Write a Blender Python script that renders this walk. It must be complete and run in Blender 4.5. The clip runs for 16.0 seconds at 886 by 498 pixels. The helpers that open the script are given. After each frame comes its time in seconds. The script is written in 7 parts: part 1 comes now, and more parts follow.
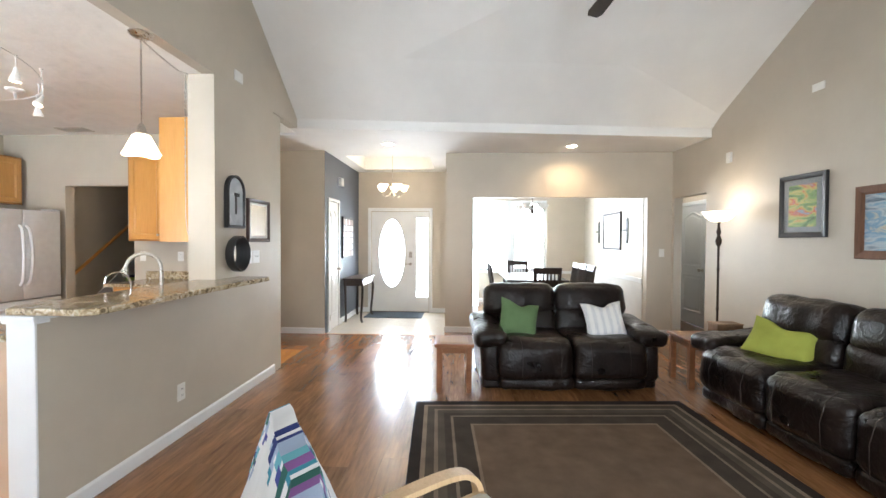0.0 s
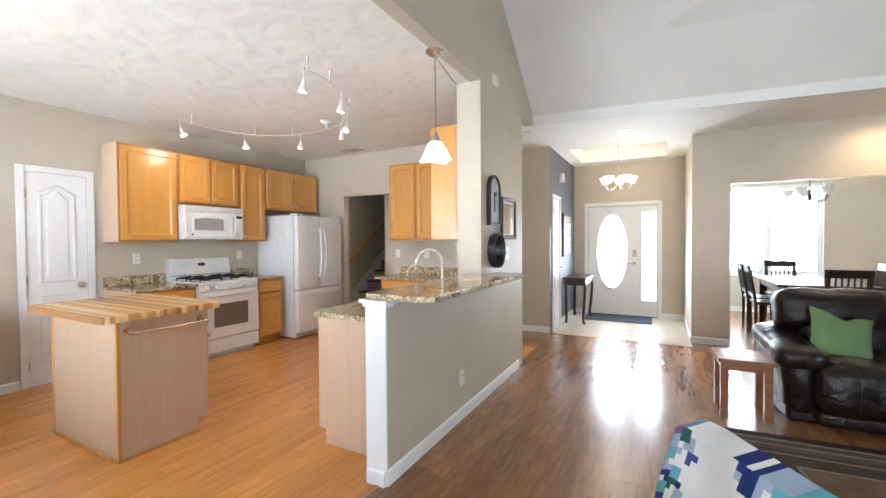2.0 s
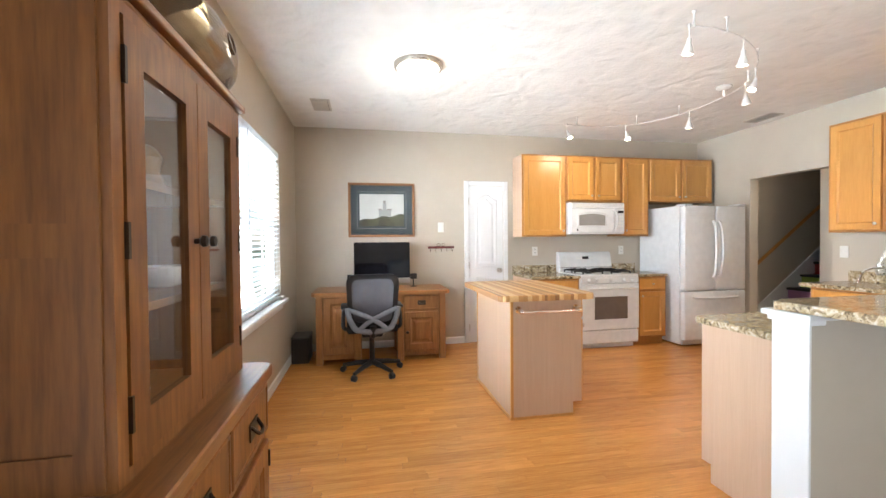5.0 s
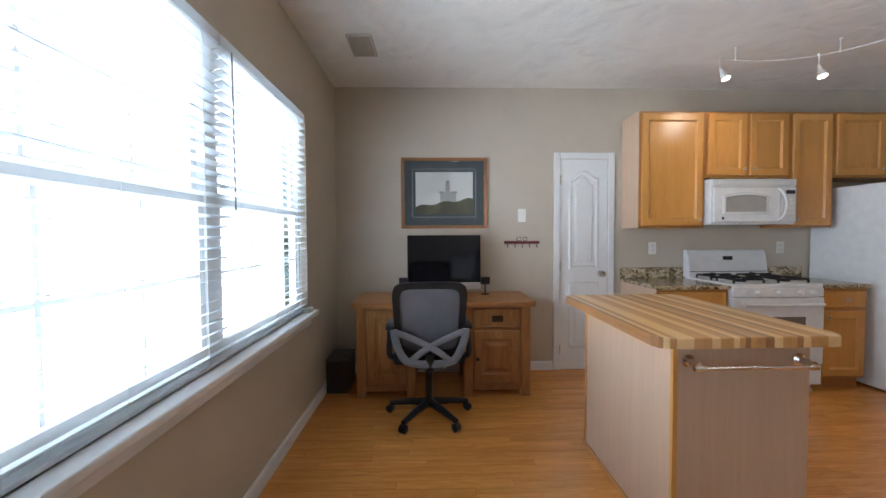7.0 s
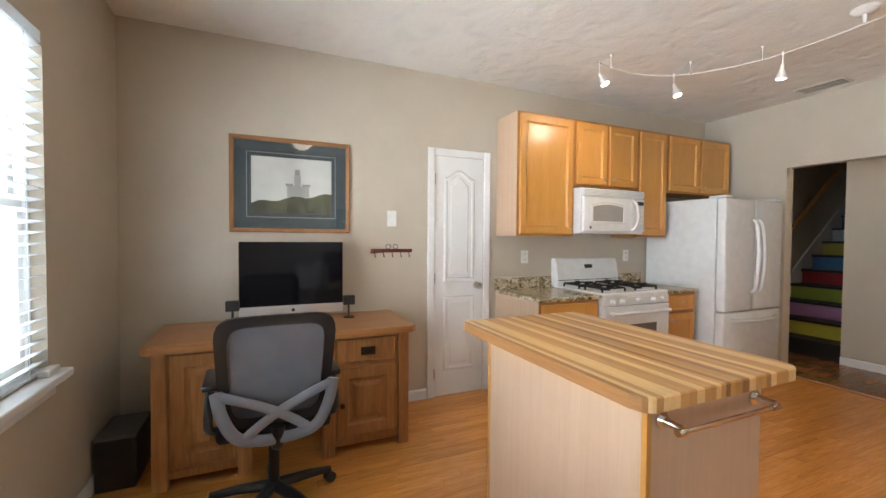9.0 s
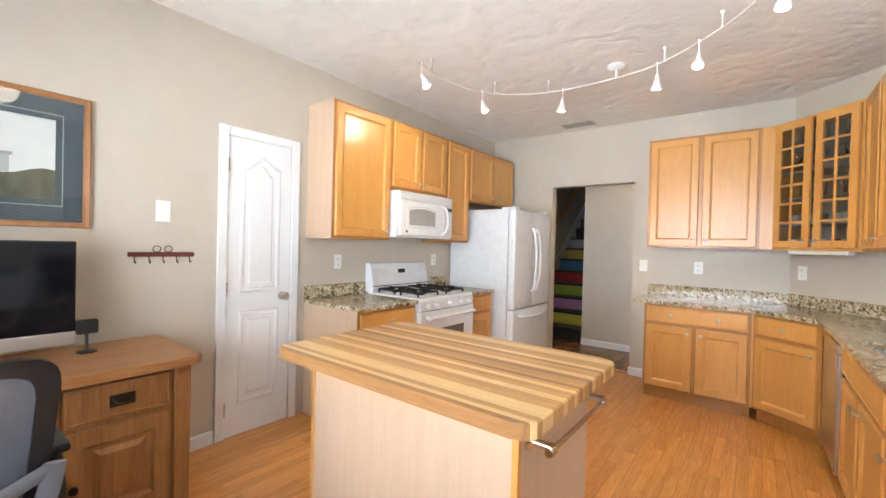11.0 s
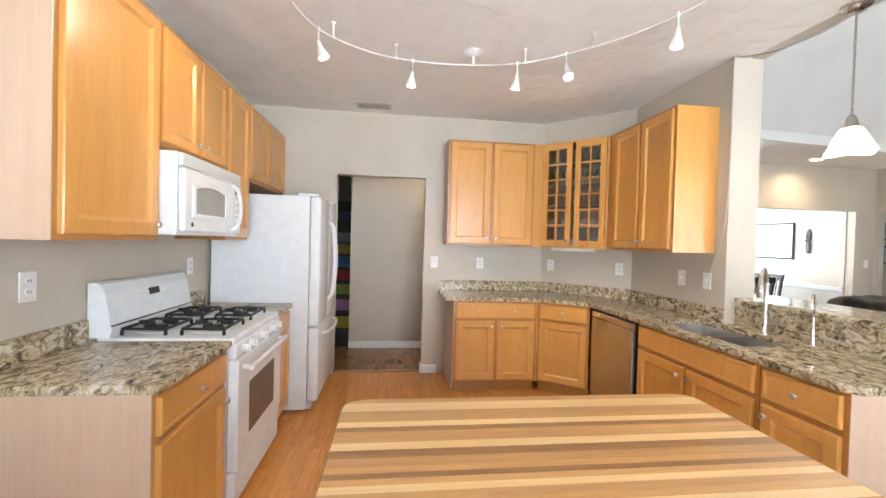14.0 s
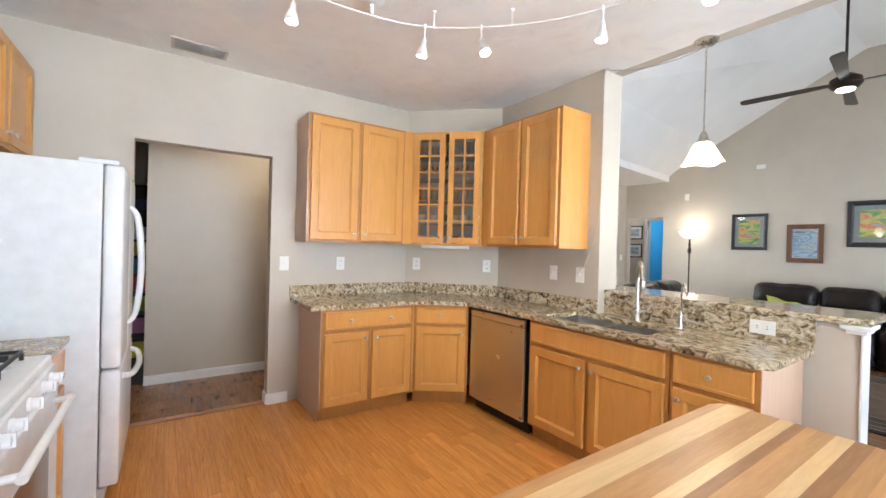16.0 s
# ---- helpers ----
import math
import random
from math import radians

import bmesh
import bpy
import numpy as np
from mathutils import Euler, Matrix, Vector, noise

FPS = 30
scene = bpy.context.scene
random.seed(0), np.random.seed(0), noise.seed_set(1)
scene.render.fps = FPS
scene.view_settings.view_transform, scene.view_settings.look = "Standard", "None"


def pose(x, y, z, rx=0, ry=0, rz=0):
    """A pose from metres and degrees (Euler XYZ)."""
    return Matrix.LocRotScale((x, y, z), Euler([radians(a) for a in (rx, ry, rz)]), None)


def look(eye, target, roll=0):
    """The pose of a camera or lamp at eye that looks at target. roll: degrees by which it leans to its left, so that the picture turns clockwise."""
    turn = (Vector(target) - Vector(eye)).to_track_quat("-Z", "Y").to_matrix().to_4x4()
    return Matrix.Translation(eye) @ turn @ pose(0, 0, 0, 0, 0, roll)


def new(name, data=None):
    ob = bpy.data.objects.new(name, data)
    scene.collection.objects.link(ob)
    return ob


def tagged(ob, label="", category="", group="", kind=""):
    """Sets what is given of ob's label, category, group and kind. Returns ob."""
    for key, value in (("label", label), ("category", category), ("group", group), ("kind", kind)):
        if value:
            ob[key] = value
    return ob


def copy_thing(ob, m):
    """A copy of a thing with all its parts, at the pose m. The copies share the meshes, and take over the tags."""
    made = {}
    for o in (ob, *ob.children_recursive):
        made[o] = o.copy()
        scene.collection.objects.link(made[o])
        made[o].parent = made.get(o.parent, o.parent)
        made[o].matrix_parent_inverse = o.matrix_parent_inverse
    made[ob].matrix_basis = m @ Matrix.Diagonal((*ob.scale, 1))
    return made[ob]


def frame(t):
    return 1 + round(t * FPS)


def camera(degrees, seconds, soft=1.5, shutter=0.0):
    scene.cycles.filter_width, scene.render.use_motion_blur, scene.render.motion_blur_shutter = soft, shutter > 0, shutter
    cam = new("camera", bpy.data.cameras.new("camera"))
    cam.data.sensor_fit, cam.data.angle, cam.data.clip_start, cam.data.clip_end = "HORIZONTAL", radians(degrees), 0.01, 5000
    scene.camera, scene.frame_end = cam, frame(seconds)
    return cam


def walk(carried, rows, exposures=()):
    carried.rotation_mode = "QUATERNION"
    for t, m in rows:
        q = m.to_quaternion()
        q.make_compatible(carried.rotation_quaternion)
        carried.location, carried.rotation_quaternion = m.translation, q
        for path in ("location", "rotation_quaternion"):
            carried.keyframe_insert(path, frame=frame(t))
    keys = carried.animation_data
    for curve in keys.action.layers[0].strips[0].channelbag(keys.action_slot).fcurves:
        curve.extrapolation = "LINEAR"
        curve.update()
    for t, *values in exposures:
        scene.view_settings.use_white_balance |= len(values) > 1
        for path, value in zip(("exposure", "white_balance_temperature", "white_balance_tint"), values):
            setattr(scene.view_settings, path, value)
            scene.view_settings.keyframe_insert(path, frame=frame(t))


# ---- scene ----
cam = camera(94.9, 16.0)
PATH = [
    (0, (0.615, 0.068, 1.378), (0.507, 2.065, 1.339), 0.3),
    (0.5, (0.377, 0.065, 1.364), (0.237, 2.06, 1.326), 0.2),
    (1, (0.158, 0.056, 1.354), (-0.193, 2.025, 1.316), -0.0),
    (1.5, (0.024, 0.054, 1.355), (-0.591, 1.957, 1.313), -0.1),
    (2, (-0.048, 0.034, 1.348), (-0.988, 1.799, 1.308), -0.4),
    (2.5, (-0.093, 0.048, 1.344), (-1.312, 1.633, 1.31), -0.6),
    (3, (-0.089, 0.072, 1.347), (-1.561, 1.426, 1.316), -0.6),
    (3.5, (-0.044, 0.119, 1.347), (-1.694, 1.248, 1.318), -0.6),
    (4, (-0.024, 0.154, 1.347), (-1.817, 1.04, 1.318), -0.6),
    (4.5, (-0.028, 0.207, 1.339), (-1.927, 0.835, 1.311), -0.5),
    (5, (-0.156, 0.242, 1.302), (-2.121, 0.614, 1.268), -0.5),
    (5.2, (-0.252, 0.257, 1.299), (-2.233, 0.525, 1.266), -0.4),
    (7.3, (-1.562, 0.305, 1.311), (-3.56, 0.367, 1.241), -0.3),
    (7.5, (-1.67, 0.294, 1.307), (-3.666, 0.405, 1.241), -0.1),
    (8, (-1.885, 0.276, 1.319), (-3.859, 0.591, 1.256), 0.0),
    (8.5, (-2.021, 0.259, 1.327), (-3.943, 0.809, 1.268), 0.1),
    (9, (-2.122, 0.246, 1.34), (-3.951, 1.054, 1.285), 0.4),
    (9.5, (-2.171, 0.255, 1.337), (-3.899, 1.261, 1.284), 0.4),
    (10, (-2.208, 0.266, 1.332), (-3.796, 1.481, 1.283), 0.5),
    (10.2, (-2.228, 0.27, 1.323), (-3.758, 1.558, 1.287), 0.7),
    (12.3, (-3.083, 0.374, 1.362), (-3.655, 2.29, 1.318), 1.7),
    (12.5, (-3.166, 0.391, 1.364), (-3.642, 2.333, 1.322), 1.5),
    (13, (-3.404, 0.453, 1.381), (-3.638, 2.439, 1.337), 1.5),
    (13.5, (-3.675, 0.562, 1.386), (-3.65, 2.562, 1.342), 1.7),
    (14, (-3.837, 0.688, 1.392), (-3.596, 2.673, 1.354), 1.6),
    (14.5, (-4.021, 0.846, 1.395), (-3.561, 2.792, 1.36), 1.7),
    (15, (-4.159, 1.003, 1.394), (-3.513, 2.895, 1.358), 1.6),
    (15.5, (-4.243, 1.171, 1.367), (-3.305, 2.937, 1.357), 1.7),
    (16, (-4.238, 1.371, 1.354), (-3.11, 3.022, 1.339), 1.6),
]
walk(cam, [(t, look(eye, target, roll)) for t, eye, target, roll in PATH], exposures=[
    (0.0, 0.12, 6150, 10), (3.0, 0.05, 6050, 10), (4.0, 0.30, 6100, 10), (4.5, 0.36, 6100, 10), (5.2, 0.32, 6150, 10), (7.3, -0.85, 5700, 10), (8.0, -0.95, 5700, 10), (8.6, -0.72, 5900, 10), (9.0, -0.2, 6400, 10),
    (9.5, 0.22, 6350, 10), (10.2, 0.35, 6150, 10), (12.3, 0.2, 6100, 10), (14.5, 0.3, 5950, 10), (16.0, 0.38, 5800, 10)])

# ---- world, sun, lamps ----
world = bpy.data.worlds.new("sky")
scene.world = world
world.use_nodes = True
wn = world.node_tree
sky = wn.nodes.new("ShaderNodeTexSky")
sky.sky_type, sky.sun_disc = "NISHITA", False
sky.sun_elevation, sky.sun_rotation = radians(58), radians(90)
wn.links.new(sky.outputs[0], wn.nodes["Background"].inputs[0])
wn.nodes["Background"].inputs[1].default_value = 0.12


def lamp(name, kind, m, watts, tint=(1, 1, 1), **props):
    data = bpy.data.lights.new(name, kind)
    data.energy, data.color = watts, tint
    for k, v in props.items():
        setattr(data, k, v)
    ob = new(name, data)
    ob.matrix_basis = m
    return ob


lamp("sun", "SUN", look((20, 0, 32), (0, 0, 0)), 3.0, (1.0, 0.95, 0.88), angle=radians(0.5))
DAY = (0.89, 0.95, 1.0)
WARM = (1.0, 0.82, 0.60)
lamp("sky_kitchen_window", "AREA", look((-3.165, -0.95, 1.47), (-3.165, 2, 1.95)), 215, DAY, shape="RECTANGLE", size=2.5, size_y=1.6)
lamp("sky_living_window", "AREA", look((1.3, -0.95, 1.35), (1.3, 3, 2.7)), 120, DAY, shape="RECTANGLE", size=2.7, size_y=2.2)
lamp("sky_front_door", "AREA", look((-0.7, 8.35, 1.2), (-0.7, 5, 0.9)), 190, DAY, shape="RECTANGLE", size=1.3, size_y=2.0)
lamp("sky_dining_window", "AREA", look((1.75, 9.75, 1.5), (1.75, 5, 1.2)), 420, DAY, shape="RECTANGLE", size=2.2, size_y=1.7)
# Added fill lamp under the blue room's ceiling; no window or fixture there.
lamp("sky_blue_room", "AREA", look((5.3, 5.6, 2.5), (5.6, 5.9, 0.5)), 22, DAY, shape="RECTANGLE", size=0.5, size_y=0.5)

# ---- helpers for building ----
def box(bm, x0, x1, y0, y1, z0, z1):
    if x1 < x0: x0, x1 = x1, x0
    if y1 < y0: y0, y1 = y1, y0
    if z1 < z0: z0, z1 = z1, z0
    v = [bm.verts.new(p) for p in ((x0, y0, z0), (x1, y0, z0), (x1, y1, z0), (x0, y1, z0), (x0, y0, z1), (x1, y0, z1), (x1, y1, z1), (x0, y1, z1))]
    fs = [bm.faces.new([v[i] for i in q]) for q in ((0, 3, 2, 1), (4, 5, 6, 7), (0, 1, 5, 4), (1, 2, 6, 5), (2, 3, 7, 6), (3, 0, 4, 7))]
    return v, fs


def B(*boxes, bevel=0.0, seg=2):
    bm = bmesh.new()
    for b in boxes:
        box(bm, *b)
    if bevel:
        bmesh.ops.bevel(bm, geom=list(bm.edges), offset=bevel, segments=seg, affect="EDGES", profile=0.5)
    return bm


def loft(bm, rings, cap0=True, cap1=True, closed=True):
    vs = [[bm.verts.new(p) for p in r] for r in rings]
    n = len(vs[0])
    for a, b in zip(vs, vs[1:]):
        for i in range(n if closed else n - 1):
            j = (i + 1) % n
            bm.faces.new((a[i], a[j], b[j], b[i]))
    if cap0: bm.faces.new(list(reversed(vs[0])))
    if cap1: bm.faces.new(vs[-1])
    return vs


def circle(r, z, n=20, cx=0, cy=0, ry=None):
    return [(cx + r * math.cos(2 * math.pi * i / n), cy + (ry or r) * math.sin(2 * math.pi * i / n), z) for i in range(n)]


def turned(profile, n=20, m=None):
    """A turned solid from (radius, height) pairs."""
    bm = bmesh.new()
    loft(bm, [circle(max(r, 0.0005), z, n) for r, z in profile])
    if m: bm.transform(m)
    return bm


def tube(points, r, n=8, radii=None):
    """A round bar along points."""
    bm = bmesh.new()
    pts = [Vector(p) for p in points]
    rings, side = [], None
    for i, p in enumerate(pts):
        d = (pts[min(i + 1, len(pts) - 1)] - pts[max(i - 1, 0)]).normalized()
        if side is None:
            side = d.cross(Vector((0, 0, 1)))
            if side.length < 0.1: side = d.cross(Vector((1, 0, 0)))
        side = (side - d * side.dot(d)).normalized()
        up = d.cross(side)
        rr = radii[i] if radii else r
        rings.append([p + rr * (side * math.cos(2 * math.pi * k / n) + up * math.sin(2 * math.pi * k / n)) for k in range(n)])
    loft(bm, rings)
    return bm


def smooth_path(pts, k=6):
    """Points of a Catmull-Rom curve through pts."""
    P = [Vector(p) for p in pts]
    out = []
    for i in range(len(P) - 1):
        a, b, c, d = P[max(i - 1, 0)], P[i], P[i + 1], P[min(i + 2, len(P) - 1)]
        for j in range(k):
            t = j / k
            out.append(0.5 * ((2 * b) + (c - a) * t + (2 * a - 5 * b + 4 * c - d) * t * t + (3 * b - a - 3 * c + d) * t ** 3))
    return out + [P[-1]]


def join(*bms):
    out = bmesh.new()
    for b in bms:
        me = bpy.data.meshes.new("tmp")
        b.to_mesh(me)
        b.free()
        out.from_mesh(me)
        bpy.data.meshes.remove(me)
    return out


def moved(bm, m):
    bm.transform(m)
    return bm


def mesh_of(name, bm, material, smooth=False):
    bmesh.ops.recalc_face_normals(bm, faces=bm.faces)
    me = bpy.data.meshes.new(name)
    bm.to_mesh(me)
    bm.free()
    if smooth:
        me.polygons.foreach_set("use_smooth", [True] * len(me.polygons))
        me.set_sharp_from_angle(angle=radians(38))
    me.materials.append(material)
    return me


def part(name, bm, material, parent, label="", at=None, smooth=False):
    ob = new(name, mesh_of(name, bm, material, smooth))
    ob.parent = parent
    if at: ob.matrix_basis = at
    if label: ob["label"] = label
    return ob


def solid(name, bm, material, label="", category="", kind="", at=None, smooth=False, group=""):
    ob = new(name, mesh_of(name, bm, material, smooth))
    if at: ob.matrix_basis = at
    return tagged(ob, label, category, group, kind)


def thing(name, m, label, category, group="", kind=""):
    ob = new(name)
    ob.empty_display_size = 0.05
    ob.matrix_basis = m
    return tagged(ob, label, category, group, kind)


def panel_door(w, h, t, stile, depth=0.008, raised=False):
    """A framed door leaf in the x-z plane, front at y = -t, back at y = 0."""
    def ring(i, y):
        return [(i, y, i), (w - i, y, i), (w - i, y, h - i), (i, y, h - i)]
    rings = [ring(0, 0), ring(0, -t + 0.005), ring(0.0035, -t), ring(stile, -t), ring(stile + 0.002, -t + 0.003), ring(stile + 0.014, -t + depth)]
    if raised:
        rings += [ring(stile + 0.03, -t + depth), ring(stile + 0.055, -t + 0.002)]
    bm = bmesh.new()
    loft(bm, rings)
    return bm


# ---- materials ----
def material(name, base, rough=0.5, metal=0.0, spec=0.5):
    m = bpy.data.materials.new(name)
    m.use_nodes = True
    b = m.node_tree.nodes["Principled BSDF"]
    b.inputs["Base Color"].default_value = (*base, 1)
    b.inputs["Roughness"].default_value = rough
    b.inputs["Metallic"].default_value = metal
    b.inputs["Specular IOR Level"].default_value = spec
    return m


def nodes_of(m):
    nt = m.node_tree
    return nt, nt.nodes["Principled BSDF"]


def add_node(nt, kind, inputs=None, **props):
    n = nt.nodes.new(kind)
    for k, v in props.items():
        setattr(n, k, v)
    for k, v in (inputs or {}).items():
        if hasattr(v, "is_output"): nt.links.new(v, n.inputs[k])
        else: n.inputs[k].default_value = v
    return n


def ramp(nt, fac, stops):
    r = nt.nodes.new("ShaderNodeValToRGB")
    while len(r.color_ramp.elements) < len(stops): r.color_ramp.elements.new(0.5)
    for e, (p, c) in zip(r.color_ramp.elements, stops):
        e.position, e.color = p, (*c, 1) if len(c) == 3 else c
    nt.links.new(fac, r.inputs[0])
    return r.outputs[0]


def coords(nt, scale=(1, 1, 1), rot=(0, 0, 0), kind="Object"):
    tc = nt.nodes.new("ShaderNodeTexCoord")
    mp = add_node(nt, "ShaderNodeMapping", {"Vector": tc.outputs[kind], "Scale": scale, "Rotation": rot})
    return mp.outputs[0]


def bump(nt, b, height, strength=0.2, dist=0.002):
    n = add_node(nt, "ShaderNodeBump", {"Height": height, "Strength": strength, "Distance": dist})
    nt.links.new(n.outputs[0], b.inputs["Normal"])


def painted(name, base, rough=0.55, mottle=0.06, scale=1.6, grain=220.0, relief=0.12):
    """Wall paint: slight large mottling and a fine roller grain."""
    m = material(name, base, rough)
    nt, b = nodes_of(m)
    co = coords(nt)
    big = add_node(nt, "ShaderNodeTexNoise", {"Vector": co, "Scale": scale, "Detail": 4.0, "Roughness": 0.6})
    lo = tuple(c * (1 - mottle) for c in base)
    hi = tuple(min(1, c * (1 + mottle)) for c in base)
    nt.links.new(ramp(nt, big.outputs["Fac"], [(0.35, lo), (0.65, hi)]), b.inputs["Base Color"])
    fine = add_node(nt, "ShaderNodeTexNoise", {"Vector": co, "Scale": grain, "Detail": 2.0})
    bump(nt, b, fine.outputs["Fac"], relief, 0.001)
    return m


def wood(name, dark, light, scale=1.0, stretch=(14, 14, 0.9), rough=0.38, knots=0.0, vary=0.10, coat=0.0, rot=(0, 0, 0), contrast=(0.3, 0.7), random_piece=True, relief=0.08):
    """Wood whose grain runs along the axis with the small stretch number."""
    m = material(name, light, rough)
    nt, b = nodes_of(m)
    co = coords(nt, tuple(s * scale for s in stretch), rot)
    oi = nt.nodes.new("ShaderNodeObjectInfo")
    if random_piece:
        off = add_node(nt, "ShaderNodeVectorMath", {0: co, 1: (0, 0, 0)}, operation="ADD")
        sc = add_node(nt, "ShaderNodeMath", {0: oi.outputs["Random"], 1: 37.0}, operation="MULTIPLY")
        cmb = add_node(nt, "ShaderNodeCombineXYZ", {0: sc.outputs[0], 1: sc.outputs[0], 2: sc.outputs[0]})
        nt.links.new(cmb.outputs[0], off.inputs[1])
        co = off.outputs[0]
    n1 = add_node(nt, "ShaderNodeTexNoise", {"Vector": co, "Scale": 1.3, "Detail": 6.0, "Roughness": 0.62, "Distortion": 0.5})
    n2 = add_node(nt, "ShaderNodeTexNoise", {"Vector": co, "Scale": 9.0, "Detail": 3.0, "Roughness": 0.6})
    mix = add_node(nt, "ShaderNodeMath", {0: n1.outputs["Fac"], 1: n2.outputs["Fac"]}, operation="ADD")
    half = add_node(nt, "ShaderNodeMath", {0: mix.outputs[0], 1: 0.5}, operation="MULTIPLY")
    col = ramp(nt, half.outputs[0], [(contrast[0], dark), (contrast[1], light)])
    if knots:
        vo = add_node(nt, "ShaderNodeTexVoronoi", {"Vector": coords(nt, (3.1, 3.1, 1.9)), "Scale": 1.0})
        k = ramp(nt, vo.outputs["Distance"], [(0.035, (0, 0, 0)), (0.09, (1, 1, 1))])
        mm = add_node(nt, "ShaderNodeMix", data_type="RGBA", blend_type="MULTIPLY")
        mm.inputs["Factor"].default_value = knots
        nt.links.new(col, mm.inputs["A"]); nt.links.new(k, mm.inputs["B"])
        col = mm.outputs["Result"]
    hsv = add_node(nt, "ShaderNodeHueSaturation", {"Color": col})
    val = add_node(nt, "ShaderNodeMapRange", {"Value": oi.outputs["Random"], "To Min": 1 - vary, "To Max": 1 + vary})
    nt.links.new(val.outputs[0], hsv.inputs["Value"])
    nt.links.new(hsv.outputs[0], b.inputs["Base Color"])
    bump(nt, b, half.outputs[0], relief, 0.002)
    if coat:
        b.inputs["Coat Weight"].default_value = coat
        b.inputs["Coat Roughness"].default_value = 0.18
    return m


def metal(name, base, rough=0.25, brushed=None):
    m = material(name, base, rough, 1.0)
    nt, b = nodes_of(m)
    n = add_node(nt, "ShaderNodeTexNoise", {"Vector": coords(nt, brushed or (30, 30, 30)), "Scale": 3.0, "Detail": 3.0})
    mr = add_node(nt, "ShaderNodeMapRange", {"Value": n.outputs["Fac"], "To Min": rough * 0.75, "To Max": rough * 1.3})
    nt.links.new(mr.outputs[0], b.inputs["Roughness"])
    return m


def plastic(name, base, rough=0.4):
    m = material(name, base, rough)
    nt, b = nodes_of(m)
    n = add_node(nt, "ShaderNodeTexNoise", {"Vector": coords(nt), "Scale": 14.0, "Detail": 4.0})
    lo, hi = tuple(c * 0.95 for c in base), tuple(min(1, c * 1.04) for c in base)
    nt.links.new(ramp(nt, n.outputs["Fac"], [(0.3, lo), (0.7, hi)]), b.inputs["Base Color"])
    return m


def glass(name, tint=(1, 1, 1), rough=0.0):
    m = material(name, tint, rough)
    b = m.node_tree.nodes["Principled BSDF"]
    b.inputs["Transmission Weight"].default_value = 1.0
    b.inputs["IOR"].default_value = 1.45
    return m


def glowing(name, base, strength):
    m = material(name, base, 0.5)
    b = m.node_tree.nodes["Principled BSDF"]
    b.inputs["Emission Color"].default_value = (*base, 1)
    b.inputs["Emission Strength"].default_value = strength
    return m


def cloth(name, base, scale=300.0, rough=0.9, mottle=0.1):
    m = material(name, base, rough, spec=0.2)
    nt, b = nodes_of(m)
    co = coords(nt)
    w = add_node(nt, "ShaderNodeTexNoise", {"Vector": co, "Scale": scale, "Detail": 2.0})
    n = add_node(nt, "ShaderNodeTexNoise", {"Vector": co, "Scale": 7.0, "Detail": 4.0})
    lo, hi = tuple(c * (1 - mottle) for c in base), tuple(min(1, c * (1 + mottle)) for c in base)
    nt.links.new(ramp(nt, n.outputs["Fac"], [(0.3, lo), (0.7, hi)]), b.inputs["Base Color"])
    bump(nt, b, w.outputs["Fac"], 0.4, 0.002)
    return m


def granite_material():
    m = material("granite", (0.4, 0.33, 0.22), 0.12)
    nt, b = nodes_of(m)
    co = coords(nt, (1.35, 0.75, 1.1))
    n1 = add_node(nt, "ShaderNodeTexNoise", {"Vector": co, "Scale": 26.0, "Detail": 5.0, "Roughness": 0.62, "Distortion": 1.2})
    c1 = ramp(nt, n1.outputs["Fac"], [(0.33, (0.045, 0.037, 0.028)), (0.42, (0.20, 0.15, 0.085)), (0.50, (0.41, 0.32, 0.19)), (0.58, (0.55, 0.47, 0.34)), (0.70, (0.66, 0.63, 0.55))])
    n2 = add_node(nt, "ShaderNodeTexVoronoi", {"Vector": co, "Scale": 75.0})
    n3 = add_node(nt, "ShaderNodeTexNoise", {"Vector": co, "Scale": 12.0, "Detail": 4.0})
    k = add_node(nt, "ShaderNodeMath", {0: n2.outputs["Distance"], 1: n3.outputs["Fac"]}, operation="MULTIPLY")
    spots = ramp(nt, k.outputs[0], [(0.05, (0.06, 0.05, 0.045)), (0.13, (1, 1, 1))])
    mm = add_node(nt, "ShaderNodeMix", data_type="RGBA", blend_type="MULTIPLY")
    mm.inputs["Factor"].default_value = 0.75
    nt.links.new(c1, mm.inputs["A"]); nt.links.new(spots, mm.inputs["B"])
    nt.links.new(mm.outputs["Result"], b.inputs["Base Color"])
    return m


def ceiling_material(name, base):
    """White ceiling with a swept, stomped texture."""
    m = material(name, base, 0.8)
    nt, b = nodes_of(m)
    co = coords(nt)
    w = add_node(nt, "ShaderNodeTexNoise", {"Vector": co, "Scale": 2.2, "Detail": 2.0})
    sh = add_node(nt, "ShaderNodeVectorMath", {0: co, 1: w.outputs["Color"]}, operation="ADD")
    v = add_node(nt, "ShaderNodeTexVoronoi", {"Vector": sh.outputs[0], "Scale": 4.5}, feature="SMOOTH_F1")
    n = add_node(nt, "ShaderNodeTexNoise", {"Vector": co, "Scale": 30.0, "Detail": 4.0})
    s = add_node(nt, "ShaderNodeMath", {0: n.outputs["Fac"], 1: 0.25}, operation="MULTIPLY")
    a = add_node(nt, "ShaderNodeMath", {0: v.outputs["Distance"], 1: s.outputs[0]}, operation="ADD")
    bump(nt, b, a.outputs[0], 0.35, 0.03)
    lo, hi = tuple(c * 0.96 for c in base), tuple(min(1, c * 1.03) for c in base)
    nt.links.new(ramp(nt, a.outputs[0], [(0.2, lo), (0.8, hi)]), b.inputs["Base Color"])
    return m


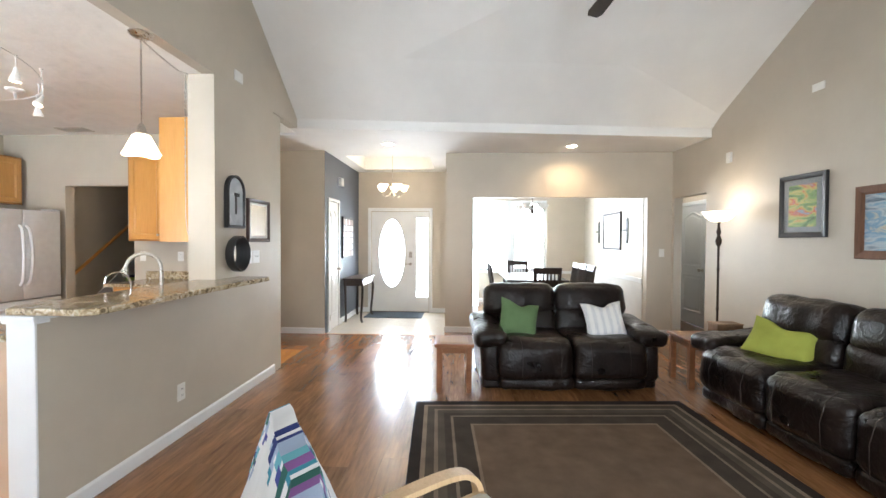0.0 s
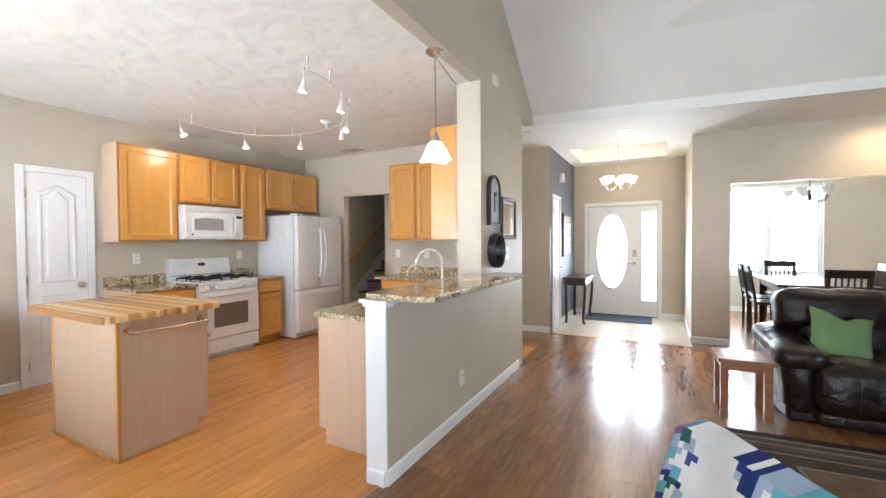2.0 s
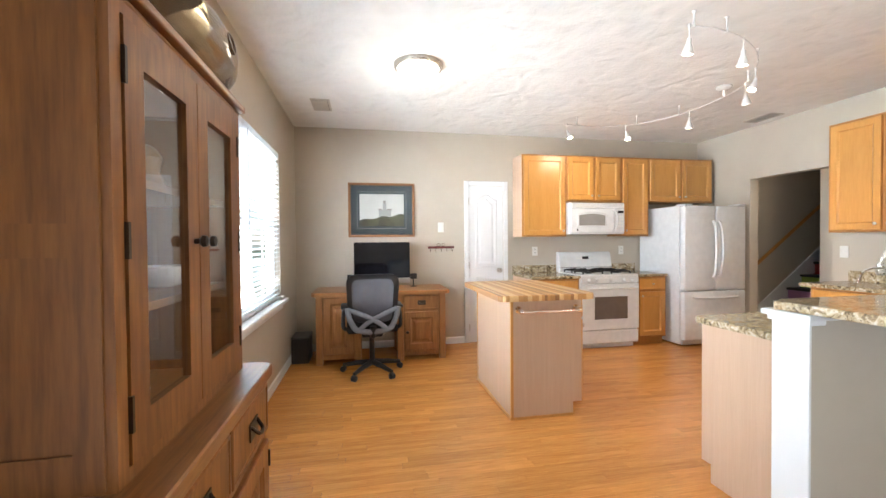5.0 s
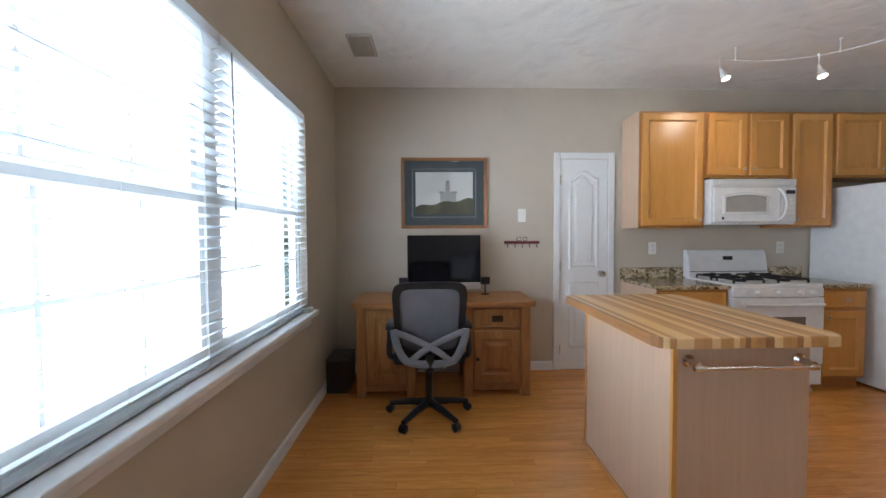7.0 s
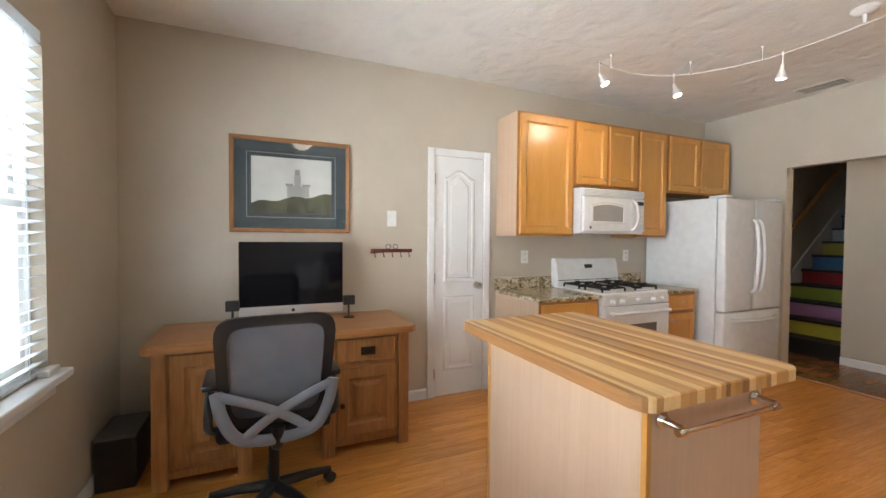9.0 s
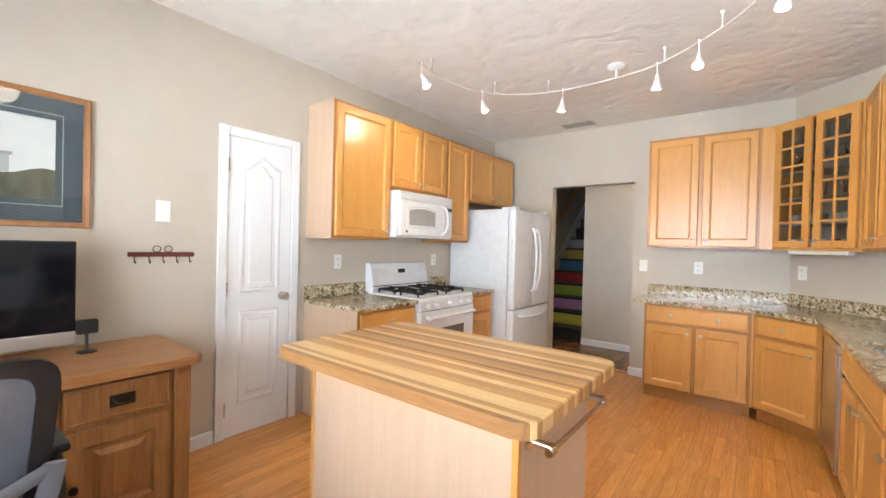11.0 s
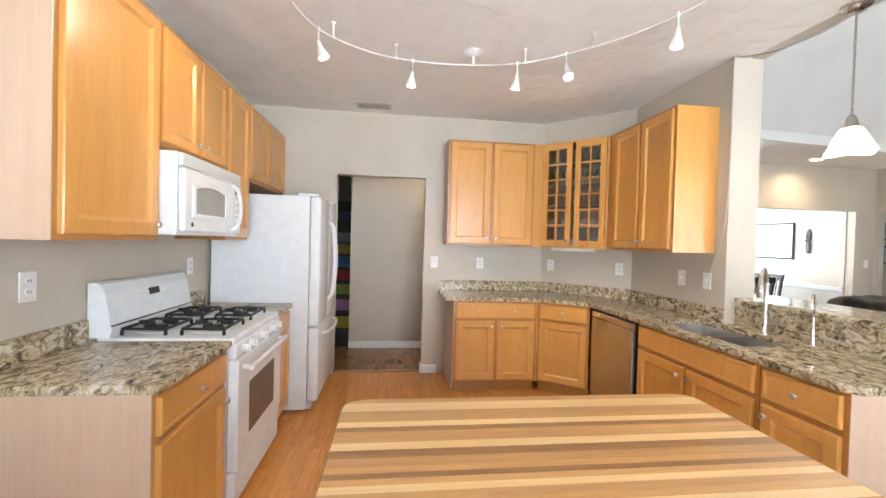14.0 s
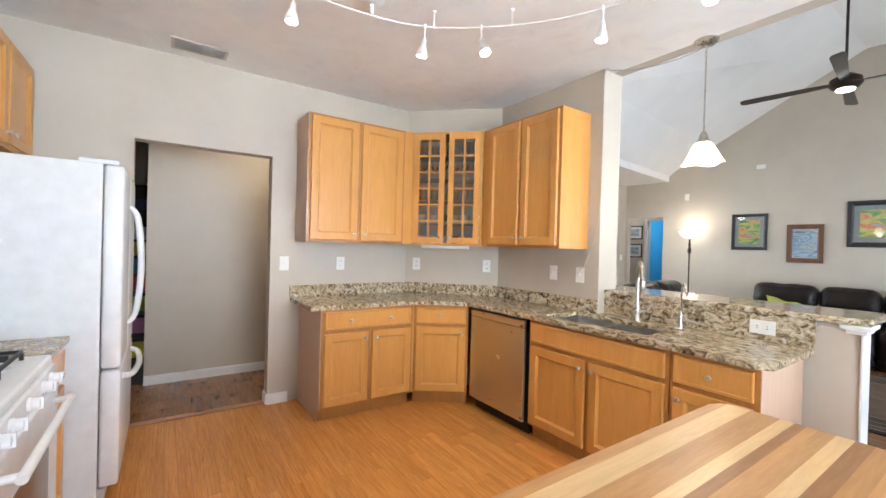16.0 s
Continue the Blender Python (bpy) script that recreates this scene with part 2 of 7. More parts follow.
def leather_material():
    m = material("brown_leather", (0.022, 0.013, 0.010), 0.33, spec=0.35)
    nt, b = nodes_of(m)
    co = coords(nt)
    v = add_node(nt, "ShaderNodeTexVoronoi", {"Vector": co, "Scale": 160.0})
    n = add_node(nt, "ShaderNodeTexNoise", {"Vector": co, "Scale": 5.0, "Detail": 5.0})
    nt.links.new(ramp(nt, n.outputs["Fac"], [(0.3, (0.006, 0.0035, 0.003)), (0.7, (0.014, 0.008, 0.006))]), b.inputs["Base Color"])
    mr = add_node(nt, "ShaderNodeMapRange", {"Value": n.outputs["Fac"], "To Min": 0.22, "To Max": 0.38})
    nt.links.new(mr.outputs[0], b.inputs["Roughness"])
    big = add_node(nt, "ShaderNodeTexNoise", {"Vector": co, "Scale": 11.0, "Detail": 3.0, "Distortion": 1.5})
    a = add_node(nt, "ShaderNodeMath", {0: v.outputs["Distance"], 1: 0.06}, operation="MULTIPLY")
    s = add_node(nt, "ShaderNodeMath", {0: a.outputs[0], 1: big.outputs["Fac"]}, operation="ADD")
    bump(nt, b, s.outputs[0], 0.5, 0.020)
    return m


WALL = painted("greige_wall_paint", (0.515, 0.456, 0.368), 0.5, 0.045)
WHITE = painted("white_trim_paint", (0.76, 0.765, 0.76), 0.32, 0.02, 3.0, 120.0, 0.05)
NAVY = painted("charcoal_blue_wall_paint", (0.085, 0.095, 0.115))
BLUE = painted("blue_wall_paint", (0.05, 0.28, 0.48))
CEIL = ceiling_material("stomped_ceiling_paint", (0.84, 0.82, 0.77))
VAULT = painted("vault_ceiling_paint", (0.82, 0.80, 0.76), 0.7, 0.03)
MAPLE = wood("maple_cabinet", (0.53, 0.245, 0.052), (0.64, 0.325, 0.085), stretch=(9, 9, 0.8), rough=0.30, vary=0.05, coat=0.15)
# Maple again, darker: shade round the doors is put into its colour.
MAPLE_SHADED = wood("maple_shaded_frame", (0.36, 0.150, 0.032), (0.46, 0.215, 0.055), stretch=(9, 9, 0.8), rough=0.34, vary=0.04, coat=0.1)
MAPLE_SIDE = wood("maple_side_panel", (0.51, 0.345, 0.230), (0.58, 0.41, 0.285), stretch=(22, 22, 0.7), rough=0.42, vary=0.02)
OAK = wood("rustic_oak", (0.21, 0.082, 0.022), (0.42, 0.190, 0.060), stretch=(8, 8, 0.7), rough=0.42, knots=0.75, vary=0.10)
OAK_TOP = wood("rustic_oak_top", (0.22, 0.086, 0.024), (0.43, 0.195, 0.064), stretch=(0.7, 9, 9), rough=0.36, knots=0.5, vary=0.06)
OAK_DARK = wood("knotty_hutch_oak", (0.115, 0.034, 0.0055), (0.295, 0.112, 0.022), stretch=(8, 8, 0.7), rough=0.48, knots=0.85, vary=0.10)
OAK_DARK_TOP = wood("knotty_hutch_top", (0.14, 0.050, 0.012), (0.34, 0.142, 0.040), stretch=(0.7, 9, 9), rough=0.36, knots=0.6, vary=0.06)
DARKWOOD = wood("espresso_wood", (0.016, 0.010, 0.007), (0.035, 0.020, 0.013), rough=0.3, vary=0.1)
MIDWOOD = wood("end_table_wood", (0.16, 0.06, 0.025), (0.30, 0.13, 0.055), stretch=(1, 9, 9), rough=0.3, vary=0.08)
# Shade inside the glazed cabinet, painted in as grey on back and shelves.
SHADED_INSIDE = plastic("shaded_cabinet_inside", (0.34, 0.31, 0.28), 0.5)
GRANITE = granite_material()
ENAMEL = plastic("white_enamel", (0.74, 0.75, 0.75), 0.22)
PLATE = plastic("white_plastic", (0.78, 0.77, 0.73), 0.35)
BLACK = plastic("black_plastic", (0.011, 0.011, 0.013), 0.42)
IRON = plastic("cast_iron", (0.012, 0.012, 0.013), 0.55)
STEEL = metal("stainless_steel", (0.60, 0.58, 0.56), 0.30, (3, 3, 3))
CHROME = metal("chrome", (0.75, 0.75, 0.75), 0.12)
NICKEL = metal("brushed_nickel", (0.55, 0.52, 0.47), 0.28)
BRONZE = metal("dark_bronze", (0.06, 0.045, 0.035), 0.4)
GLASS = glass("clear_glass")
LEATHER = leather_material()
FLOOR_K = wood("orange_oak_laminate", (0.46, 0.165, 0.032), (0.80, 0.380, 0.098), stretch=(16, 0.9, 16), rough=0.26, vary=0.11, coat=0.12, contrast=(0.28, 0.72), relief=0.02)
FLOOR_L = wood("walnut_laminate", (0.105, 0.044, 0.018), (0.36, 0.170, 0.068), stretch=(5.0, 0.55, 5.0), rough=0.22, vary=0.16, coat=0.15, contrast=(0.30, 0.70), relief=0.015)
JOINT = plastic("dark_joint", (0.07, 0.035, 0.015), 0.6)

# ---- plan, in metres ----
XW, YB, YS, ZC = -5.25, 4.95, -0.58, 2.69      # kitchen: west wall, back wall, window wall, ceiling
XP, XK = -1.37, -1.59                          # wall to the living room: its two faces
XR, YD, ZF = 3.70, 6.21, 2.70                  # living room: right wall, dining wall, low ceiling
YBL, YBR, ZSL, YTL, YTR, ZTOP = 4.79, 5.43, 2.81, 2.83, 2.80, 4.32   # beam and top of the slope, at the divider and at the right wall
YH = 5.96                                      # hall's north wall
XE0, XE1, YE = -1.45, 0.32, 7.87               # entry: accent wall, pillar side, front door wall
YDB, XDR = 9.3, 3.28                           # dining room: window wall, right wall
WIN = (-4.33, -2.0, 0.77, 2.17)                # kitchen window: x, x, z, z
T = 0.12
XM, SKEW = 4.15, 4.57                          # outer edge of the living room; turn of its right wall
right_x = lambda y: 3.715 - math.tan(radians(SKEW)) * (y - 5.3)
YT = 5.95                                      # where the entry tiles begin


def structure(name, bm, mat, label, category="wall"):
    return solid(name, bm, mat, label, category, "structure")


def wall_x(name, y0, y1, xs, z0, z1, openings, mat, label):
    """A wall along x, with openings (x0, x1, z0, z1) through it."""
    bm = bmesh.new()
    xs = sorted(xs)
    cur = xs[0]
    for a, b, c, d in sorted(openings):
        if a > cur: box(bm, cur, a, y0, y1, z0, z1)
        if c > z0: box(bm, a, b, y0, y1, z0, c)
        if d < z1: box(bm, a, b, y0, y1, d, z1)
        cur = b
    if xs[1] > cur: box(bm, cur, xs[1], y0, y1, z0, z1)
    return structure(name, bm, mat, label)


def wall_y(name, x0, x1, ys, z0, z1, openings, mat, label):
    bm = bmesh.new()
    ys = sorted(ys)
    cur = ys[0]
    for a, b, c, d in sorted(openings):
        if a > cur: box(bm, x0, x1, cur, a, z0, z1)
        if c > z0: box(bm, x0, x1, a, b, z0, c)
        if d < z1: box(bm, x0, x1, a, b, d, z1)
        cur = b
    if ys[1] > cur: box(bm, x0, x1, cur, ys[1], z0, z1)
    return structure(name, bm, mat, label)

# ---- structure ----
# kitchen and nook
wall_y("wall_west", XW - T, XW, (YS - T, 8.9), -0.02, 5.6, [], WALL, "greige painted kitchen wall with a light sheen")
wall_x("wall_south", YS - T, YS, (XW, XM + T), -0.02, 4.5, [WIN, (0.1, 2.5, 0.25, 2.3)], WALL, "greige painted wall round the kitchen window")
wall_x("wall_back", YB, YB + T, (XW, -2.24), 0, ZC, [(-4.43, -3.52, 0, 2.05)], WALL, "greige painted wall with a cased opening to the hall")
bm = bmesh.new()
loft(bm, [[(-2.24, YB, z), (XK, 4.30, z), (XP, 4.19, z), (XP, 4.35, z), (-2.10, YB + T, z), (-2.24, YB + T, z)] for z in (0, ZC)])
structure("wall_corner", bm, WALL, "greige angled wall in the kitchen corner")
bm = B((XK, XP, 3.20, 4.19, 0, ZC), (XP - 0.10, XP, YS, 4.19, ZC, 4.5), (XP - 0.10, XP, 4.19, YBL, ZF, 4.5))
box(bm, XK, XP - 0.10, 4.19, 4.30, 0, ZC)
structure("wall_divider", bm, WALL, "greige wall between kitchen and living room, open above the bar")
structure("half_wall", B((-1.49, XP, 1.838, 3.20, 0, 1.0)), WALL, "greige half wall that carries the raised bar")
bm = B((XW, XP - 0.10, YS, YB, ZC, ZC + 0.1))
structure("ceiling_kitchen", bm, CEIL, "white stomped-texture kitchen ceiling", "ceiling")

# living room
bm = bmesh.new()
loft(bm, [[(x, yt, ZTOP), (x, yb, ZSL), (x, yb, ZSL + 0.12), (x, yt, ZTOP + 0.12)] for x, yt, yb in ((XP, YTL, YBL), (XM, YTR, YBR))])
structure("ceiling_slope", bm, VAULT, "white sloped living room ceiling", "ceiling")
bm = bmesh.new()
loft(bm, [[(XP, YS, z), (XM, YS, z), (XM, YTR, z), (XP, YTL, z)] for z in (ZTOP, ZTOP + 0.12)])
structure("ceiling_top", bm, VAULT, "white flat top of the vaulted ceiling", "ceiling")
bm = bmesh.new()
loft(bm, [[(XP, YBL, z), (XR + 0.1, YBR - 0.03, z), (XR + 0.1, YD, z), (XP, YD, z)] for z in (ZF, ZSL + 0.1)])
structure("ceiling_low", bm, VAULT, "white flat ceiling by the dining opening", "ceiling")
structure("ceiling_hall", B((XW, XP - 0.10, YB + T, YH, ZF, ZF + 0.1), (XP - 0.10, XP, YBL, YH, ZF, ZF + 0.1)), VAULT, "white flat hall ceiling", "ceiling")
# tray recess over the entry
bm = B((XE0, -1.25, YD, YE, ZF, ZF + 0.1), (0.05, XE1, YD, YE, ZF, ZF + 0.1), (-1.25, 0.05, YD, 6.35, ZF, ZF + 0.1), (-1.25, 0.05, 7.55, YE, ZF, ZF + 0.1), (-1.3, 0.1, 6.3, 7.6, ZF + 0.22, ZF + 0.3),
       (-1.30, -1.25, 6.3, 7.6, ZF + 0.1, ZF + 0.22), (0.05, 0.10, 6.3, 7.6, ZF + 0.1, ZF + 0.22), (-1.25, 0.05, 6.3, 6.35, ZF + 0.1, ZF + 0.22), (-1.25, 0.05, 7.55, 7.6, ZF + 0.1, ZF + 0.22), (XE0, XP, YH, YD, ZF, ZF + 0.1))
structure("ceiling_entry", bm, VAULT, "white entry ceiling with a shallow tray recess", "ceiling")
right_wall = wall_y("wall_right", 0, T, (YS - 5.25, 2.9), -0.02, 4.5, [(0.17, 0.86, -0.02, 2.02)], WALL, "greige living room wall with framed paintings")
right_wall.matrix_basis = pose(3.715, 5.3, 0, 0, 0, SKEW)
ZD = 3.35                                      # dining room ceiling
wall_x("wall_dining", YD, YD + T, (XE1, XR), 0, ZD, [(0.735, 3.29, 0, 2.035)], WALL, "greige wall with a wide opening to the dining room")
wall_y("wall_entry_side", XE1, XE1 + T, (YD + T, YE + T), 0, ZD, [], WALL, "greige side wall of the entry")
wall_y("wall_accent", XE0 - T, XE0, (YH, YE + T), 0, ZF, [], NAVY, "charcoal blue accent wall in the entry")
wall_x("wall_hall", YH, YH + T, (-4.38, XE0 - T), 0, ZF, [], WALL, "greige hall wall beside the stairs")
solid("wall_hall_end", B((XE0 - T, XE0 - 0.002, YH - 0.002, YH, 0, ZF)), WALL, "greige corner of the hall wall", "wall", "structure")
wall_y("wall_stair", -4.38, -4.26, (YH + T, 8.9), 0, 5.5, [], WALL, "greige wall beside the stairs")
wall_x("wall_stair_end", 8.9, 9.0, (XW - T, -4.26), 0, 5.6, [], WALL, "greige wall at the head of the stairs")
structure("ceiling_stair", B((XW, -4.38, YH, 8.9, 5.5, 5.6)), VAULT, "white ceiling above the stairs", "ceiling")
structure("wall_stair_header", B((XW, -4.38, YH, YH + T, ZF, 5.5)), WALL, "greige wall above the foot of the stairs")
wall_x("wall_front", YE, YE + T, (XE0, XE1 + T), 0, ZF + 0.1, [(-1.193, -0.08, 0, 1.938)], WALL, "greige wall round the front door")
# dining room
bm = B((XE1 + T, 0.85, YDB, YDB + T, 0, ZD), (2.45, XDR + T, YDB, YDB + T, 0, ZD), (0.85, 2.45, YDB, YDB + T, 0, 0.70), (0.85, 2.45, YDB, YDB + T, 2.30, 2.38), (0.85, 2.45, YDB, YDB + T, 3.0, ZD))
for side in (-1, 1):
    arc = [(1.65 + side * 0.62 * math.cos(a * math.pi / 20), 2.38 + 0.60 * math.sin(a * math.pi / 20)) for a in range(11)]
    outline = arc + [(1.65, 3.0), (1.65 + side * 0.80, 3.0), (1.65 + side * 0.80, 2.38)]
    loft(bm, [[(x, y, z) for x, z in outline] for y in (YDB, YDB + T)])
structure("wall_dining_window", bm, WALL, "pale dining room wall round the window and its arched light")
wall_y("wall_dining_right", XDR, XDR + T, (YD + T, YDB), 0, ZD, [], WALL, "pale dining room wall above a chair rail")
wall_y("wall_dining_left", XE1, XE1 + T, (YE + T, YDB + T), 0, ZD, [], WALL, "pale dining room side wall")
structure("ceiling_dining", B((XE1 + T, XDR, YD + T, YDB, ZD, ZD + 0.1)), VAULT, "white dining room ceiling", "ceiling")
# side hall beyond the living room's right wall
wall_y("wall_side_hall", 4.42, 4.54, (4.4, 8.2), 0, ZF, [(5.50, 6.17, 0, 2.02), (6.72, 7.46, 0, 2.02)], WALL, "greige side hall wall with doors")
wall_x("wall_side_hall_end", 8.2, 8.3, (XR + T, 4.54), 0, ZF, [], WALL, "greige end wall of the side hall")
wall_x("wall_side_hall_start", 4.3, 4.4, (XR + T, 6.02), 0, ZF, [], BLUE, "painted wall behind the living room")
wall_y("wall_blue_room", 5.92, 6.02, (4.4, 6.6), 0, ZF, [], BLUE, "bright blue bedroom wall")
wall_x("wall_blue_room_end", 6.6, 6.7, (4.54, 6.02), 0, ZF, [], BLUE, "bright blue bedroom end wall")
structure("ceiling_side_hall", B((XR + T, 6.02, 4.3, 8.3, ZF, ZF + 0.1)), VAULT, "white side hall ceiling", "ceiling")

# floors
structure("floor_kitchen", B((XW, -1.42, YS, YB + T, -0.05, -0.004)), JOINT, "orange oak laminate kitchen floor", "floor")
structure("floor_living", B((-1.42, XR, YS, YB + T, -0.05, -0.004), (XR, XM, YS, 4.3, -0.05, -0.004), (XW, XR, YB + T, YT, -0.05, -0.004), (XE1, XR, YT, YDB, -0.05, -0.004), (XW, XE0, YT, 8.9, -0.05, -0.004), (XR, 6.02, 4.3, 8.3, -0.05, -0.004)), JOINT, "walnut laminate living room floor", "floor")
ground = structure("ground", B((-200, 200, -200, 200, -0.35, -0.3)), plastic("lawn", (0.07, 0.11, 0.04), 0.9), "green lawn outside the windows", "ground")

# ---- kitchen: cabinets and counters ----
def cabinet(name, m, w, h, d, doors, label, drawers=0, toe=0.0, handle_low=True, knob_side=None, end_left=False, end_right=False, group="maple cabinets", glass_doors=False, end_wood=False):
    """A cabinet unit: front at y = 0 facing -y, width along x, base at z = 0. doors: how many leaves; drawers: how many in a row above the doors."""
    c = thing(name, m, label, "cabinet", group)
    body = bmesh.new()
    if glass_doors:
        t = 0.018
        box(body, t, w - t, d - t, d, 0, h)
        for x0, x1 in ((0, t), (w - t, w)):
            part("side", B((x0, x1, 0, d, 0, h)), MAPLE, c)
        for z0 in (0, h - t):
            part("end_board", B((t, w - t, 0, d - t, z0, z0 + t)), MAPLE, c)
        for k in range(1, 5):
            part("shelf", B((t, w - t, 0.03, d - t, h * k / 5 - 0.008, h * k / 5 + 0.008)), SHADED_INSIDE, c)
    else:
        if name == "sink_cabinet":
            box(body, 0, w, 0, 0.02, toe, h); box(body, 0, w, 0.02, d, toe, h - 0.25)
        else:
            box(body, 0, w, 0, d, toe, h)
        if toe: box(body, 0, w, 0.06, d, 0, toe)
    part("body", body, MAPLE_SHADED if not glass_doors else SHADED_INSIDE, c)
    for on, x0, x1 in ((end_left, -0.004, 0), (end_right, w, w + 0.004)):
        if on:
            bm = B((x0, x1, 0.0, d, toe, h))
            if toe: box(bm, x0, x1, 0.06, d, 0, toe)
            part("side_panel", bm, MAPLE_SIDE, c, "pale maple veneer end panel")
    if end_wood: part("side_panel", B((w, w + 0.004, 0.0, d, toe, h)), MAPLE, c, "honey maple end panel")
    ov, t = 0.022, 0.02
    top = h - ov
    zs = toe + ov
    if drawers:
        dh = 0.135
        dw = (w - 2 * ov - (drawers - 1) * 0.02) / drawers
        for k in range(drawers):
            x = ov + k * (dw + 0.02)
            leaf = part("drawer_front", panel_door(dw, dh, t, 0.016, 0.003), MAPLE, c, at=pose(x, 0, top - dh))
            for u in () if name == "sink_cabinet" else (0.27, 0.73) if doors == 2 and drawers == 1 else (0.5,):
                part("knob", knob(), NICKEL, leaf, "brushed nickel knob", at=pose(dw * u, -t, dh / 2), smooth=True)
        top -= dh + 0.03
    dw = (w - 2 * ov - (doors - 1) * 0.034) / max(doors, 1)
    for k in range(doors):
        x = ov + k * (dw + 0.034)
        if glass_doors:
            leaf = part("door", glazed_frame(dw, top - zs, t, 0.05), MAPLE, c, at=pose(x, 0, zs))
            part("pane", B((0.05, dw - 0.05, -0.008, -0.005, 0.05, top - zs - 0.05)), GLASS, leaf, "clear glass pane")
        else:
            leaf = part("door", panel_door(dw, top - zs, t, 0.055, 0.013), MAPLE, c, at=pose(x, 0, zs))
        side = knob_side or ("r" if k == 0 and doors == 2 else "l")
        kx = dw - 0.03 if side == "r" else 0.03
        kz = 0.05 if handle_low else top - zs - 0.05
        part("knob", knob(), NICKEL, leaf, "brushed nickel knob", at=pose(kx, -t, kz), smooth=True)
    return c


def knob():
    return turned([(0.005, 0), (0.005, 0.012), (0.0135, 0.016), (0.015, 0.022), (0.012, 0.027), (0.004, 0.029)], 12, pose(0, 0, 0, 90))


def glazed_frame(w, h, t, s):
    bars = [(0, s, -t, 0, 0, h), (w - s, w, -t, 0, 0, h), (s, w - s, -t, 0, 0, s), (s, w - s, -t, 0, h - s, h), (w / 2 - 0.008, w / 2 + 0.008, -t, -0.01, s, h - s)]
    for k in range(1, 6):
        z = s + (h - 2 * s) * k / 6
        bars.append((s, w - s, -t + 0.001, -0.009, z - 0.008, z + 0.008))
    return B(*bars)


ZT, TH = 0.885, 0.032     # counter top and its thickness
HB = ZT - TH              # base cabinets
U0, U1 = 1.36, 2.385      # upper cabinets
W = lambda y, z=0.0: pose(-4.94, y, z, 0, 0, 90)
WB = lambda y, z=0.0: pose(-4.63, y, z, 0, 0, 90)
cabinet("upper_cabinet", W(2.15, U0), 0.59, U1 - U0, 0.31, 1, "tall maple wall cabinet with one framed door", knob_side="r", end_left=True)
cabinet("upper_cabinet", W(2.742, U0 + 0.445), 0.77, U1 - U0 - 0.445, 0.31, 2, "short maple wall cabinet above the microwave")
cabinet("upper_cabinet", W(3.514, U0), 0.40, U1 - U0, 0.31, 1, "narrow maple wall cabinet with one framed door", knob_side="l")
cabinet("upper_cabinet", W(3.916, U0 + 0.445), 0.974, U1 - U0 - 0.445, 0.31, 2, "short maple wall cabinet above the refrigerator")
cabinet("base_cabinet", WB(2.15), 0.59, HB, 0.62, 1, "maple base cabinet beside the stove", drawers=1, toe=0.10, handle_low=False, knob_side="r", end_left=True)
cabinet("base_cabinet", WB(3.52), 0.40, HB, 0.62, 1, "narrow maple base cabinet by the refrigerator", drawers=1, toe=0.10, handle_low=False, knob_side="l")
Y = lambda x, z=0.0: pose(x, 4.63, z)
cabinet("upper_cabinet", Y(-3.32, U0), 0.86, U1 - U0, 0.32, 2, "maple wall cabinet with two framed doors", end_left=True)
cabinet("base_cabinet", pose(-3.27, 4.36, 0), 0.78, HB, 0.59, 2, "maple base cabinet with two doors and one wide drawer", drawers=1, toe=0.10, handle_low=False, end_left=True)
S = lambda y, z=0.0: pose(-1.91, y, z, 0, 0, -90)
cabinet("upper_cabinet", S(4.10, U0), 0.79, U1 - U0, 0.32, 2, "maple wall cabinet beside the opening to the living room", end_wood=True)
cabinet("sink_cabinet", pose(-2.07, 3.41, 0, 0, 0, -90), 0.975, HB, 0.56, 2, "maple sink base cabinet with two doors", drawers=1, toe=0.10, handle_low=False)
cabinet("base_cabinet", pose(-2.07, 2.43, 0, 0, 0, -90), 0.385, HB, 0.56, 1, "maple base cabinet at the end of the peninsula", drawers=1, toe=0.10, handle_low=False, knob_side="l", end_right=True)
DIAG = math.degrees(math.atan2(4.09 - 4.36, -2.10 + 2.475))
cabinet("corner_base_cabinet", pose(-2.475, 4.36, 0, 0, 0, DIAG), 0.462, HB, 0.50, 1, "angled maple corner base cabinet", drawers=1, toe=0.10, handle_low=False, knob_side="r")
corner = cabinet("corner_wall_cabinet", pose(-2.375, 4.63, U0, 0, 0, -45), 0.645, U1 - U0, 0.30, 2, "angled maple corner cabinet with glazed doors and dishes", glass_doors=True)
for x0, x1, y0, y1, z0, z1 in ((-2.46, -2.375, 4.63, 4.65, U0, U1), (-1.91, -1.89, 4.10, 4.175, U0, U1), (-2.49, -2.47, 4.36, 4.38, 0.1, HB)):
    solid("cabinet_filler", B((x0, x1, y0, y1, z0, z1)), MAPLE, "maple filler strip between the cabinets", "cabinet")


def worktop(name, polys, label, bevel=0.008):
    bm = bmesh.new()
    for pts, z0, z1 in polys:
        loft(bm, [[(x, y, z0) for x, y in pts], [(x, y, z1) for x, y in pts]])
    bmesh.ops.recalc_face_normals(bm, faces=bm.faces)
    es = [e for e in bm.edges if abs(e.verts[0].co.z - e.verts[1].co.z) < 1e-6 and len(e.link_faces) == 2]
    bmesh.ops.bevel(bm, geom=es, offset=bevel, segments=2, affect="EDGES", profile=0.6)
    return solid(name, bm, GRANITE, label, "worktop")


R = lambda x0, x1, y0, y1: [(x0, y0), (x1, y0), (x1, y1), (x0, y1)]
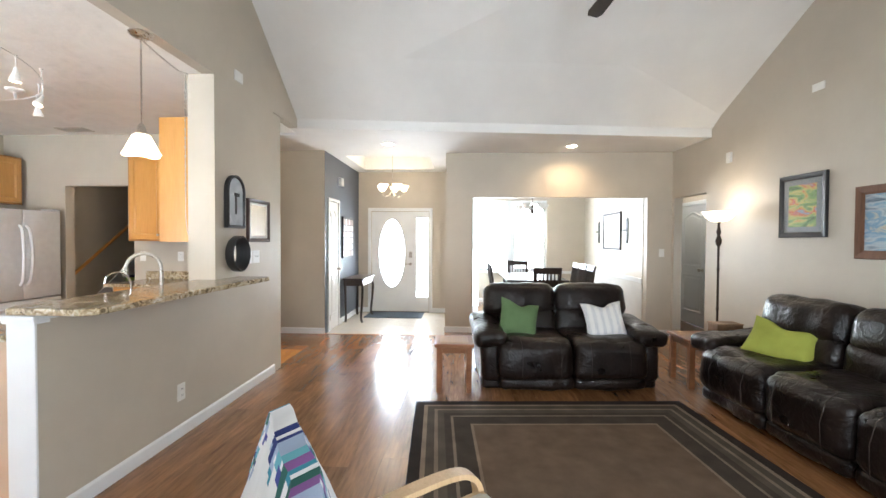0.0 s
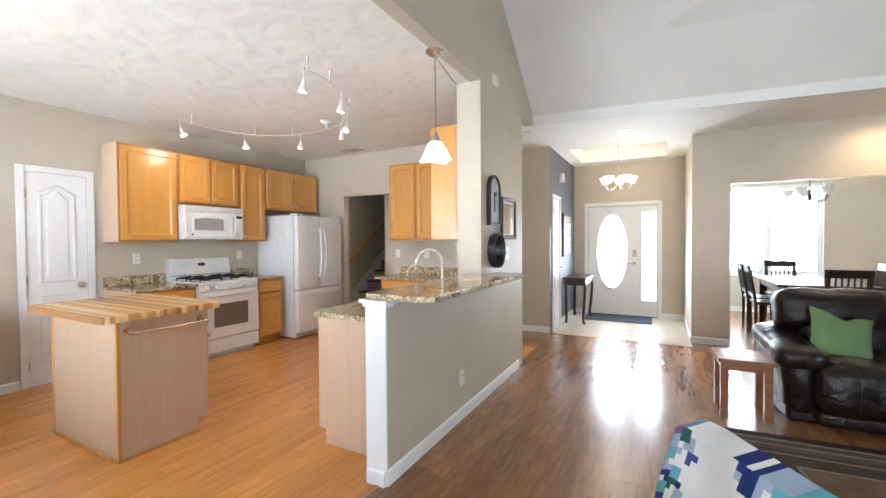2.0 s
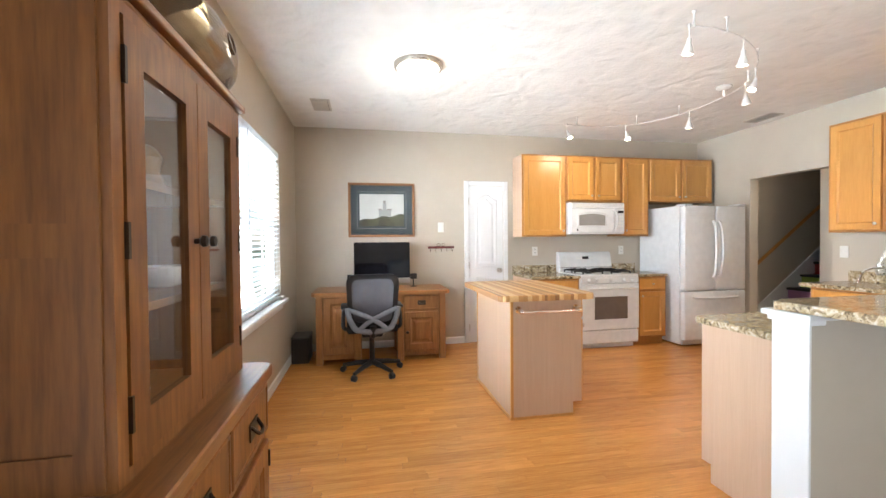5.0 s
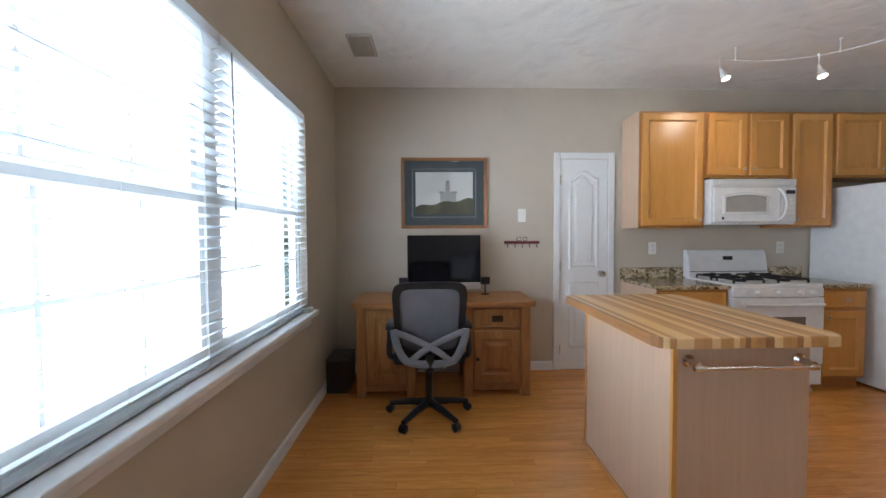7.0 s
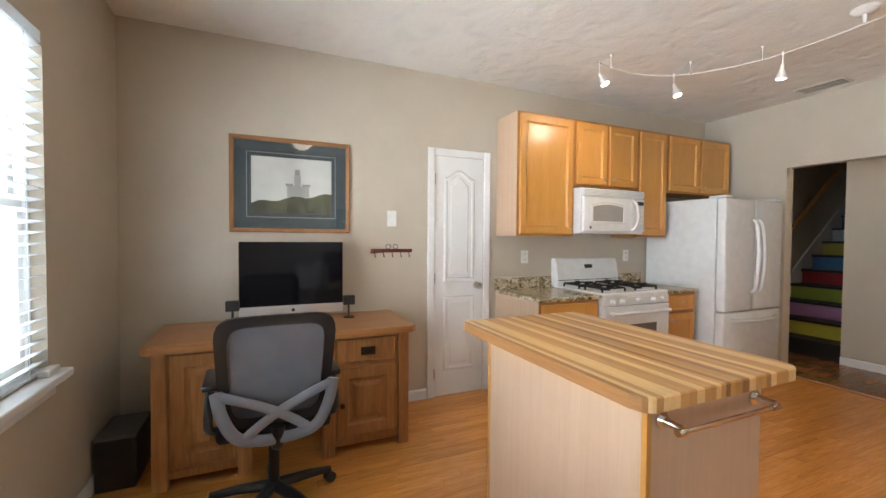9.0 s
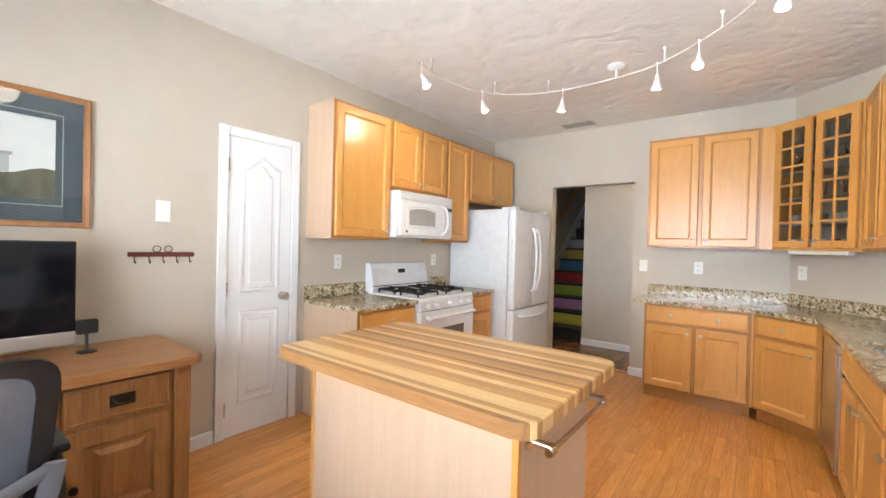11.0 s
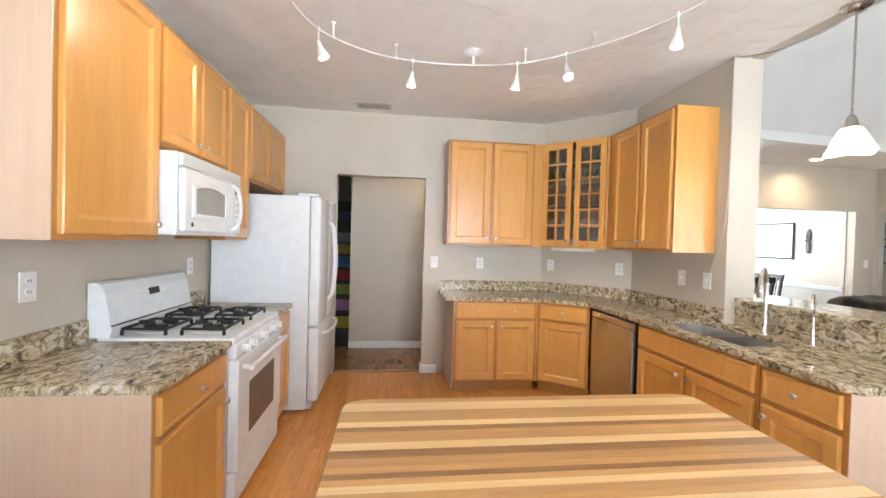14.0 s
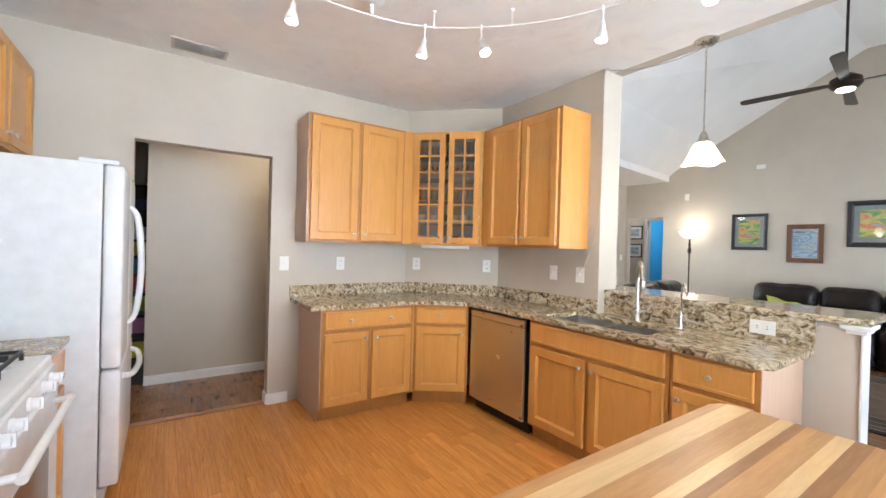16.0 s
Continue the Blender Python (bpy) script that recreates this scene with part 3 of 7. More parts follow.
# worktops, with splashbacks
worktop("worktop", [(R(XW + 0.02, -4.60, 2.135, 2.748), HB, ZT), (R(XW, XW + 0.02, 2.135, 2.748), HB, ZT + 0.10)], "polished brown granite worktop beside the stove")
worktop("worktop", [(R(XW + 0.02, -4.60, 3.515, 3.93), HB, ZT), (R(XW, XW + 0.02, 3.515, 3.93), HB, ZT + 0.10)], "polished brown granite worktop by the refrigerator")
bm = bmesh.new()
for pts in ([(-3.36, 4.93), (-3.36, 4.33), (-2.485, 4.33), (-2.13, 4.075), (-2.105, 3.34), (-1.592, 3.34), (-1.592, 4.29), (-2.24, 4.93)],
            R(-2.105, -2.01, 2.60, 3.34), R(-1.64, -1.51, 2.60, 3.34), [(-2.105, 2.06), (-2.07, 2.0), (-1.51, 2.0), (-1.51, 2.60), (-2.105, 2.60)]):
    loft(bm, [[(x, y, HB) for x, y in pts], [(x, y, ZT - 0.006) for x, y in pts], [(x, y, ZT) for x, y in pts]])
solid("worktop", bm, GRANITE, "polished brown granite worktop with a double sink", "worktop")
for pts in (R(-3.36, -2.25, YB - 0.02, YB), [(-2.25, YB - 0.02), (-1.612, 4.285), (XK, 4.305), (-2.235, YB)], R(XK - 0.02, XK, 3.20, 4.285)):
    worktop("splashback", [(pts, ZT, ZT + 0.1)], "low granite splashback along the wall", 0.004)
worktop("splashback", [(R(-1.51, -1.4905, 2.0, 3.20), ZT, 1.0275)], "granite splashback below the raised bar", 0.003)
worktop("bar_top", [([(-1.52, 1.88), (-1.47, 1.80), (-1.12, 1.80), (-1.06, 1.84), (-1.06, 3.47), (-1.10, 3.52), (XP + 0.001, 3.52), (XP + 0.001, 3.198), (-1.52, 3.198)], 1.028, 1.062)], "raised granite breakfast bar", 0.010)
bm = B((-1.50, XP + 0.012, 1.826, 1.838, 0, 0.985), (-1.51, XP + 0.022, 1.815, 1.89, 0.985, 1.005), (-1.525, XP + 0.035, 1.80, 1.91, 1.005, 1.027), bevel=0.004)
structure("trim_half_wall", bm, WHITE, "white painted end trim of the half wall", "trim")
structure("trim_bar", B((-1.488, XP + 0.015, 1.91, 3.198, 1.0, 1.027)), WHITE, "white painted cap under the bar", "trim")

# ---- kitchen: appliances ----
stove = thing("stove", pose(-4.60, 2.752, 0, 0, 0, 90), "white gas range with black cast-iron grates", "stove")
bm = B((0, 0.756, 0.02, 0.64, 0.06, 0.86), (0.02, 0.736, 0.06, 0.62, 0.0, 0.06))
part("body", bm, ENAMEL, stove)
part("cooktop", B((-0.003, 0.759, -0.01, 0.60, 0.86, 0.895), bevel=0.008), ENAMEL, stove)
bm = bmesh.new()
prof = [(0.545, 0.895), (0.535, 0.93), (0.565, 1.10), (0.585, 1.145), (0.61, 1.155), (0.64, 1.15), (0.64, 0.895)]
loft(bm, [[(x, y, z) for y, z in prof] for x in (0, 0.756)])
back = part("backguard", bm, ENAMEL, stove)
TILT = pose(0.378, 0.560, 1.075, -10)
part("display", B((-0.045, 0.045, -0.006, 0.0, -0.018, 0.018)), BLACK, back, "black clock display", at=TILT)
for i in range(8):
    part("button", B((-0.008, 0.008, -0.004, 0, -0.006, 0.006)), PLATE, back, at=pose(0.26 + (i % 4) * 0.02 + (0.16 if i > 3 else 0), 0.558, 1.07 - 0.0 * i, -10))
part("gap", B((0.0, 0.756, 0.531, 0.54, 0.948, 0.953)), BLACK, back, "dark seam")
for cx, cy in ((0.19, 0.16), (0.57, 0.16), (0.19, 0.43), (0.57, 0.43)):
    burner = part("burner", turned([(0.046, 0.004), (0.046, 0.014), (0.038, 0.018), (0.036, 0.024), (0.005, 0.026)], 18), IRON, stove, at=pose(cx, cy, 0.896), smooth=True)
    part("burner_bowl", turned([(0.098, -0.0005), (0.096, 0.004), (0.088, 0.0035), (0.05, 0.0015), (0.02, 0.0045)], 24), ENAMEL, stove, "white enamel burner bowl", at=pose(cx, cy, 0.896), smooth=True)
    gx, gy, gw = 0.128, 0.098, 0.0045
    bars = [(-gx, gx, sy * gy - gw, sy * gy + gw, 0.024, 0.036) for sy in (-1, 1)] + [(sx * gx - gw, sx * gx + gw, -gy + gw, gy - gw, 0.024, 0.036) for sx in (-1, 1)]
    bars += [(sx * 0.080 - 0.043, sx * 0.080 + 0.043, -gw, gw, 0.026, 0.048) for sx in (-1, 1)] + [(-gw, gw, sy * 0.062 - 0.031, sy * 0.062 + 0.031, 0.026, 0.048) for sy in (-1, 1)]
    bars += [(sx * gx - 0.006, sx * gx + 0.006, sy * gy - 0.006, sy * gy + 0.006, -0.001, 0.024) for sx in (-1, 1) for sy in (-1, 1)]
    part("grate", B(*bars), IRON, stove, "black cast-iron grate", at=pose(cx, cy, 0.896))
panel = part("control_panel", B((0.0, 0.756, -0.02, 0.03, 0.79, 0.862), bevel=0.006), ENAMEL, stove)
for x in (0.09, 0.20, 0.378, 0.556, 0.666):
    part("knob", join(turned([(0.022, 0), (0.022, 0.008), (0.017, 0.012), (0.016, 0.028), (0.004, 0.03)], 16), B((-0.004, 0.004, -0.018, 0.018, 0.01, 0.036))), ENAMEL, panel, "white control knob", at=pose(x, -0.02, 0.826, 90), smooth=True)
oven = part("oven_door", B((0.004, 0.752, -0.03, 0.02, 0.235, 0.785), bevel=0.008), ENAMEL, stove)
part("window", B((0.16, 0.596, -0.033, -0.029, 0.36, 0.63), bevel=0.002), plastic("oven_glass", (0.16, 0.13, 0.11), 0.12), oven, "smoked oven window")
part("handle", join(tube([(0.05, -0.075, 0.735), (0.706, -0.075, 0.735)], 0.014, 10), tube([(0.07, -0.03, 0.735), (0.07, -0.075, 0.735)], 0.012), tube([(0.686, -0.03, 0.735), (0.686, -0.075, 0.735)], 0.012)), ENAMEL, oven, smooth=True)
drawer = part("drawer", B((0.004, 0.752, -0.02, 0.02, 0.065, 0.225), bevel=0.008), ENAMEL, stove)
part("grip", B((0.10, 0.656, -0.026, -0.018, 0.195, 0.212), bevel=0.003), ENAMEL, drawer)

mw = thing("microwave", pose(-4.86, 2.745, 1.385, 0, 0, 90), "white over-range microwave with a curved handle", "microwave")
part("body", B((0, 0.76, 0.0, 0.388, 0.0, 0.40), bevel=0.008), ENAMEL, mw)
door = part("door", B((0.012, 0.60, -0.032, -0.001, 0.02, 0.325), bevel=0.010), ENAMEL, mw)
pts = [(0.11 + 0.36 * i / 10, 0.235 + 0.022 * math.sin(math.pi * i / 10)) for i in range(11)]
outline = [(0.47, 0.11), (0.11, 0.11)] + pts
bm = bmesh.new()
loft(bm, [[(x, -0.035, z) for x, z in outline], [(x, -0.029, z) for x, z in outline]])
part("window", bm, plastic("microwave_window", (0.34, 0.33, 0.31), 0.2), door, "grey microwave window")
bm = bmesh.new()
def wring(g, y):
    return [(0.29 + (x - 0.29) * (1 + g / 0.18), y, 0.18 + (z - 0.18) * (1 + g / 0.09)) for x, z in outline]
loft(bm, [wring(0.0, -0.0325), wring(0.0, -0.042), wring(0.018, -0.040), wring(0.026, -0.032)], False, False)
part("window_frame", bm, ENAMEL, door, smooth=True)
part("handle", tube(smooth_path([(0.575, -0.03, 0.035), (0.60, -0.062, 0.07), (0.622, -0.07, 0.17), (0.60, -0.062, 0.275), (0.575, -0.03, 0.31)], 5), 0.012, 8), ENAMEL, door, smooth=True)
keys = part("key_panel", B((0.612, 0.75, -0.022, -0.001, 0.02, 0.325), bevel=0.006), ENAMEL, mw)
part("display", B((0.655, 0.735, -0.0245, -0.0215, 0.265, 0.298)), BLACK, keys, "black display")
for i in range(12):
    part("button", B((0.662 + (i % 3) * 0.025, 0.680 + (i % 3) * 0.025, -0.0245, -0.0215, 0.09 + (i // 3) * 0.04, 0.112 + (i // 3) * 0.04)), PLATE, keys)
vent = part("vent_grille", B((0.012, 0.748, -0.020, -0.001, 0.335, 0.395), bevel=0.004), ENAMEL, mw)
for i in range(4):
    part("slot", B((0.03, 0.73, -0.0215, -0.0195, 0.344 + i * 0.012, 0.348 + i * 0.012)), plastic("grey_slot", (0.45, 0.45, 0.43), 0.5), vent)
part("badge", turned([(0.012, 0), (0.012, 0.002), (0.002, 0.003)], 12), BLACK, door, at=pose(0.09, -0.032, 0.055, 90))

fr = thing("refrigerator", pose(-4.50, 4.00, 0, 0, 0, 90), "white bottom-freezer refrigerator with tall bowed handles", "refrigerator")
part("body", B((0.0, 0.88, 0.0, 0.73, 0.02, 1.72), bevel=0.006), ENAMEL, fr)
part("base_grille", B((0.02, 0.86, -0.03, 0.0, 0.02, 0.075)), plastic("grey_grille", (0.5, 0.5, 0.5), 0.5), fr)
for x0, x1 in ((0.003, 0.438), (0.442, 0.877)):
    d = part("door", B((x0, x1, -0.085, -0.004, 0.685, 1.715), bevel=0.016, seg=3), ENAMEL, fr, smooth=True)
    hx = 0.405 if x0 < 0.1 else 0.475
    bow = -0.006 if x0 < 0.1 else 0.006
    part("handle", tube(smooth_path([(hx, -0.085, 0.85), (hx + bow, -0.125, 0.92), (hx + 2 * bow, -0.145, 1.18), (hx + bow, -0.125, 1.46), (hx, -0.085, 1.53)], 6), 0.016, 10), ENAMEL, d, smooth=True)
d = part("freezer_drawer", B((0.003, 0.877, -0.085, -0.004, 0.085, 0.675), bevel=0.016, seg=3), ENAMEL, fr, smooth=True)
part("handle", tube(smooth_path([(0.12, -0.085, 0.615), (0.18, -0.125, 0.605), (0.44, -0.145, 0.60), (0.70, -0.125, 0.605), (0.76, -0.085, 0.615)], 6), 0.016, 10), ENAMEL, d, smooth=True)
for x in (0.04, 0.80):
    part("hinge_cover", B((x, x + 0.10, -0.06, 0.10, 1.72, 1.745), bevel=0.008), ENAMEL, fr)

dw = thing("dishwasher", pose(-2.075, 4.055, 0, 0, 0, -90), "brushed stainless steel dishwasher between maple cabinets", "dishwasher")
part("body", B((0.006, 0.614, 0.0, 0.40, 0.09, HB - 0.004)), BLACK, dw)
part("door", B((0.003, 0.617, -0.024, -0.002, 0.10, 0.775), bevel=0.004), STEEL, dw, "brushed stainless door")
part("control_strip", B((0.003, 0.617, -0.028, -0.002, 0.780, HB - 0.022), bevel=0.005), STEEL, dw, "steel control strip")
part("pocket_handle", B((0.56, 0.59, -0.030, -0.022, 0.69, 0.77), bevel=0.003), STEEL, dw)
part("kick_plate", B((0.006, 0.614, 0.05, 0.09, 0.0, 0.09)), BLACK, dw)

sink = thing("sink", pose(-1.825, 2.97, HB), "undermounted stainless double-bowl sink", "sink")
for y0, y1 in ((-0.36, -0.012), (0.012, 0.36)):
    bm = bmesh.new()
    def sring(i, z):
        return [(-0.185 + i, y0 + i, z), (0.185 - i, y0 + i, z), (0.185 - i, y1 - i, z), (-0.185 + i, y1 - i, z)]
    loft(bm, [sring(-0.004, -0.001), sring(0.0, -0.001), sring(0.008, -0.15), sring(0.03, -0.175), sring(0.12, -0.18)], False, True)
    part("bowl", bm, STEEL, sink, smooth=True)
    part("drain", turned([(0.04, 0), (0.04, 0.004), (0.03, 0.005), (0.005, 0.003)], 16), CHROME, sink, at=pose(0, (y0 + y1) / 2, -0.18))
part("divider", B((-0.185, 0.185, -0.012, 0.012, -0.05, -0.001)), STEEL, sink)
fa = thing("faucet", pose(-1.585, 2.90, ZT, 0, 0, 37), "brushed nickel gooseneck kitchen faucet", "faucet")
part("body", turned([(0.030, 0), (0.030, 0.008), (0.021, 0.02), (0.021, 0.09), (0.014, 0.11), (0.013, 0.13)], 16), NICKEL, fa, smooth=True)
part("spout", tube(smooth_path([(0, 0, 0.12), (0, 0, 0.28), (-0.025, 0, 0.355), (-0.095, 0, 0.395), (-0.175, 0, 0.36), (-0.205, 0, 0.29)], 7), 0.0125, 12), NICKEL, fa, smooth=True)
part("spray_head", turned([(0.013, 0), (0.017, -0.01), (0.019, -0.06), (0.015, -0.068)], 14), NICKEL, fa, at=pose(-0.205, 0, 0.30), smooth=True)
part("lever", tube([(0.02, -0.01, 0.055), (0.03, -0.075, 0.07), (0.02, -0.105, 0.12)], 0.008, 8), NICKEL, fa, smooth=True)
ft = thing("filter_tap", pose(-1.575, 2.62, ZT, 0, 0, 37), "slim chrome filtered-water tap", "tap")
part("body", turned([(0.017, 0), (0.017, 0.01), (0.010, 0.03), (0.010, 0.09), (0.006, 0.1)], 14), CHROME, ft, smooth=True)
part("spout", tube(smooth_path([(0, 0, 0.09), (0, 0, 0.20), (-0.025, 0, 0.262), (-0.075, 0, 0.280), (-0.12, 0, 0.258), (-0.135, 0, 0.21)], 6), 0.0055, 8), CHROME, ft, smooth=True)
part("lever", tube([(0, 0, 0.06), (-0.01, 0.045, 0.065)], 0.005, 8), CHROME, ft, smooth=True)

# ---- island ----
isl = thing("kitchen_island", pose(0, 0, 0), "pale maple kitchen island on the laminate floor", "kitchen island")
IX0, IX1, IY0, IY1 = -3.865, -2.95, 1.265, 1.825
part("body", B((IX0 + 0.004, IX1 - 0.004, IY0 + 0.004, IY1 - 0.07, 0.0, 0.875), (IX0 + 0.004, IX1 - 0.004, IY1 - 0.07, IY1, 0.10, 0.875)), MAPLE_SIDE, isl, "pale maple veneer panels")
for x0, x1 in ((IX0, IX0 + 0.02), (IX1 - 0.02, IX1)):
    part("corner_strip", B((x0, x1, IY0, IY0 + 0.02, 0, 0.875), bevel=0.002), MAPLE, isl)
part("base_strip", B((IX1 - 0.004, IX1 + 0.004, IY0 + 0.02, IY1 - 0.07, 0, 0.018)), MAPLE, isl)
part("base_strip", B((IX0, IX1, IY0 - 0.006, IY0 + 0.003, 0, 0.018)), MAPLE, isl)
for k in range(2):
    leaf = part("door", panel_door(0.43, 0.60, 0.02, 0.055), MAPLE, isl, at=pose(IX1 - 0.02 - k * 0.44, IY1, 0.11, 0, 0, 180))
    part("knob", knob(), NICKEL, leaf, at=pose(0.03 + 0.37 * k, -0.02, 0.55), smooth=True)
    leaf = part("drawer_front", panel_door(0.43, 0.13, 0.02, 0.016, 0.003), MAPLE, isl, at=pose(IX1 - 0.02 - k * 0.44, IY1, 0.73, 0, 0, 180))
    part("knob", knob(), NICKEL, leaf, at=pose(0.215, -0.02, 0.065), smooth=True)
BUTCHER = [wood("butcher_light", (0.68, 0.43, 0.18), (0.82, 0.60, 0.31), stretch=(1.2, 14, 14), rough=0.34, vary=0.05),
           wood("butcher_honey", (0.47, 0.225, 0.07), (0.63, 0.35, 0.13), stretch=(1.2, 14, 14), rough=0.34, vary=0.10),
           wood("butcher_brown", (0.27, 0.122, 0.040), (0.41, 0.210, 0.078), stretch=(1.2, 14, 14), rough=0.34, vary=0.12)]
top = thing("butcher_block_top", pose(0, 0, 0.8755), "striped butcher-block island top in maple and walnut", "worktop")
rng = random.Random(4)
TX0, TX1, TY0, TY1, TZ, RC = -3.97, -2.87, 1.16, 1.90, 0.042, 0.055
y, k = TY0, 0
widths = []
while sum(widths) < TY1 - TY0 - 0.045:
    widths.append(rng.uniform(0.018, 0.036))
scale_w = (TY1 - TY0) / sum(widths)
last = 1
for k, wd in enumerate(widths):
    y0, y1 = y, y + wd * scale_w
    y = y1
    def inset(yy):
        dlt = max(0.0, RC - min(yy - TY0, TY1 - yy))
        return RC - math.sqrt(max(0.0, RC * RC - dlt * dlt))
    ys_ = [y0, (y0 + y1) / 2, y1]
    pts = [(TX1 - inset(v), v) for v in reversed(ys_)] + [(TX0 + inset(v), v) for v in ys_]
    bm = bmesh.new()
    loft(bm, [[(px, py, 0.0) for px, py in pts], [(px, py, TZ - 0.004) for px, py in pts], [(px + (-0.004 if i < 3 else 0.004), py, TZ) for i, (px, py) in enumerate(pts)]])
    tone = rng.choice([0, 1, 2] if last == 1 else [0, 1, 1] if last == 0 else [0, 0, 1])
    last = tone
    part("strip", bm, BUTCHER[tone], top)
rail = thing("towel_bar", pose(IX1, 1.55, 0.805), "polished chrome towel bar on the island's end", "towel bar")
part("bar", tube([(0.065, -0.225, -0.01), (0.065, 0.225, -0.01)], 0.008, 10), CHROME, rail, smooth=True)
for yy in (-0.225, 0.225):
    part("bracket", join(turned([(0.026, 0), (0.026, 0.006), (0.014, 0.016), (0.011, 0.05), (0.013, 0.07)], 14, pose(0, yy, 0, 0, 90)), turned([(0.011, -0.018), (0.014, 0.0), (0.011, 0.018)], 12, pose(0.065, yy, -0.01, 90))), CHROME, rail, smooth=True)

# ---- fixed things on the kitchen walls ----
def wall_plate(m, kind, w=0.075, h=0.118):
    p = thing("switch_plate" if kind != "outlet" else "outlet", m, "white plastic %s on the wall" % ("light switch" if kind != "outlet" else "electrical outlet"), "outlet" if kind == "outlet" else "light switch", "wall plates")
    part("plate", B((-w / 2, w / 2, -0.006, 0, -h / 2, h / 2), bevel=0.002), PLATE, p)
    if kind == "outlet":
        for z in (-0.022, 0.022):
            part("socket", turned([(0.016, 0), (0.016, 0.003), (0.002, 0.0032)], 14, pose(0, -0.0055, z, 90)), PLATE, p)
            part("slots", B((-0.008, -0.005, -0.0098, -0.008, z - 0.004, z + 0.006), (0.005, 0.008, -0.0098, -0.008, z - 0.004, z + 0.006)), BLACK, p)
    else:
        n = max(1, round(w / 0.075))
        for i in range(n):
            x = (i - (n - 1) / 2) * 0.046
            part("toggle", B((x - 0.005, x + 0.005, -0.016, -0.005, -0.002, 0.012)), PLATE, p)
    return p


FW = lambda y, z: pose(XW, y, z, 0, 0, 90)
FB = lambda x, z: pose(x, YB, z)
FS = lambda y, z: pose(XK, y, z, 0, 0, -90)
FD = lambda s, z: pose(-2.24 + s * 0.65, 4.95 - s * 0.65, z, 0, 0, -45)
wall_plate(FW(1.18, 1.49), "switch", 0.075, 0.125)
wall_plate(FW(2.45, 1.17), "outlet"); wall_plate(FW(3.72, 1.17), "outlet")
wall_plate(FB(-3.41, 1.17), "switch"); wall_plate(FB(-2.92, 1.17), "outlet")
wall_plate(FD(0.12, 1.17), "outlet"); wall_plate(FD(0.88, 1.17), "outlet")
wall_plate(FS(3.62, 1.16), "switch"); wall_plate(FS(3.36, 1.16), "switch")
wall_plate(pose(-1.51, 2.22, 0.955, 0, 90, -90), "outlet")
wall_plate(pose(XP, 2.80, 0.31, 0, 0, 90), "outlet")
lb = thing("under_cabinet_light", pose(-2.375, 4.63, U0, 0, 0, -45), "slim white under-cabinet light bar", "light")
part("bar", B((0.09, 0.53, 0.05, 0.11, -0.03, -0.001), bevel=0.006), PLATE, lb)
kr = thing("key_rack", FW(1.18, 1.235), "dark red wooden key rack with small hooks", "key rack")
part("rail", B((-0.17, 0.17, -0.014, 0, -0.014, 0.014), bevel=0.006), plastic("oxblood_paint", (0.12, 0.02, 0.018), 0.4), kr)
part("ornament", join(tube([(0.03 + 0.02 * math.cos(a / 5), -0.008, 0.032 + 0.018 * math.sin(a / 5)) for a in range(32)], 0.0025, 6), tube([(-0.03 + 0.02 * math.cos(a / 5), -0.008, 0.032 + 0.018 * math.sin(a / 5)) for a in range(32)], 0.0025, 6)), BRONZE, kr)
for i in range(5):
    part("hook", tube([(-0.14 + i * 0.07, -0.012, -0.004), (-0.14 + i * 0.07, -0.02, -0.045), (-0.14 + i * 0.07, -0.036, -0.05), (-0.14 + i * 0.07, -0.04, -0.036)], 0.0028, 6), BRONZE, kr)


def picture(name, m, w, h, frame_mat, fw, mat_mat, mw, art, label, glazed=True, depth=0.03, inner=None):
    """A framed picture: back on the wall at y = 0, front towards -y, lower left corner at the origin."""
    p = thing(name, m, label, "picture", "framed pictures")
    bm = bmesh.new()
    def ring(i, y):
        return [(i, y, i), (w - i, y, i), (w - i, y, h - i), (i, y, h - i)]
    loft(bm, [ring(0, 0), ring(0, -depth * 0.8), ring(0.006, -depth), ring(fw * 0.7, -depth * 0.85), ring(fw, -depth * 0.5)], True, False)
    part("frame", bm, frame_mat, p)
    if mw:
        part("mat_board", B((fw - 0.002, w - fw + 0.002, -depth * 0.42, -depth * 0.38, fw - 0.002, h - fw + 0.002)), mat_mat, p)
    i = fw + mw
    art(p, i, w - i, i, h - i, -depth * 0.44)
    if glazed:
        g = part("glazing", B((fw - 0.002, w - fw + 0.002, -depth * 0.62, -depth * 0.58, fw - 0.002, h - fw + 0.002)), GLASS, p, "picture glass")
        g.visible_shadow = False
    return p


def landscape_material(name, stops, scale=6.0, squash=(1, 1, 1)):
    m = material(name, stops[0][1], 0.6)
    nt, b = nodes_of(m)
    n = add_node(nt, "ShaderNodeTexNoise", {"Vector": coords(nt, squash), "Scale": scale, "Detail": 4.0, "Distortion": 1.0})
    nt.links.new(ramp(nt, n.outputs["Fac"], stops), b.inputs["Base Color"])
    return m


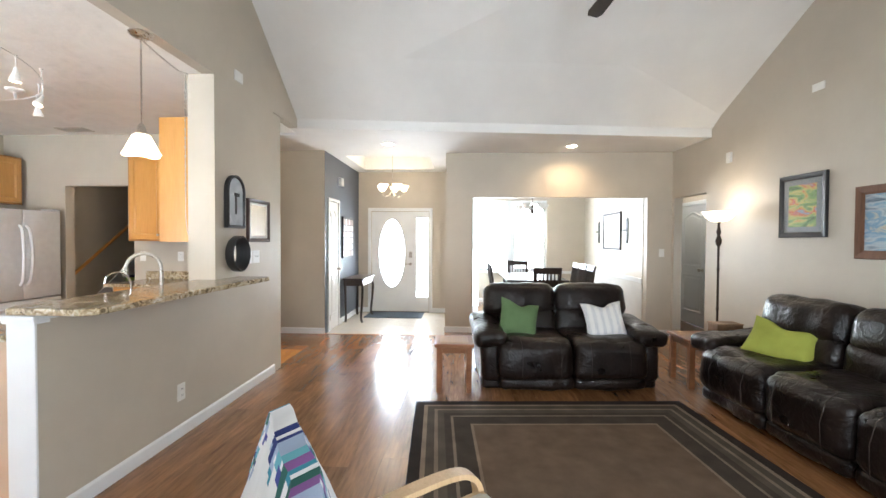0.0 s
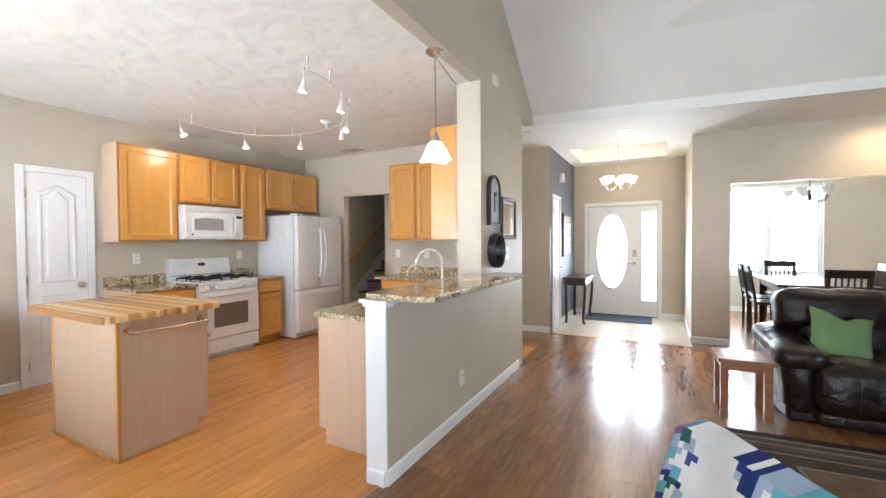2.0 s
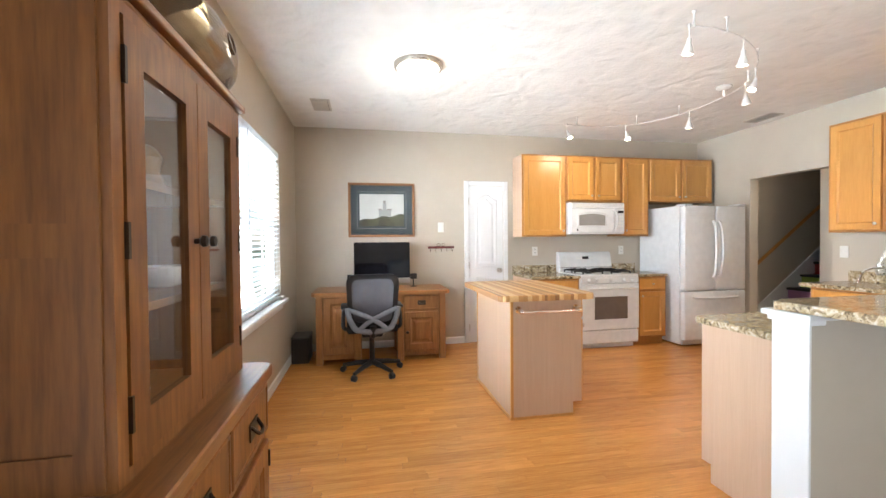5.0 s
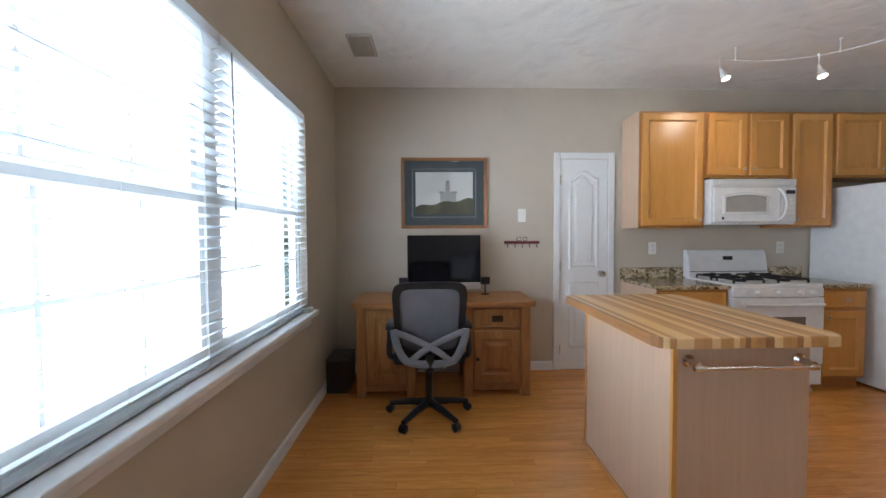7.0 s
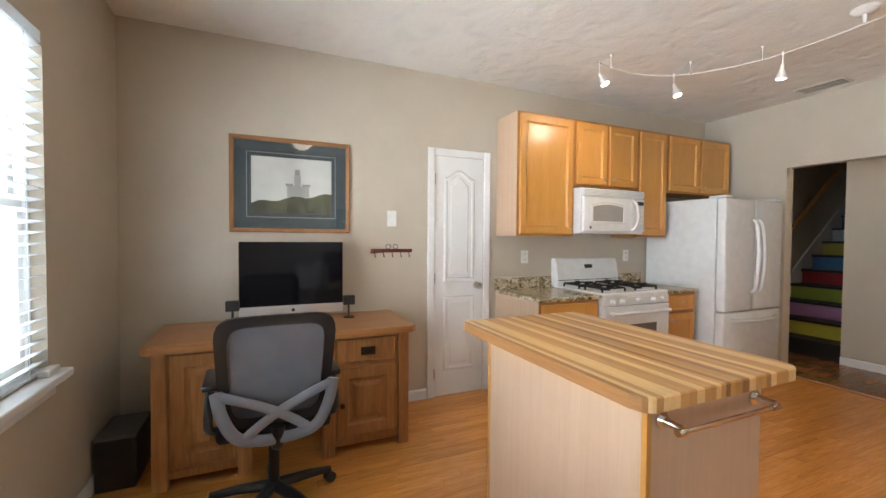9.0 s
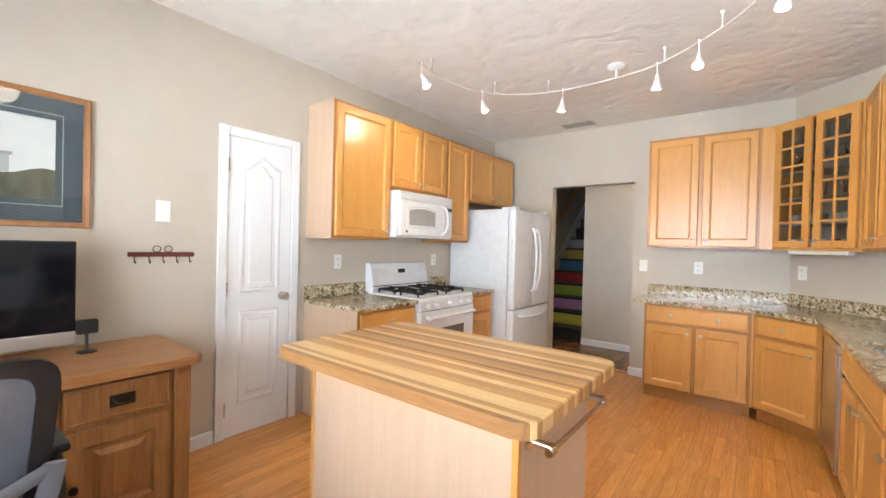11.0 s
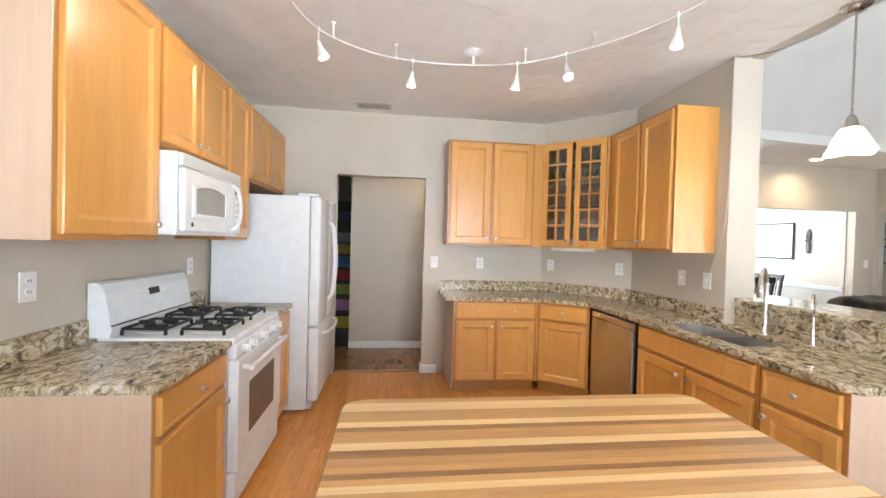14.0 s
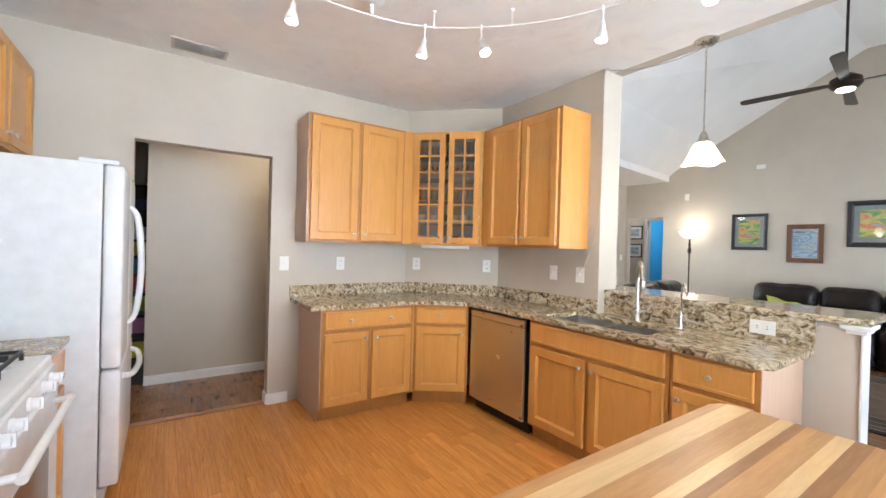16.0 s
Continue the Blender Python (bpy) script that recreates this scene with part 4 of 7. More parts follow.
PAPER = plastic("pale_print", (0.66, 0.66, 0.62), 0.7)
TEAL = plastic("dark_teal_mat", (0.055, 0.075, 0.085), 0.8)
GRASS_P = landscape_material("printed_grass", [(0.3, (0.045, 0.045, 0.025)), (0.7, (0.13, 0.125, 0.07))], 14, (1, 1, 0.5))
STONE_P = plastic("printed_stone", (0.40, 0.40, 0.385), 0.7)
def lighthouse_art(p, x0, x1, z0, z1, y):
    part("print", B((x0, x1, y - 0.001, y, z0, z1)), PAPER, p, "print of a lighthouse on a grassy hill")
    part("fillet", B((x0 - 0.03, x1 + 0.03, y + 0.0005, y + 0.0012, z0 - 0.03, z0 - 0.026), (x0 - 0.03, x1 + 0.03, y + 0.0005, y + 0.0012, z1 + 0.026, z1 + 0.03), (x0 - 0.03, x0 - 0.026, y + 0.0005, y + 0.0012, z0 - 0.03, z1 + 0.03), (x1 + 0.026, x1 + 0.03, y + 0.0005, y + 0.0012, z0 - 0.03, z1 + 0.03)), STONE_P, p)
    w, h = x1 - x0, z1 - z0
    top = [(x0 + w * i / 12, z0 + h * (0.17 + 0.20 * (i / 12) ** 0.8 + 0.03 * math.sin(i * 1.3))) for i in range(13)]
    bm = bmesh.new()
    o = [(x0, z0)] + top + [(x1, z0)]
    loft(bm, [[(a, y - 0.001, c) for a, c in o], [(a, y - 0.002, c) for a, c in o]])
    part("printed_hill", bm, GRASS_P, p)
    cx, cz = x0 + w * 0.56, z0 + h * 0.30
    part("printed_tower", B((cx - 0.022, cx + 0.022, y - 0.0018, y - 0.001, cz, cz + h * 0.40), (cx - 0.07, cx + 0.08, y - 0.0016, y - 0.001, cz, cz + h * 0.2)), STONE_P, p)
    part("printed_roof", B((cx - 0.016, cx + 0.016, y - 0.0018, y - 0.001, cz + h * 0.40, cz + h * 0.50), (cx - 0.08, cx - 0.03, y - 0.002, y - 0.001, cz + h * 0.2, cz + h * 0.24), (cx + 0.03, cx + 0.09, y - 0.002, y - 0.001, cz + h * 0.2, cz + h * 0.24)), plastic("printed_grey", (0.33, 0.30, 0.28), 0.7), p)


FRAME_OAK = wood("picture_frame_wood", (0.22, 0.09, 0.03), (0.38, 0.18, 0.07), rough=0.35)
picture("lighthouse_picture", FW(0.035, 1.37), 0.81, 0.665, FRAME_OAK, 0.03, TEAL, 0.105, lighthouse_art, "framed lighthouse print with a dark mat above the desk")

# pantry door in its casing
def arch_door(w, h, t, knob_right=True):
    """A two-panel moulded door leaf with an arched top panel; front at y = -t."""
    d = bmesh.new()
    box(d, 0, w, -t, 0, 0, h)
    def panel(z0, z1, arch):
        m = 0.095
        n = 10
        def outline(g, y):
            pts = [(m + g, z0 + g), (w - m - g, z0 + g)]
            for i in range(n + 1):
                u = i / n
                s = 0.5 - 0.5 * math.cos(2 * math.pi * u)
                pts.append((w - m - g - u * (w - 2 * m - 2 * g), z1 - g + (arch * s if arch else 0)))
            return [(px, y, pz) for px, pz in pts]
        loft(d, [outline(-0.012, -t - 0.0005), outline(-0.004, -t - 0.007), outline(0.012, -t - 0.007), outline(0.022, -t - 0.001), outline(0.045, -t - 0.001), outline(0.06, -t - 0.006)], False, True)
    panel(0.22, 0.83, 0)
    panel(0.98, h - 0.19, 0.07)
    return d


def door_set(name, m, w, h, label, mat=None, hinge_left=True, casing=0.06):
    """A closed door in its casing on a wall face at y = 0."""
    mat = mat or WHITE
    s = thing(name, m, label, "door", "", "structure")
    c = casing
    part("casing", B((-c, 0, -0.020, 0, 0, h + c), (w, w + c, -0.020, 0, 0, h + c), (0, w, -0.020, 0, h, h + c), bevel=0.005), mat, s)
    leaf = part("door_leaf", arch_door(w - 0.008, h - 0.008, 0.004), mat, s, at=pose(0.004, 0, 0.004))
    kx = w - 0.065 if hinge_left else 0.065
    part("door_knob", turned([(0.030, 0), (0.030, 0.006), (0.012, 0.012), (0.011, 0.035), (0.026, 0.045), (0.029, 0.058), (0.022, 0.068), (0.004, 0.071)], 18), NICKEL, s, "brushed nickel door knob", at=pose(kx, -0.008, 0.93, 90), smooth=True)
    for z in (0.2, 1.0, h - 0.2):
        hx = -0.006 if hinge_left else w - 0.004
        part("hinge", B((hx, hx + 0.010, -0.026, -0.018, z - 0.045, z + 0.045)), NICKEL, s, "nickel hinge")
    return s


door_set("door_pantry", FW(1.545, 0), 0.465, 2.025, "narrow white two-panel pantry door with an arched top")

# ---- kitchen window ----
def twin_window(name, m, w, h, label, depth=0.12, grid=True):
    """Two double-hung sashes side by side in an opening; room side towards -y, outside at y = depth."""
    s = thing(name, m, label, "window", "", "structure")
    half = w / 2
    part("jamb_frame", B((0, 0.03, 0.05, depth, 0, h), (w - 0.03, w, 0.05, depth, 0, h), (0.03, w - 0.03, 0.05, depth, h - 0.03, h), (0.03, w - 0.03, 0.05, depth, 0, 0.03), (half - 0.05, half + 0.05, 0.05, depth, 0.03, h - 0.03)), WHITE, s)
    for x0, x1 in ((0.03, half - 0.05), (half + 0.05, w - 0.03)):
        for z0, z1, y in ((0.03, h / 2 + 0.02, 0.06), (h / 2 - 0.02, h - 0.03, 0.085)):
            fr_ = 0.04
            sash = part("sash", B((x0, x0 + fr_, y, y + 0.022, z0, z1), (x1 - fr_, x1, y, y + 0.022, z0, z1), (x0 + fr_, x1 - fr_, y, y + 0.022, z0, z0 + fr_), (x0 + fr_, x1 - fr_, y, y + 0.022, z1 - fr_, z1)), WHITE, s)
            pane = part("pane", B((x0 + fr_, x1 - fr_, y + 0.009, y + 0.013, z0 + fr_, z1 - fr_)), GLASS, sash)
            pane.visible_shadow = False
            if grid:
                gw = (x1 - x0)
                part("glazing_bar", B((x0 + gw / 3 - 0.008, x0 + gw / 3 + 0.008, y + 0.004, y + 0.0085, z0 + fr_, z1 - fr_), (x0 + 2 * gw / 3 - 0.008, x0 + 2 * gw / 3 + 0.008, y + 0.004, y + 0.0085, z0 + fr_, z1 - fr_), (x0 + fr_, x1 - fr_, y + 0.0045, y + 0.008, (z0 + z1) / 2 - 0.008, (z0 + z1) / 2 + 0.008)), WHITE, sash)
    return s


WW, WH = WIN[1] - WIN[0], WIN[3] - WIN[2]
kw = twin_window("window_kitchen", pose(WIN[1], YS, WIN[2], 0, 0, 180), WW, WH, "white double-hung kitchen windows with a deep sill", T)
part("window_sill", B((-0.05, WW + 0.05, -0.07, 0.05, -0.035, 0.0), bevel=0.008), WHITE, kw)
part("apron", B((-0.02, WW + 0.02, -0.018, 0, -0.10, -0.036), bevel=0.003), WHITE, kw)
SLAT = plastic("blind_slat", (0.84, 0.85, 0.85), 0.4)
_nt, _b = nodes_of(SLAT)
_t = add_node(_nt, "ShaderNodeBsdfTranslucent", {"Color": (0.86, 0.90, 0.93, 1)})
_x = add_node(_nt, "ShaderNodeMixShader", {0: 0.45, 1: _b.outputs[0], 2: _t.outputs[0]})
_nt.links.new(_x.outputs[0], _nt.nodes["Material Output"].inputs["Surface"])
for x0, x1 in ((0.008, WW / 2 - 0.006), (WW / 2 + 0.006, WW - 0.008)):
    bl = thing("venetian_blind", pose(WIN[1], YS, WIN[2], 0, 0, 180), "white two-inch venetian blind hanging in the kitchen window", "blind", "window blinds")
    part("head_rail", B((x0, x1, 0.0, 0.045, WH - 0.05, WH - 0.002), bevel=0.003), SLAT, bl)
    part("bottom_rail", B((x0, x1, 0.002, 0.042, 0.004, 0.02), bevel=0.003), SLAT, bl)
    me = mesh_of("slat", moved(B((0, x1 - x0, -0.022, 0.022, -0.0014, 0.0014)), pose(0, 0, 0, -14)), SLAT)
    n = 30
    for k in range(n):
        sl = new("slat", me)
        sl.parent = bl
        sl.matrix_basis = pose(x0, 0.022, 0.045 + (WH - 0.11) * k / (n - 1))
    for u in (0.12, 0.5, 0.88):
        xx = x0 + (x1 - x0) * u
        part("cord", B((xx - 0.001, xx + 0.001, -0.002, 0.0, 0.01, WH - 0.04)), SLAT, bl)
    part("wand", tube([(x0 + 0.07, -0.012, WH - 0.05), (x0 + 0.07, -0.015, WH * 0.45)], 0.004, 6), plastic("clear_wand", (0.4, 0.42, 0.44), 0.2), bl)
lk = thing("sash_lock", pose(-4.27, YS + 0.025, WIN[2]), "small white alarm sensor on the window sill", "sensor")
part("case", B((-0.05, 0.05, -0.02, 0.02, 0.0, 0.03), bevel=0.006), PLATE, lk)
BACKDROP = glowing("bright_outdoors", (0.80, 0.94, 1.0), 2.6)
for nm, b in (("backdrop_kitchen", (-5.6, -0.6, -1.25, -1.2, -0.28, 3.6)), ("backdrop_dining", (0.0, 4.0, 10.4, 10.45, -0.28, 3.6)), ("backdrop_entry", (-2.6, 0.9, 8.75, 8.8, -0.28, 3.6))):
    structure(nm, B(b), BACKDROP, "bright overexposed daylight outside", "backdrop")
wo = twin_window("window_living", pose(2.5, YS, 0.25, 0, 0, 180), 2.4, 2.05, "white living room windows", T)

# ---- desk corner ----
desk = thing("desk", pose(-4.60, -0.33, 0, 0, 0, 90), "rustic oak desk with a drawer and two cupboards", "desk")
DW_, DD = 1.48, 0.62
bm = bmesh.new()
pts = [(0.0, 0.035), (0.03, 0.0), (DW_ - 0.03, 0.0), (DW_, 0.035), (DW_, DD), (0, DD)]
loft(bm, [[(x, y - 0.03, 0.735) for x, y in pts], [(x, y - 0.03, 0.772) for x, y in pts], [(x * 0.994 + 0.004, y * 0.99 - 0.026, 0.776) for x, y in pts]])
part("desktop", bm, OAK_TOP, desk)
for x in (0.04, 0.44, 0.90, DW_ - 0.11):
    for y in (0.015, DD - 0.12):
        part("leg", B((x, x + 0.07, y, y + 0.07, 0.0, 0.735), bevel=0.006), OAK, desk)
for x0, x1 in ((0.11, 0.44), (0.97, DW_ - 0.11)):
    part("cupboard_body", B((x0, x1, 0.03, DD - 0.06, 0.09, 0.735), (x0 - 0.03, x0, 0.085, DD - 0.12, 0.09, 0.735), (x1, x1 + 0.03, 0.085, DD - 0.12, 0.09, 0.735)), OAK, desk)
    part("plinth", B((x0, x1, 0.035, 0.06, 0.05, 0.10)), OAK, desk)
leaf = part("door", panel_door(0.30, 0.60, 0.018, 0.065, 0.012, True), OAK, desk, at=pose(0.125, 0.03, 0.115))
leaf = part("door", panel_door(0.375, 0.42, 0.018, 0.065, 0.012, True), OAK, desk, at=pose(0.98, 0.03, 0.115))
part("knob", turned([(0.008, 0), (0.008, 0.012), (0.017, 0.02), (0.014, 0.03), (0.003, 0.033)], 12), BRONZE, leaf, at=pose(0.03, -0.018, 0.20, 90), smooth=True)
leaf = part("drawer_front", panel_door(0.375, 0.155, 0.018, 0.012, 0.003), OAK, desk, at=pose(0.98, 0.03, 0.56))
part("cup_handle", join(B((0.145, 0.235, -0.022, -0.018, 0.05, 0.10)), tube(smooth_path([(0.155, -0.02, 0.09), (0.17, -0.04, 0.068), (0.21, -0.04, 0.068), (0.225, -0.02, 0.09)], 4), 0.005, 6)), BRONZE, leaf, "dark metal pull", smooth=False)

mon = thing("computer", pose(-5.02, 0.10, 0.776, 0, 0, 90), "all-in-one computer with a black screen and silver chin", "computer")
part("screen", B((0, 0.655, -0.01, 0.012, 0.105, 0.53), bevel=0.006), material("black_screen_glass", (0.006, 0.006, 0.008), 0.06), mon, "switched-off glossy black screen")
part("chin", B((0, 0.655, -0.01, 0.012, 0.045, 0.105), bevel=0.004), metal("aluminium", (0.70, 0.70, 0.70), 0.35), mon, "silver chin")
part("back", B((0.02, 0.635, 0.012, 0.035, 0.06, 0.51), bevel=0.01), metal("aluminium_back", (0.65, 0.65, 0.66), 0.4), mon)
part("stand", B((0.24, 0.415, 0.02, 0.03, 0.0, 0.2), (0.24, 0.415, -0.06, 0.10, 0.0, 0.008), bevel=0.002), metal("aluminium_stand", (0.70, 0.70, 0.70), 0.35), mon)
part("logo", turned([(0.011, 0), (0.011, 0.001)], 12), BLACK, mon, at=pose(0.327, -0.0105, 0.075, 90))
for x in (-0.055, 0.675):
    sp = thing("speaker", pose(-5.0, 0.10 + x + 0.02, 0.776, 0, 0, 90), "small black desk speaker on a stalk", "speaker")
    part("base", turned([(0.04, 0), (0.04, 0.006), (0.01, 0.012)], 14), BLACK, sp, smooth=True)
    part("stalk", tube([(0, 0, 0.01), (0, 0.01, 0.10)], 0.007, 8), BLACK, sp)
    part("head", B((-0.04, 0.04, -0.02, 0.03, 0.09, 0.155), bevel=0.006), BLACK, sp)
bx = thing("subwoofer", pose(-5.05, -0.56, 0), "black box standing on the floor beside the desk", "speaker")
part("case", B((0, 0.32, 0, 0.18, 0, 0.27), bevel=0.008), BLACK, bx)
part("lid", B((-0.004, 0.324, -0.004, 0.184, 0.271, 0.285), bevel=0.004), plastic("grey_lid", (0.10, 0.10, 0.10), 0.5), bx)

MESH = cloth("chair_mesh", (0.15, 0.155, 0.175), 700.0, 0.8)
_nt, _b = nodes_of(MESH)
_b.inputs["Alpha"].default_value = 0.72
GREYP = plastic("grey_chair_plastic", (0.15, 0.16, 0.185), 0.36)
ch = thing("office_chair", pose(-4.28, 0.29, 0, 0, 0, 92), "black mesh office chair with a grey lumbar brace", "office chair")
# local: the chair faces +y's opposite; its back is at y = -0.25
for k in range(5):
    a = 2 * math.pi * k / 5 + 0.3
    arm = tube([(0.0, 0, 0.11), (0.16 * math.cos(a), 0.16 * math.sin(a), 0.095), (0.30 * math.cos(a), 0.30 * math.sin(a), 0.07)], 0.02, 8, [0.03, 0.024, 0.018])
    leg = part("base_arm", arm, BLACK, ch, smooth=True)
    part("caster", turned([(0.02, -0.024), (0.029, -0.02), (0.029, 0.02), (0.02, 0.024)], 14), BLACK, leg, at=pose(0.30 * math.cos(a), 0.30 * math.sin(a), 0.030, 90, 0, math.degrees(a)), smooth=True)
part("gas_column", tube([(0, 0, 0.09), (0, 0, 0.40)], 0.026, 12), BLACK, ch, smooth=True)
part("mechanism", B((-0.10, 0.10, -0.14, 0.12, 0.385, 0.435), bevel=0.012), BLACK, ch)
part("seat", B((-0.245, 0.245, -0.20, 0.27, 0.435, 0.505), bevel=0.03, seg=3), cloth("black_seat_cloth", (0.02, 0.02, 0.022), 400), ch, smooth=True)
def back_ring(g, y):
    pts = []
    for i in range(28):
        a = 2 * math.pi * i / 28
        cx, cz = math.cos(a), math.sin(a)
        e = 0.30
        px = (0.235 - g) * math.copysign(abs(cx) ** e, cx)
        pz = (0.255 - g) * math.copysign(abs(cz) ** e, cz)
        px *= 1.0 - 0.06 * (-pz / 0.255)
        pts.append((px, y - 0.03 * (1 - (px / 0.24) ** 2) * 0 - 0.06 * (pz / 0.255), 0.755 + pz))
    return pts
bm = bmesh.new()
loft(bm, [back_ring(0.045, -0.245), back_ring(0.0, -0.235), back_ring(0.0, -0.265), back_ring(0.045, -0.262), back_ring(0.045, -0.245)], False, False)
part("back_frame", bm, BLACK, ch, smooth=True)
bm = bmesh.new()
loft(bm, [back_ring(0.04, -0.249), back_ring(0.04, -0.253)])
part("back_mesh", bm, MESH, ch, "grey translucent mesh")
ybk = -0.285
def brace_bar(pts, r, flat=0.45):
    bmx = tube(smooth_path(pts, 6), r, 10)
    for v in bmx.verts: v.co.y = ybk + (v.co.y - ybk) * flat
    return bmx
part("brace_rim", brace_bar([(-0.235, ybk, 0.70), (-0.215, ybk, 0.60), (-0.165, ybk, 0.505), (-0.09, ybk, 0.475), (0.0, ybk, 0.470), (0.09, ybk, 0.475), (0.165, ybk, 0.505), (0.215, ybk, 0.60), (0.235, ybk, 0.70)], 0.026), GREYP, ch, "grey plastic U-shaped lumbar rim", smooth=True)
for sx in (-1, 1):
    part("brace_strut", brace_bar([(-sx * 0.225, ybk - 0.004, 0.685), (-sx * 0.10, ybk - 0.010, 0.635), (0.0, ybk - 0.012, 0.585), (sx * 0.07, ybk - 0.010, 0.54), (sx * 0.125, ybk - 0.004, 0.495)], 0.021, 0.4), GREYP, ch, "grey plastic crossing strut", smooth=True)
part("spine", tube(smooth_path([(0, -0.10, 0.41), (0, -0.25, 0.43), (0, -0.275, 0.52)], 4), 0.03, 8), BLACK, ch, smooth=True)
for sx in (-1, 1):
    part("armrest", join(B((sx * 0.262 - 0.036, sx * 0.262 + 0.036, -0.16, 0.11, 0.665, 0.695), bevel=0.012), tube(smooth_path([(sx * 0.24, -0.10, 0.47), (sx * 0.275, -0.12, 0.50), (sx * 0.27, -0.06, 0.66)], 4), 0.02, 8)), BLACK, ch, smooth=True)

# ---- hutch with glazed doors ----
hu = thing("china_hutch", pose(-1.80, -0.11, 0), "rustic oak china hutch with two glazed doors", "hutch")
# local: front towards +y ; x from 0 (window end) to 0.92
HWD = 0.92
part("base_body", B((0.03, HWD - 0.03, -0.45, -0.03, 0.06, 0.81), (0.03, 0.10, -0.10, -0.03, 0, 0.06), (HWD - 0.10, HWD - 0.03, -0.10, -0.03, 0, 0.06), (0.03, 0.10, -0.45, -0.38, 0, 0.06), (HWD - 0.10, HWD - 0.03, -0.45, -0.38, 0, 0.06)), OAK_DARK, hu)
bm = bmesh.new()
pts = [(0, -0.46), (HWD, -0.46), (HWD, -0.03), (HWD - 0.03, 0.0), (0.03, 0.0), (0, -0.03)]
loft(bm, [[(x, y, 0.812) for x, y in pts], [(x, y, 0.848) for x, y in pts], [(x * 0.99 + 0.005, y * 0.98 - 0.004, 0.853) for x, y in pts]])
part("base_top", bm, OAK_DARK_TOP, hu)
for k in range(2):
    x = 0.05 + k * 0.415
    d = part("drawer_front", panel_door(0.40, 0.17, 0.018, 0.012, 0.003), OAK_DARK, hu, at=pose(x + 0.40, -0.03, 0.62, 0, 0, 180))
    part("cup_handle", join(B((0.155, 0.245, -0.022, -0.018, 0.06, 0.115)), tube(smooth_path([(0.165, -0.02, 0.105), (0.18, -0.042, 0.078), (0.22, -0.042, 0.078), (0.235, -0.02, 0.105)], 4), 0.006, 6)), BRONZE, d, "dark metal pull")
    d = part("door", panel_door(0.40, 0.49, 0.018, 0.07, 0.012, True), OAK_DARK, hu, at=pose(x + 0.40, -0.03, 0.09, 0, 0, 180))
    for z in (0.07, 0.42):
        part("hinge", B((0.0 if k else 0.392, 0.008 if k else 0.40, -0.024, -0.017, z - 0.03, z + 0.03)), BRONZE, d)
X0, X1, YU = 0.07, 0.82, -0.11
for x0 in (X0, X1 - 0.03):
    part("upper_side", B((x0, x0 + 0.03, -0.45, YU, 0.853, 1.76)), OAK_DARK, hu)
part("back_panel", B((X0 + 0.03, X1 - 0.03, -0.45, -0.435, 0.853, 1.76)), OAK_DARK, hu)
for z in (0.853, 1.735):
    part("upper_board", B((X0 + 0.03, X1 - 0.03, -0.435, YU, z, z + 0.022)), OAK_DARK_TOP, hu)
for y0, y1, z0, z1 in ((-0.45, -0.40, 0.86, 1.755), (YU - 0.05, YU, 0.86, 1.755), (-0.40, YU - 0.05, 1.28, 1.34), (-0.40, YU - 0.05, 0.86, 0.93)):
    part("side_rail", B((X1, X1 + 0.006, y0, y1, z0, z1)), OAK_DARK, hu)
for z in (1.15, 1.43):
    part("shelf", B((X0 + 0.03, X1 - 0.03, -0.434, YU - 0.03, z, z + 0.02)), OAK_DARK_TOP, hu)
part("cornice", B((X0 - 0.03, X1 + 0.03, -0.46, YU + 0.035, 1.775, 1.80), (X0 - 0.015, X1 + 0.015, -0.455, YU + 0.018, 1.76, 1.775), bevel=0.006), OAK_DARK_TOP, hu)
for x0 in (X0, X1 - 0.035):
    part("front_stile", B((x0, x0 + 0.035, YU, YU + 0.018, 0.853, 1.76)), OAK_DARK, hu)
for z0, z1 in ((1.735, 1.76), (0.853, 0.88)):
    part("front_rail", B((X0 + 0.035, X1 - 0.035, YU, YU + 0.018, z0, z1)), OAK_DARK, hu)
for k in range(2):
    x = X0 + 0.038 + k * 0.3385
    w_ = 0.335
    d = part("glazed_door", B((x, x + 0.068, YU + 0.001, YU + 0.022, 0.883, 1.732), (x + w_ - 0.068, x + w_, YU + 0.001, YU + 0.022, 0.883, 1.732), (x + 0.068, x + w_ - 0.068, YU + 0.001, YU + 0.022, 0.883, 0.97), (x + 0.068, x + w_ - 0.068, YU + 0.001, YU + 0.022, 1.655, 1.732)), OAK_DARK, hu)
    pn = part("pane", B((x + 0.064, x + w_ - 0.064, YU + 0.008, YU + 0.012, 0.966, 1.659)), GLASS, d, "clear glass pane")
    pn.visible_shadow = False
    kx = x + (w_ - 0.03 if k == 0 else 0.03)
    part("knob", turned([(0.007, 0), (0.007, 0.012), (0.016, 0.02), (0.014, 0.03), (0.003, 0.033)], 12), BRONZE, d, at=pose(kx, YU + 0.022, 1.31, -90), smooth=True)
    hx = x - 0.004 if k == 0 else x + w_ - 0.004
    for z in (0.98, 1.31, 1.64):
        part("hinge", B((hx, hx + 0.008, YU + 0.018, YU + 0.026, z - 0.035, z + 0.035)), BRONZE, d)
CHINA = plastic("white_china", (0.74, 0.73, 0.70), 0.15)
def dish(name, m, prof, mat, label, cat, group="dishes"):
    return solid(name, turned(prof, 20), mat, label, cat, at=m, smooth=True, group=group)
CUP = [(0.022, 0), (0.030, 0.005), (0.038, 0.03), (0.042, 0.07), (0.038, 0.07), (0.034, 0.03), (0.02, 0.008)]
